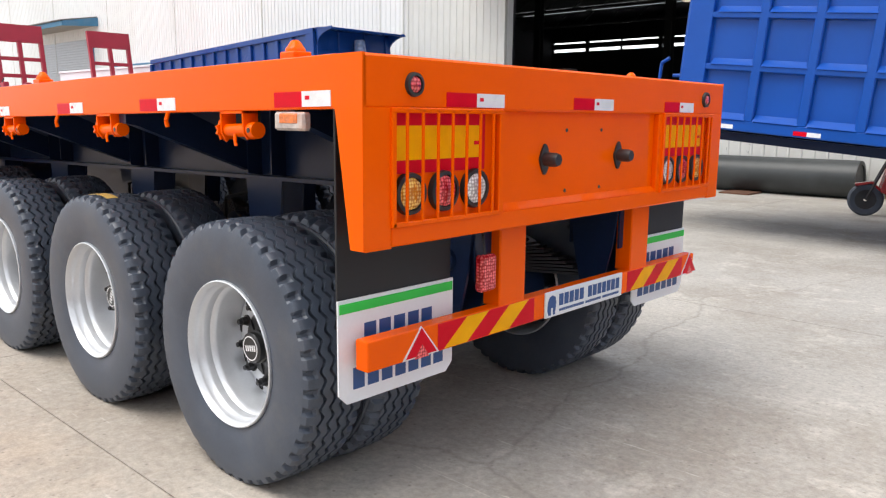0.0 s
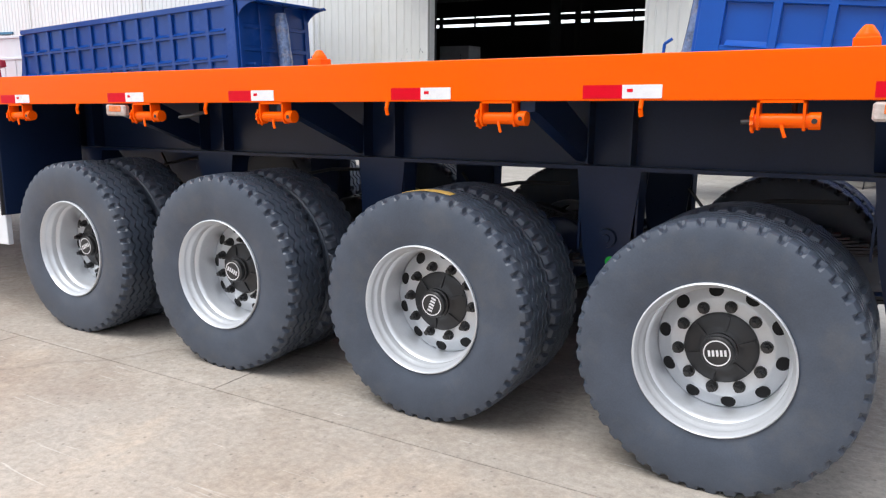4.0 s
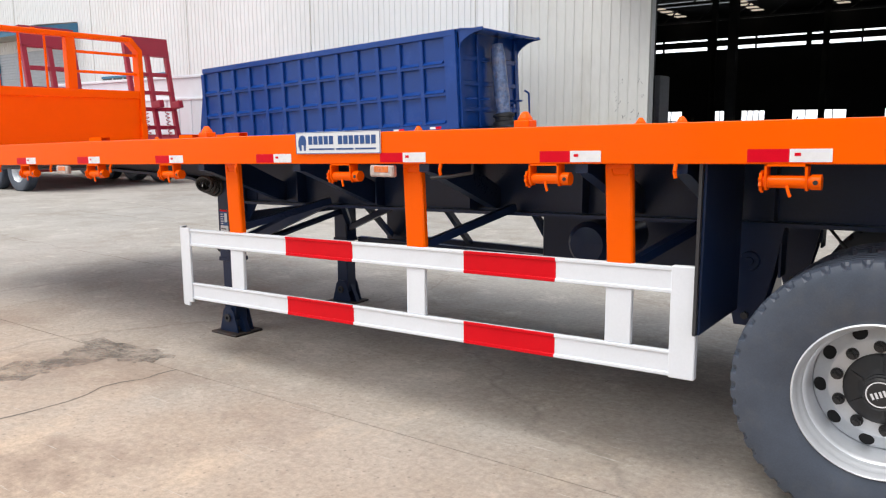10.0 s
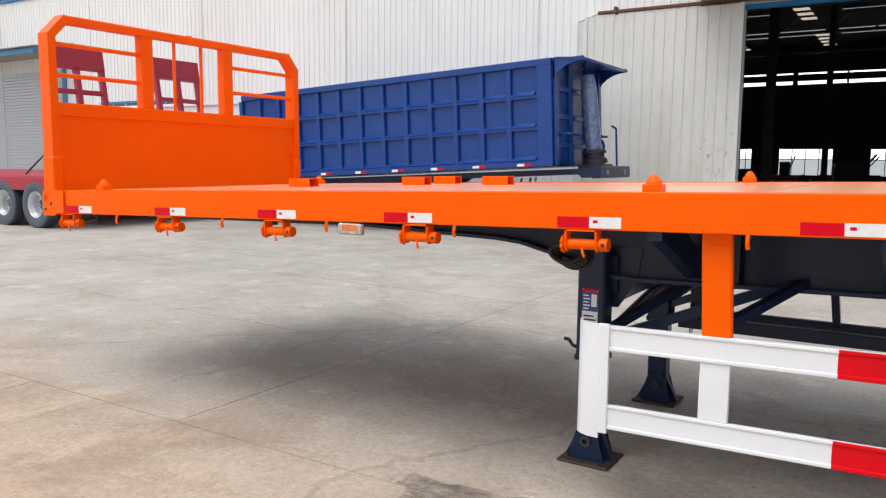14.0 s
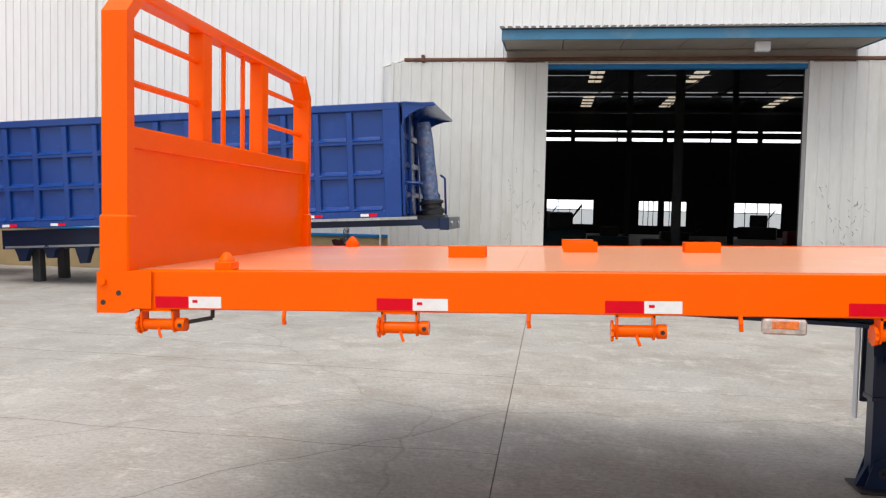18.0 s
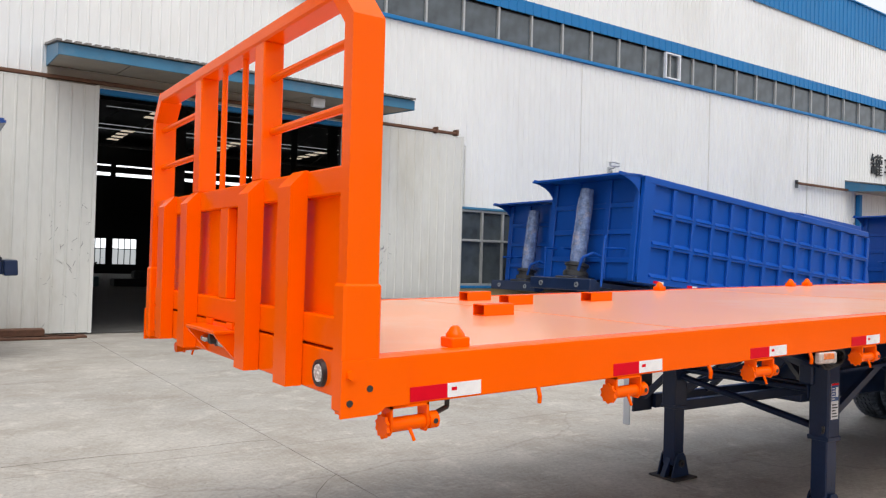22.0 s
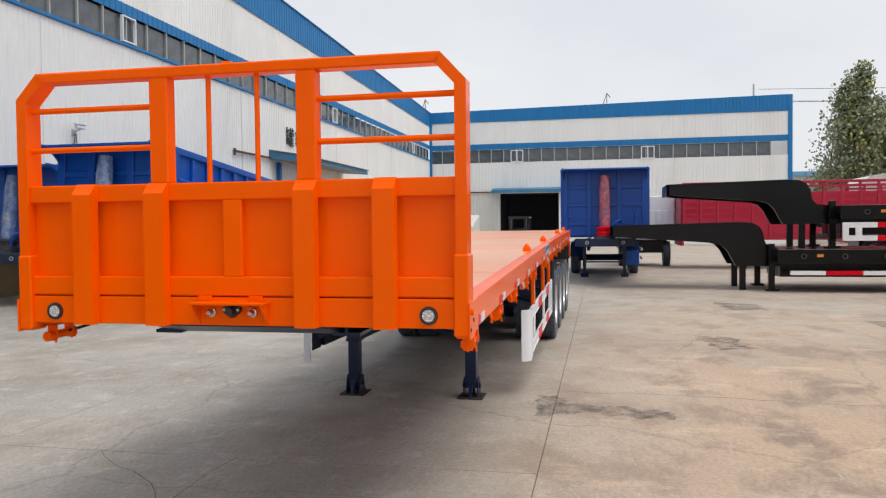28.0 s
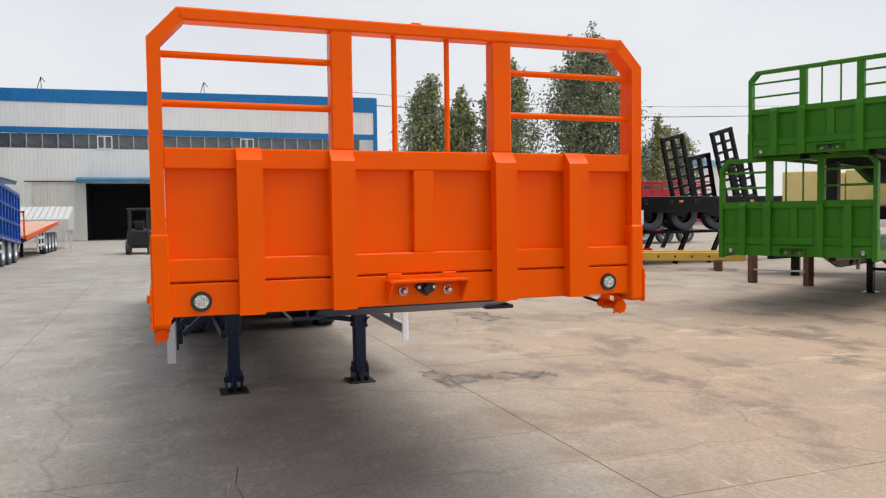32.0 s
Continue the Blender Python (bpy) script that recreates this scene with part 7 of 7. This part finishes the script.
for k, (x, y) in enumerate(((33.5, -12), (33.5, -15.2), (33.8, -18.6))):
    tk = thing("covered_truck", "white covered load behind the crimson fence", "truck body", group="white covered loads", m=pose(x, y, 0))
    part("load_body", cbox(B(), 0, 2.4, -3.0, 0, 0.9, 3.3, 0.05), SILVERSHEET, tk)
    part("rounded_cover", prism(B(), [(-3.0, 3.3), (0, 3.3), (0, 3.5), (-0.35, 3.78), (-1.0, 3.9), (-2.0, 3.9), (-2.65, 3.78), (-3.0, 3.5)], "x", 0, 2.4), SILVERSHEET, tk)
    part("chassis", cbox(B(), 0.4, 2.0, -3.0, 0, 0.5, 0.9), LOWBLACK, tk)
    for yy in (-0.6, -2.4):
        wheel(tk, 0.3, yy, -1, 0).matrix_basis = pose(0.3, yy, 0.512, 90, 0, -90)
wtk = thing("white_trailer", "white slatted trailer front beyond the low loaders", "trailer", m=pose(29.0, -1.2, 0))
part("white_body", cbox(B(), 0, 2.5, -2.4, 0, 1.1, 2.9, 0.03), WHITE, wtk)
for i in range(9):
    part("body_slat", cbox(B(), -0.04, 0.0, -2.35 + i * 0.27, -2.2 + i * 0.27, 1.2, 2.3, 0.01), WHITE, wtk)
part("undercarriage", cbox(B(), 0.3, 2.3, -2.1, -0.3, 0.55, 1.1), LOWBLACK, wtk)
for yy in (-2.1, -0.3):
    wheel(wtk, 0.5, yy, -1 if yy < -1 else 1, 0)

# ---- green flatbed trailers, stacked ----
for k, (x, y, z, label) in enumerate(((5.07, -7.68, -0.28, "green flatbed trailer with a railed headboard, parked on stands"), (4.25, -7.57, 1.36, "green flatbed trailer stacked on another of the same colour"))):
    gt = thing("green_flatbed_trailer", label, "semi-trailer", group="stacked green trailers", m=pose(x, y, z, 0, 0, -66.3))
    h = headboard(gt, GREEN)
    if k == 0:  # its front wall is the taller one
        for ob in [h] + list(h.children):
            ob.data = ob.data.copy()
            for v in ob.data.vertices:
                v.co.z = (v.co.z + 0.178) * 1.2 - 0.178
    h.matrix_basis = pose(0, 0, 1.3)
    part("deck_plate", cbox(B(), 0.08, 12.4, 0.05, 2.45, 1.27, 1.3), GREEN, gt)
    for yy in (0.0, 2.44):
        part("side_beam", cbox(B(), 0.08, 12.4, yy, yy + 0.06, 1.14, 1.3, 0.01), GREEN, gt)
    for yy in (0.7, 1.7):
        part("main_beam", prism(B(), [(0.3, 1.24), (12.2, 1.24), (12.2, 0.8), (3.5, 0.78), (2.6, 1.06), (0.3, 1.1)], "y", yy, yy + 0.1), LOWBLACK, gt)
    if k == 0:
        for yy in (0.3, 1.25):
            lg = part("landing_leg", cbox(B(), 3.7, 3.86, yy - 0.06, yy + 0.06, 0.3, 1.2, 0.01), LOWBLACK, gt)
            part("foot_plate", cbox(B(), 3.64, 3.92, yy - 0.13, yy + 0.13, 0.28, 0.3), LOWBLACK, lg)
        part("cross_bar", bar(B(), (3.78, 0.3, 0.75), (3.78, 1.25, 0.75), 0.06, 0.06), LOWBLACK, gt)
        g = part("guard_end", cbox(B(), 4.2, 4.26, 1.6, 1.66, 0.7, 1.2), WHITE, gt)
        for xw in (8.0, 11.0):
            for yy in (0.75, 1.75):
                part("axle_stand", cbox(B(), xw, xw + 0.2, yy - 0.1, yy + 0.1, 0.28, 0.8, 0.02), STEEL, gt)
    else:
        for xw in (1.5, 6.0, 10.5):
            for yy in (0.66, 1.66):
                part("stack_block", cbox(B(), xw, xw + 0.16, yy, yy + 0.18, -0.34, 0.8 if xw > 3 else 1.1), STEEL, gt)
st = thing("support_stand", "two rust-brown steel posts joined by a low grey bar", "support stand")
for x, y in ((10.52, -10.24), (9.33, -10.68)):
    part("post", cbox(B(), x - 0.08, x + 0.08, y - 0.08, y + 0.08, 0, 1.15, 0.01), RUST, st)
part("tie_bar", bar(B(), (10.52, -10.24, 0.31), (9.33, -10.68, 0.31), 0.03, 0.14), GALV, st)
cream = thing("stacked_panels", "pale cream panels piled on a trailer bed", "panel stack", m=pose(12.3, -12.85, 0, 0, 0, -136))
part("trailer_bed", cbox(B(), -0.4, 4.4, -0.9, 0.9, 1.4, 1.72, 0.02), LOWBLACK, cream)
for xx in (0.2, 3.6):
    for yy in (-0.7, 0.7):
        part("bed_leg", cbox(B(), xx, xx + 0.2, yy - 0.1, yy + 0.1, 0, 1.4), LOWBLACK, cream)
for i, (a, b) in enumerate(((0, 0.85), (0.87, 1.4), (1.42, 2.35))):
    part("panel_block", cbox(B(), a, b, -0.8, 0.8, 1.72, 2.62 - 0.06 * (i % 2), 0.02), PALEY, cream)

# ---- yellow skeletal chassis on the ground ----
yc = thing("yellow_chassis", "yellow steel skeletal chassis lying low on blocks", "chassis", m=pose(15.75, -9.35, 0, 0, 0, -128))
for yy in (0.0, 1.0):
    bm = cbox(B(), 0, 4.0, yy, yy + 0.12, 0.28, 0.52, 0.02)
    b = part("long_beam", bm, YELLOW, yc)
    for q in range(6):
        part("beam_hole", rod(B(), (0.8 + q * 0.45, yy - 0.002, 0.4), (0.8 + q * 0.45, yy + 0.004, 0.4), 0.035, n=8), HUBBLK, b)
for xx in (0.1, 1.3, 2.5, 3.8):
    part("cross_beam", cbox(B(), xx, xx + 0.14, 0.12, 1.0, 0.34, 0.48, 0.01), YELLOW, yc)
for xx in (0.8, 3.2):
    part("timber_block", cbox(B(), xx, xx + 0.2, -0.1, 1.25, 0, 0.28, 0.01), RUST, yc)

# ---- far end of the yard ----
fk = thing("forklift", "dark forklift truck seen from its mast side", "forklift", m=pose(35.6, 3.5, 0, 0, 0, 180))
part("fork_body", cbox(B(), -1.9, 0.0, -0.55, 0.55, 0.35, 1.15, 0.08), STEEL, fk)
part("counterweight", cbox(B(), -2.3, -1.8, -0.55, 0.55, 0.3, 1.2, 0.15), STEEL, fk)
for yy in (-0.42, 0.34):
    part("mast_rail", cbox(B(), 0.05, 0.2, yy, yy + 0.09, 0.1, 2.15, 0.01), HUBBLK, fk)
    part("fork_blade", cbox(B(), 0.2, 1.2, yy, yy + 0.1, 0.06, 0.11, 0.01), STEEL, fk)
for zz in (0.3, 0.9, 1.5, 2.08):
    part("mast_cross", cbox(B(), 0.07, 0.18, -0.4, 0.42, zz, zz + 0.07), HUBBLK, fk)
for xx in (-1.5, -0.2):
    for yy in (-0.5, 0.44):
        part("cab_post", cbox(B(), xx, xx + 0.06, yy, yy + 0.06, 1.1, 2.15), HUBBLK, fk)
part("cab_roof", cbox(B(), -1.6, -0.1, -0.55, 0.55, 2.13, 2.2, 0.02), HUBBLK, fk)
part("driver_seat", cbox(cbox(B(), -1.2, -0.8, -0.22, 0.22, 1.15, 1.27, 0.04), -1.25, -1.15, -0.22, 0.22, 1.2, 1.65, 0.04), HUBBLK, fk)
for xx, rr in ((-0.3, 0.32), (-1.8, 0.26)):
    for yy in (-0.62, 0.44):
        part("tyre", lathe(B(), [(rr * 0.5, -0.09), (rr, -0.09), (rr, 0.09), (rr * 0.5, 0.09)], 20, pose(xx, yy + 0.09, rr, 90), close=True), RUBBER, fk)
of = thing("far_flatbed_trailer", "second orange flatbed trailer parked at the far side of the yard", "semi-trailer", m=pose(33.2, 7.9, 0))
part("deck_plate", cbox(B(), 0, 11, 0, 2.5, 1.34, 1.45, 0.01), DECK, of)
part("side_beam", cbox(B(), 0, 11, -0.02, 0.05, 1.25, 1.452, 0.01), ORANGE, of)
for yy in (0.05, 2.4):
    part("head_post", cbox(B(), 0, 0.08, yy, yy + 0.06, 1.4, 2.5), ORANGE, of)
part("head_rail", cbox(B(), 0, 0.08, 0.05, 2.45, 2.42, 2.5), ORANGE, of)
part("main_beam", cbox(B(), 0.5, 10.8, 0.7, 1.8, 0.85, 1.34), LOWBLACK, of)
for xx in (6.2, 7.45, 8.7, 9.95):
    wheel(of, xx, 0.17, -1, xx * 33)
    wheel(of, xx, 2.33, 1, xx * 33)
for zz in (0.45, 0.8):
    part("guard_bar", cbox(B(), 3.2, 5.4, 0.0, 0.05, zz, zz + 0.12), WHITE, of)
for xx in (3.2, 4.3, 5.3):
    part("guard_post", cbox(B(), xx, xx + 0.1, 0.002, 0.048, 0.45, 1.3), WHITE, of)
for yy in (0.6, 1.9):
    part("landing_leg", cbox(B(), 2.6, 2.75, yy - 0.06, yy + 0.06, 0, 1.0), LOWBLACK, of)
for ob in of.children:
    if ob.name.split(".")[0] in ("deck_plate", "side_beam", "head_post", "head_rail", "main_beam", "guard_post"):
        for v in ob.data.vertices:
            v.co.z += -0.42 + 0.055 * v.co.x
ws = thing("pale_sheet_pile", "curved pale ribbed roof sheets stacked on a frame", "sheet pile", m=pose(47.5, 7.6, 0))
for k in range(14):
    part("roof_sheet", prism(B(), [(-1.6, 1.66), (1.4, 2.44), (1.4, 2.52), (-1.6, 1.74)], "y", k * 0.32, k * 0.32 + 0.27), SILVERSHEET, ws)
part("sheet_bed", prism(B(), [(-1.6, 1.1), (1.4, 1.1), (1.4, 2.44), (-1.6, 1.66)], "y", -0.02, 4.48), SILVERSHEET, ws)
for xx in (-1.4, 1.2):
    for yy in (0.1, 4.2):
        part("frame_leg", cbox(B(), xx, xx + 0.12, yy, yy + 0.12, 0, 1.12), WHITE, ws)
wr = thing("white_railing_truck", "white railed cargo bed of a parked truck", "truck bed", m=pose(45.0, 10.2, 0))
part("bed_side", cbox(B(), 0, 0.1, 0, 4.0, 1.2, 2.4, 0.02), WHITE, wr)
for k in range(12):
    part("rail_bar", cbox(B(), 0.02, 0.06, k * 0.22, k * 0.22 + 0.06, 2.4, 3.0), WHITE, wr)
part("top_bar", cbox(B(), 0, 0.08, 0, 2.7, 2.98, 3.06), WHITE, wr)
part("truck_frame", cbox(B(), 0, 3, 0.4, 3.6, 0.55, 1.2), LOWBLACK, wr)
for yy in (0.6, 3.4):
    wheel(wr, 1.0, yy, -1 if yy < 1 else 1, 0)

# ---- by the wall: scooters, pipe, plates ----
def scooter(x, y, turn, cloth):
    s = thing("motor_scooter", "dark red electric scooter" + (" with a quilted maroon apron over its front" if cloth else " parked on its stand beside the wall"), "scooter", group="parked scooters", m=pose(x, y, 0, 0, 4, turn))
    for xx in (0.0, 1.22):
        wl_ = part("wheel", lathe(B(), [(0.15, -0.04), (0.22, -0.045), (0.25, -0.02), (0.25, 0.02), (0.22, 0.045), (0.15, 0.04)], 28, pose(xx, 0, 0.25, 90), close=True), RUBBER, s)
        part("wheel_rim", lathe(B(), [(0.15, -0.03), (0.155, 0.0), (0.15, 0.03), (0.03, 0.03), (0.03, -0.03)], 20, pose(xx, 0, 0.25, 90), close=True), STEEL, wl_)
    part("fork", wire(wire(B(), [(0.0, -0.06, 0.25), (0.2, -0.05, 0.85)], 0.02), [(0.0, 0.06, 0.25), (0.2, 0.05, 0.85)], 0.02), STEEL, s)
    part("front_shield", prism(B(), [(0.16, 0.4), (0.24, 0.36), (0.34, 0.86), (0.24, 0.92)], "y", -0.17, 0.17), SCOOTRED, s)
    part("foot_board", cbox(B(), 0.28, 0.72, -0.15, 0.15, 0.28, 0.36, 0.03), HUBBLK, s)
    part("body_shell", prism(B(), [(0.7, 0.3), (1.2, 0.42), (1.5, 0.62), (1.42, 0.7), (0.75, 0.62)], "y", -0.14, 0.14), SCOOTRED, s)
    part("saddle", prism(B(), [(0.66, 0.66), (0.8, 0.62), (1.35, 0.7), (1.38, 0.78), (1.0, 0.76), (0.72, 0.76)], "y", -0.14, 0.14), HUBBLK, s)
    part("rear_rack", wire(B(), [(1.2, -0.1, 0.78), (1.6, -0.1, 0.84), (1.6, 0.1, 0.84), (1.2, 0.1, 0.78)], 0.013), GALV, s)
    part("handlebar", wire(B(), [(0.28, -0.33, 0.98), (0.22, -0.1, 0.98), (0.22, 0.1, 0.98), (0.28, 0.33, 0.98)], 0.016), HUBBLK, s)
    for yy in (-0.3, 0.3):
        part("mirror", lathe(B(), [(0.0, 0.012), (0.05, 0.01), (0.055, 0.0), (0.0, 0.0)], 14, pose(0.24, yy, 1.18, 0, -80)), HUBBLK, s)
        part("mirror_stem", wire(B(), [(0.26, yy, 0.98), (0.24, yy, 1.16)], 0.008), HUBBLK, s)
    part("front_mudguard", prism(B(), [(-0.18, 0.48), (0.05, 0.54), (0.22, 0.4), (0.2, 0.37), (0.04, 0.5), (-0.17, 0.44)], "y", -0.05, 0.05), SCOOTRED, s)
    part("rear_arm", bar(B(), (0.7, 0.09, 0.3), (1.22, 0.09, 0.25), 0.05, 0.04), STEEL, s)
    part("side_stand", wire(B(), [(0.75, -0.1, 0.28), (0.7, -0.24, 0.0)], 0.012), STEEL, s)
    part("tail_lamp", cbox(B(), 1.46, 1.52, -0.08, 0.08, 0.58, 0.66, 0.02), REDLENS, s)
    if cloth:
        bm = B()
        grid = [[bm.verts.new((0.05 + 0.3 * (1 - v) + 0.03 * math.sin(u * 9 + v * 5), -0.42 + 0.84 * u, 0.35 + 0.62 * v + 0.02 * math.sin(u * 14))) for v in np.linspace(0, 1, 9)] for u in np.linspace(0, 1, 15)]
        top = [[bm.verts.new(p.co + Vector((0.04, 0, 0.012))) for p in row] for row in grid]
        for g_ in (grid, top):
            for i in range(14):
                for j in range(8):
                    bm.faces.new((g_[i][j], g_[i + 1][j], g_[i + 1][j + 1], g_[i][j + 1]))
        part("quilt_apron", bm, CLOTH, s, "maroon quilted wind apron")
    return s


scooter(-2.55, 12.35, 6, True)
scooter(-2.75, 13.1, 12, False)
scooter(11.25, 11.5, 20, False)
for k, (x0, x1, y, z) in enumerate(((-0.6, 0.9, 14.1, 0.0), (0.2, 1.6, 13.85, 0.0), (0.1, 1.4, 13.7, 0.0))):
    solid("steel_plate", cbox(B(), x0, x1, y, y + 0.35, z, z + (0.16 if k == 0 else 0.045), 0.01), RUST, "rust-brown steel plate lying at the foot of the wall", "plate", group="rusty plates by the wall")
pipe = thing("dark_pipe", "thick dark wrapped pipe lying on the concrete by the wall", "pipe")
part("pipe_body", lathe(B(), [(0.28, 0.0), (0.35, 0.0), (0.36, 0.04), (0.355, 0.1), (0.355, 4.9), (0.35, 5.0), (0.28, 5.0)], 40, pose(5.5, 14.15, 0.36, 0, 90), close=True), DARKPIPE, pipe)
part("pipe_end", lathe(B(), [(0.0, 0.0), (0.28, 0.0), (0.28, 0.02), (0.0, 0.02)], 30, pose(10.46, 14.15, 0.36, 0, 90)), DARKPIPE, pipe)
part("pipe_chock", cbox(B(), 8.2, 8.8, 13.3, 14.0, 0.0, 0.03), RUST, pipe)

# ---- trees beyond the yard ----
LEAF = surf("poplar_leaves", (0.23, 0.265, 0.16), 0.5, vary=0.4, size=0.5, fine=3)
LEAFY = surf("yellowing_leaves", (0.26, 0.26, 0.07), 0.55, vary=0.35, size=0.5, fine=3)
BARK = surf("poplar_bark", (0.16, 0.13, 0.1), 0.9, vary=0.3, size=3, bump=0.3)


def poplar(x, y, height, wide, spires, seed, yellow=0.1, leaves=9000):
    rng = np.random.default_rng(seed)
    t = thing("poplar_tree", "tall green poplar with upswept branches and a ragged crown" if yellow < 0.3 else "smaller poplar with yellowing leaves", "tree", group="poplars beyond the yard", m=pose(x, y, 0))
    bm = B()
    rod(bm, (0, 0, 0), (0, 0, height * 0.45), 0.28, 0.16, 10)
    rod(bm, (0, 0, height * 0.45), (0.2, 0.1, height * 0.85), 0.16, 0.03, 8)
    tips = []
    spires = round(spires * 1.5)
    leaves = round(leaves * 1.35)
    for k in range(spires):
        a = 2 * math.pi * (k + rng.uniform(-0.3, 0.3)) / spires
        q = rng.uniform(0.05, 1.0)
        r = wide * 0.5 * q
        zb = height * rng.uniform(0.06, 0.3)
        zt = height * (1.0 - 0.42 * q * rng.uniform(0.5, 1.1) - rng.uniform(0, 0.06))
        p0 = Vector((0, 0, zb))
        p1 = Vector((r * 0.8 * math.cos(a), r * 0.8 * math.sin(a), zb + (zt - zb) * 0.4))
        p2 = Vector((r * 0.8 * math.cos(a), r * 0.8 * math.sin(a) - 0.6, zt))
        rod(bm, p0, p1, 0.1, 0.07, 6)
        rod(bm, p1, p2, 0.07, 0.01, 6)
        tips.append((p0, p1, p2, rng.uniform(0.8, 1.25)))
    part("trunk", bm, BARK, t)
    verts, faces, ids = [], [], []
    per = leaves // spires
    for p0, p1, p2, fat in tips:
        p0, p1, p2 = (np.array(q) for q in (p0, p1, p2))
        clumps = 40
        for c in range(clumps):
            u = (c + rng.random()) / clumps
            mid = p0 + (p1 - p0) * (u / 0.4) if u < 0.4 else p1 + (p2 - p1) * ((u - 0.4) / 0.6)
            spread = fat * wide * 0.078 * (0.35 + 1.2 * math.sin(min(1, u * 1.15) * math.pi) ** 0.8) + 0.12
            centre = mid + rng.uniform(-1.45, 1.45, 3) * spread * np.array([0.85, 0.85, 2.0])
            col = 1 if rng.random() < yellow else 0
            size = spread * 0.42 + 0.12
            for _ in range(per // clumps):
                p = centre + rng.uniform(-1.5, 1.5, 3) * size
                d = rng.normal(0, 1, 3)
                d /= np.linalg.norm(d)
                e = np.cross(d, rng.normal(0, 1, 3))
                e /= np.linalg.norm(e)
                s = rng.uniform(0.1, 0.2)
                i = len(verts)
                verts += [p - d * s, p + e * s * 0.62, p + d * s, p - e * s * 0.62]
                faces.append((i, i + 1, i + 2, i + 3))
                ids.append(col)
    me = bpy.data.meshes.new("crown")
    me.from_pydata([tuple(v) for v in verts], [], faces)
    me.materials.append(LEAF)
    me.materials.append(LEAFY)
    me.polygons.foreach_set("material_index", ids)
    part("crown", me, None, t)
    return t


poplar(66, -21.2, 15.6, 5.6, 15, 1, 0.12, 12000)
poplar(67, -24.8, 14.6, 5.0, 13, 2, 0.4, 10000)
poplar(66, -29.6, 18.0, 7.4, 19, 3, 0.06, 18000)
poplar(66, -39.0, 22.0, 10.0, 26, 4, 0.05, 32000)
poplar(70, -50.0, 12.8, 6.0, 7, 5, 0.6, 6000)
poplar(74, -56.0, 12.0, 6.5, 7, 6, 0.2, 6000)
hedge_rng = random.Random(8)
for k in range(9):
    poplar(84 + hedge_rng.uniform(-2, 2), -18 - k * 5.2, hedge_rng.uniform(6.0, 8.5), 6.5, 6, 20 + k, 0.1, 2600)
fb = thing("far_shed", "low far shed with a blue roof behind the trees", "building")
part("shed_wall", cbox(B(), 86, 120, -75, -46, 0, 8.2), CLAD, fb, smooth=0)
part("shed_roof", prism(B(), [(-75.5, 8.2), (-45.5, 8.2), (-60, 10.6)], "x", 85.5, 120), SKYBLUE, fb, smooth=0)
fb2 = thing("far_shed", "pale far shed beyond the yard fence", "building")
part("shed_wall", cbox(B(), 92, 110, -44, -17, 0, 7.2), CLAD, fb2, smooth=0)
part("shed_roof", cbox(B(), 91.5, 110, -44.5, -16.5, 7.2, 7.7), SKYBLUE, fb2, smooth=0)
pl = thing("power_line", "overhead power lines on a thin mast beyond the trees", "power line")
for z, dy in ((15.0, 0.0), (15.0, 0.5), (16.4, 0.3)):
    part("cable", wire(B(), [(88 + dy, -18, z + 0.4), (87 + dy, -40, z - 0.5), (86 + dy, -65, z - 0.1), (85, -95, z + 1.0)], 0.025, 5), STEEL, pl)
part("mast", rod(B(), (88.2, -17.5, 0), (88.2, -17.5, 17.4), 0.16, 0.1, 8), GALV, pl)
# yard wall that closes the open side
solid("wall_south", cbox(B(), -70, 90, -62.2, -62, 0, 2.4), CLAD, "plain pale boundary wall on the open side of the yard", "wall", kind="structure", smooth=0)

# ---- small device on the workshop wall ----
cctv = thing("wall_camera", "small white wall camera on a bracket with a loop of cable", "camera", m=pose(16.45, 14.65, 4.62))
part("wall_plate", cbox(B(), -0.07, 0.07, -0.03, 0.0, -0.1, 0.1, 0.01), GALV, cctv)
part("arm", wire(B(), [(0, -0.02, 0.02), (0, -0.22, 0.06), (0, -0.3, 0.1)], 0.022), GALV, cctv)
part("housing", cbox(B(), -0.26, 0.12, -0.37, -0.25, 0.08, 0.2, 0.02), PLATEW, cctv)
part("sun_shield", cbox(B(), -0.32, 0.14, -0.39, -0.23, 0.2, 0.215, 0.005), PLATEW, cctv)
part("cable_loop", wire(B(), [(0.08, -0.03, -0.05), (0.0, -0.05, -0.3), (-0.1, -0.05, -0.52), (0.06, -0.05, -0.6), (0.14, -0.04, -0.35), (0.12, -0.03, 0.0)], 0.012), HUBBLK, cctv)
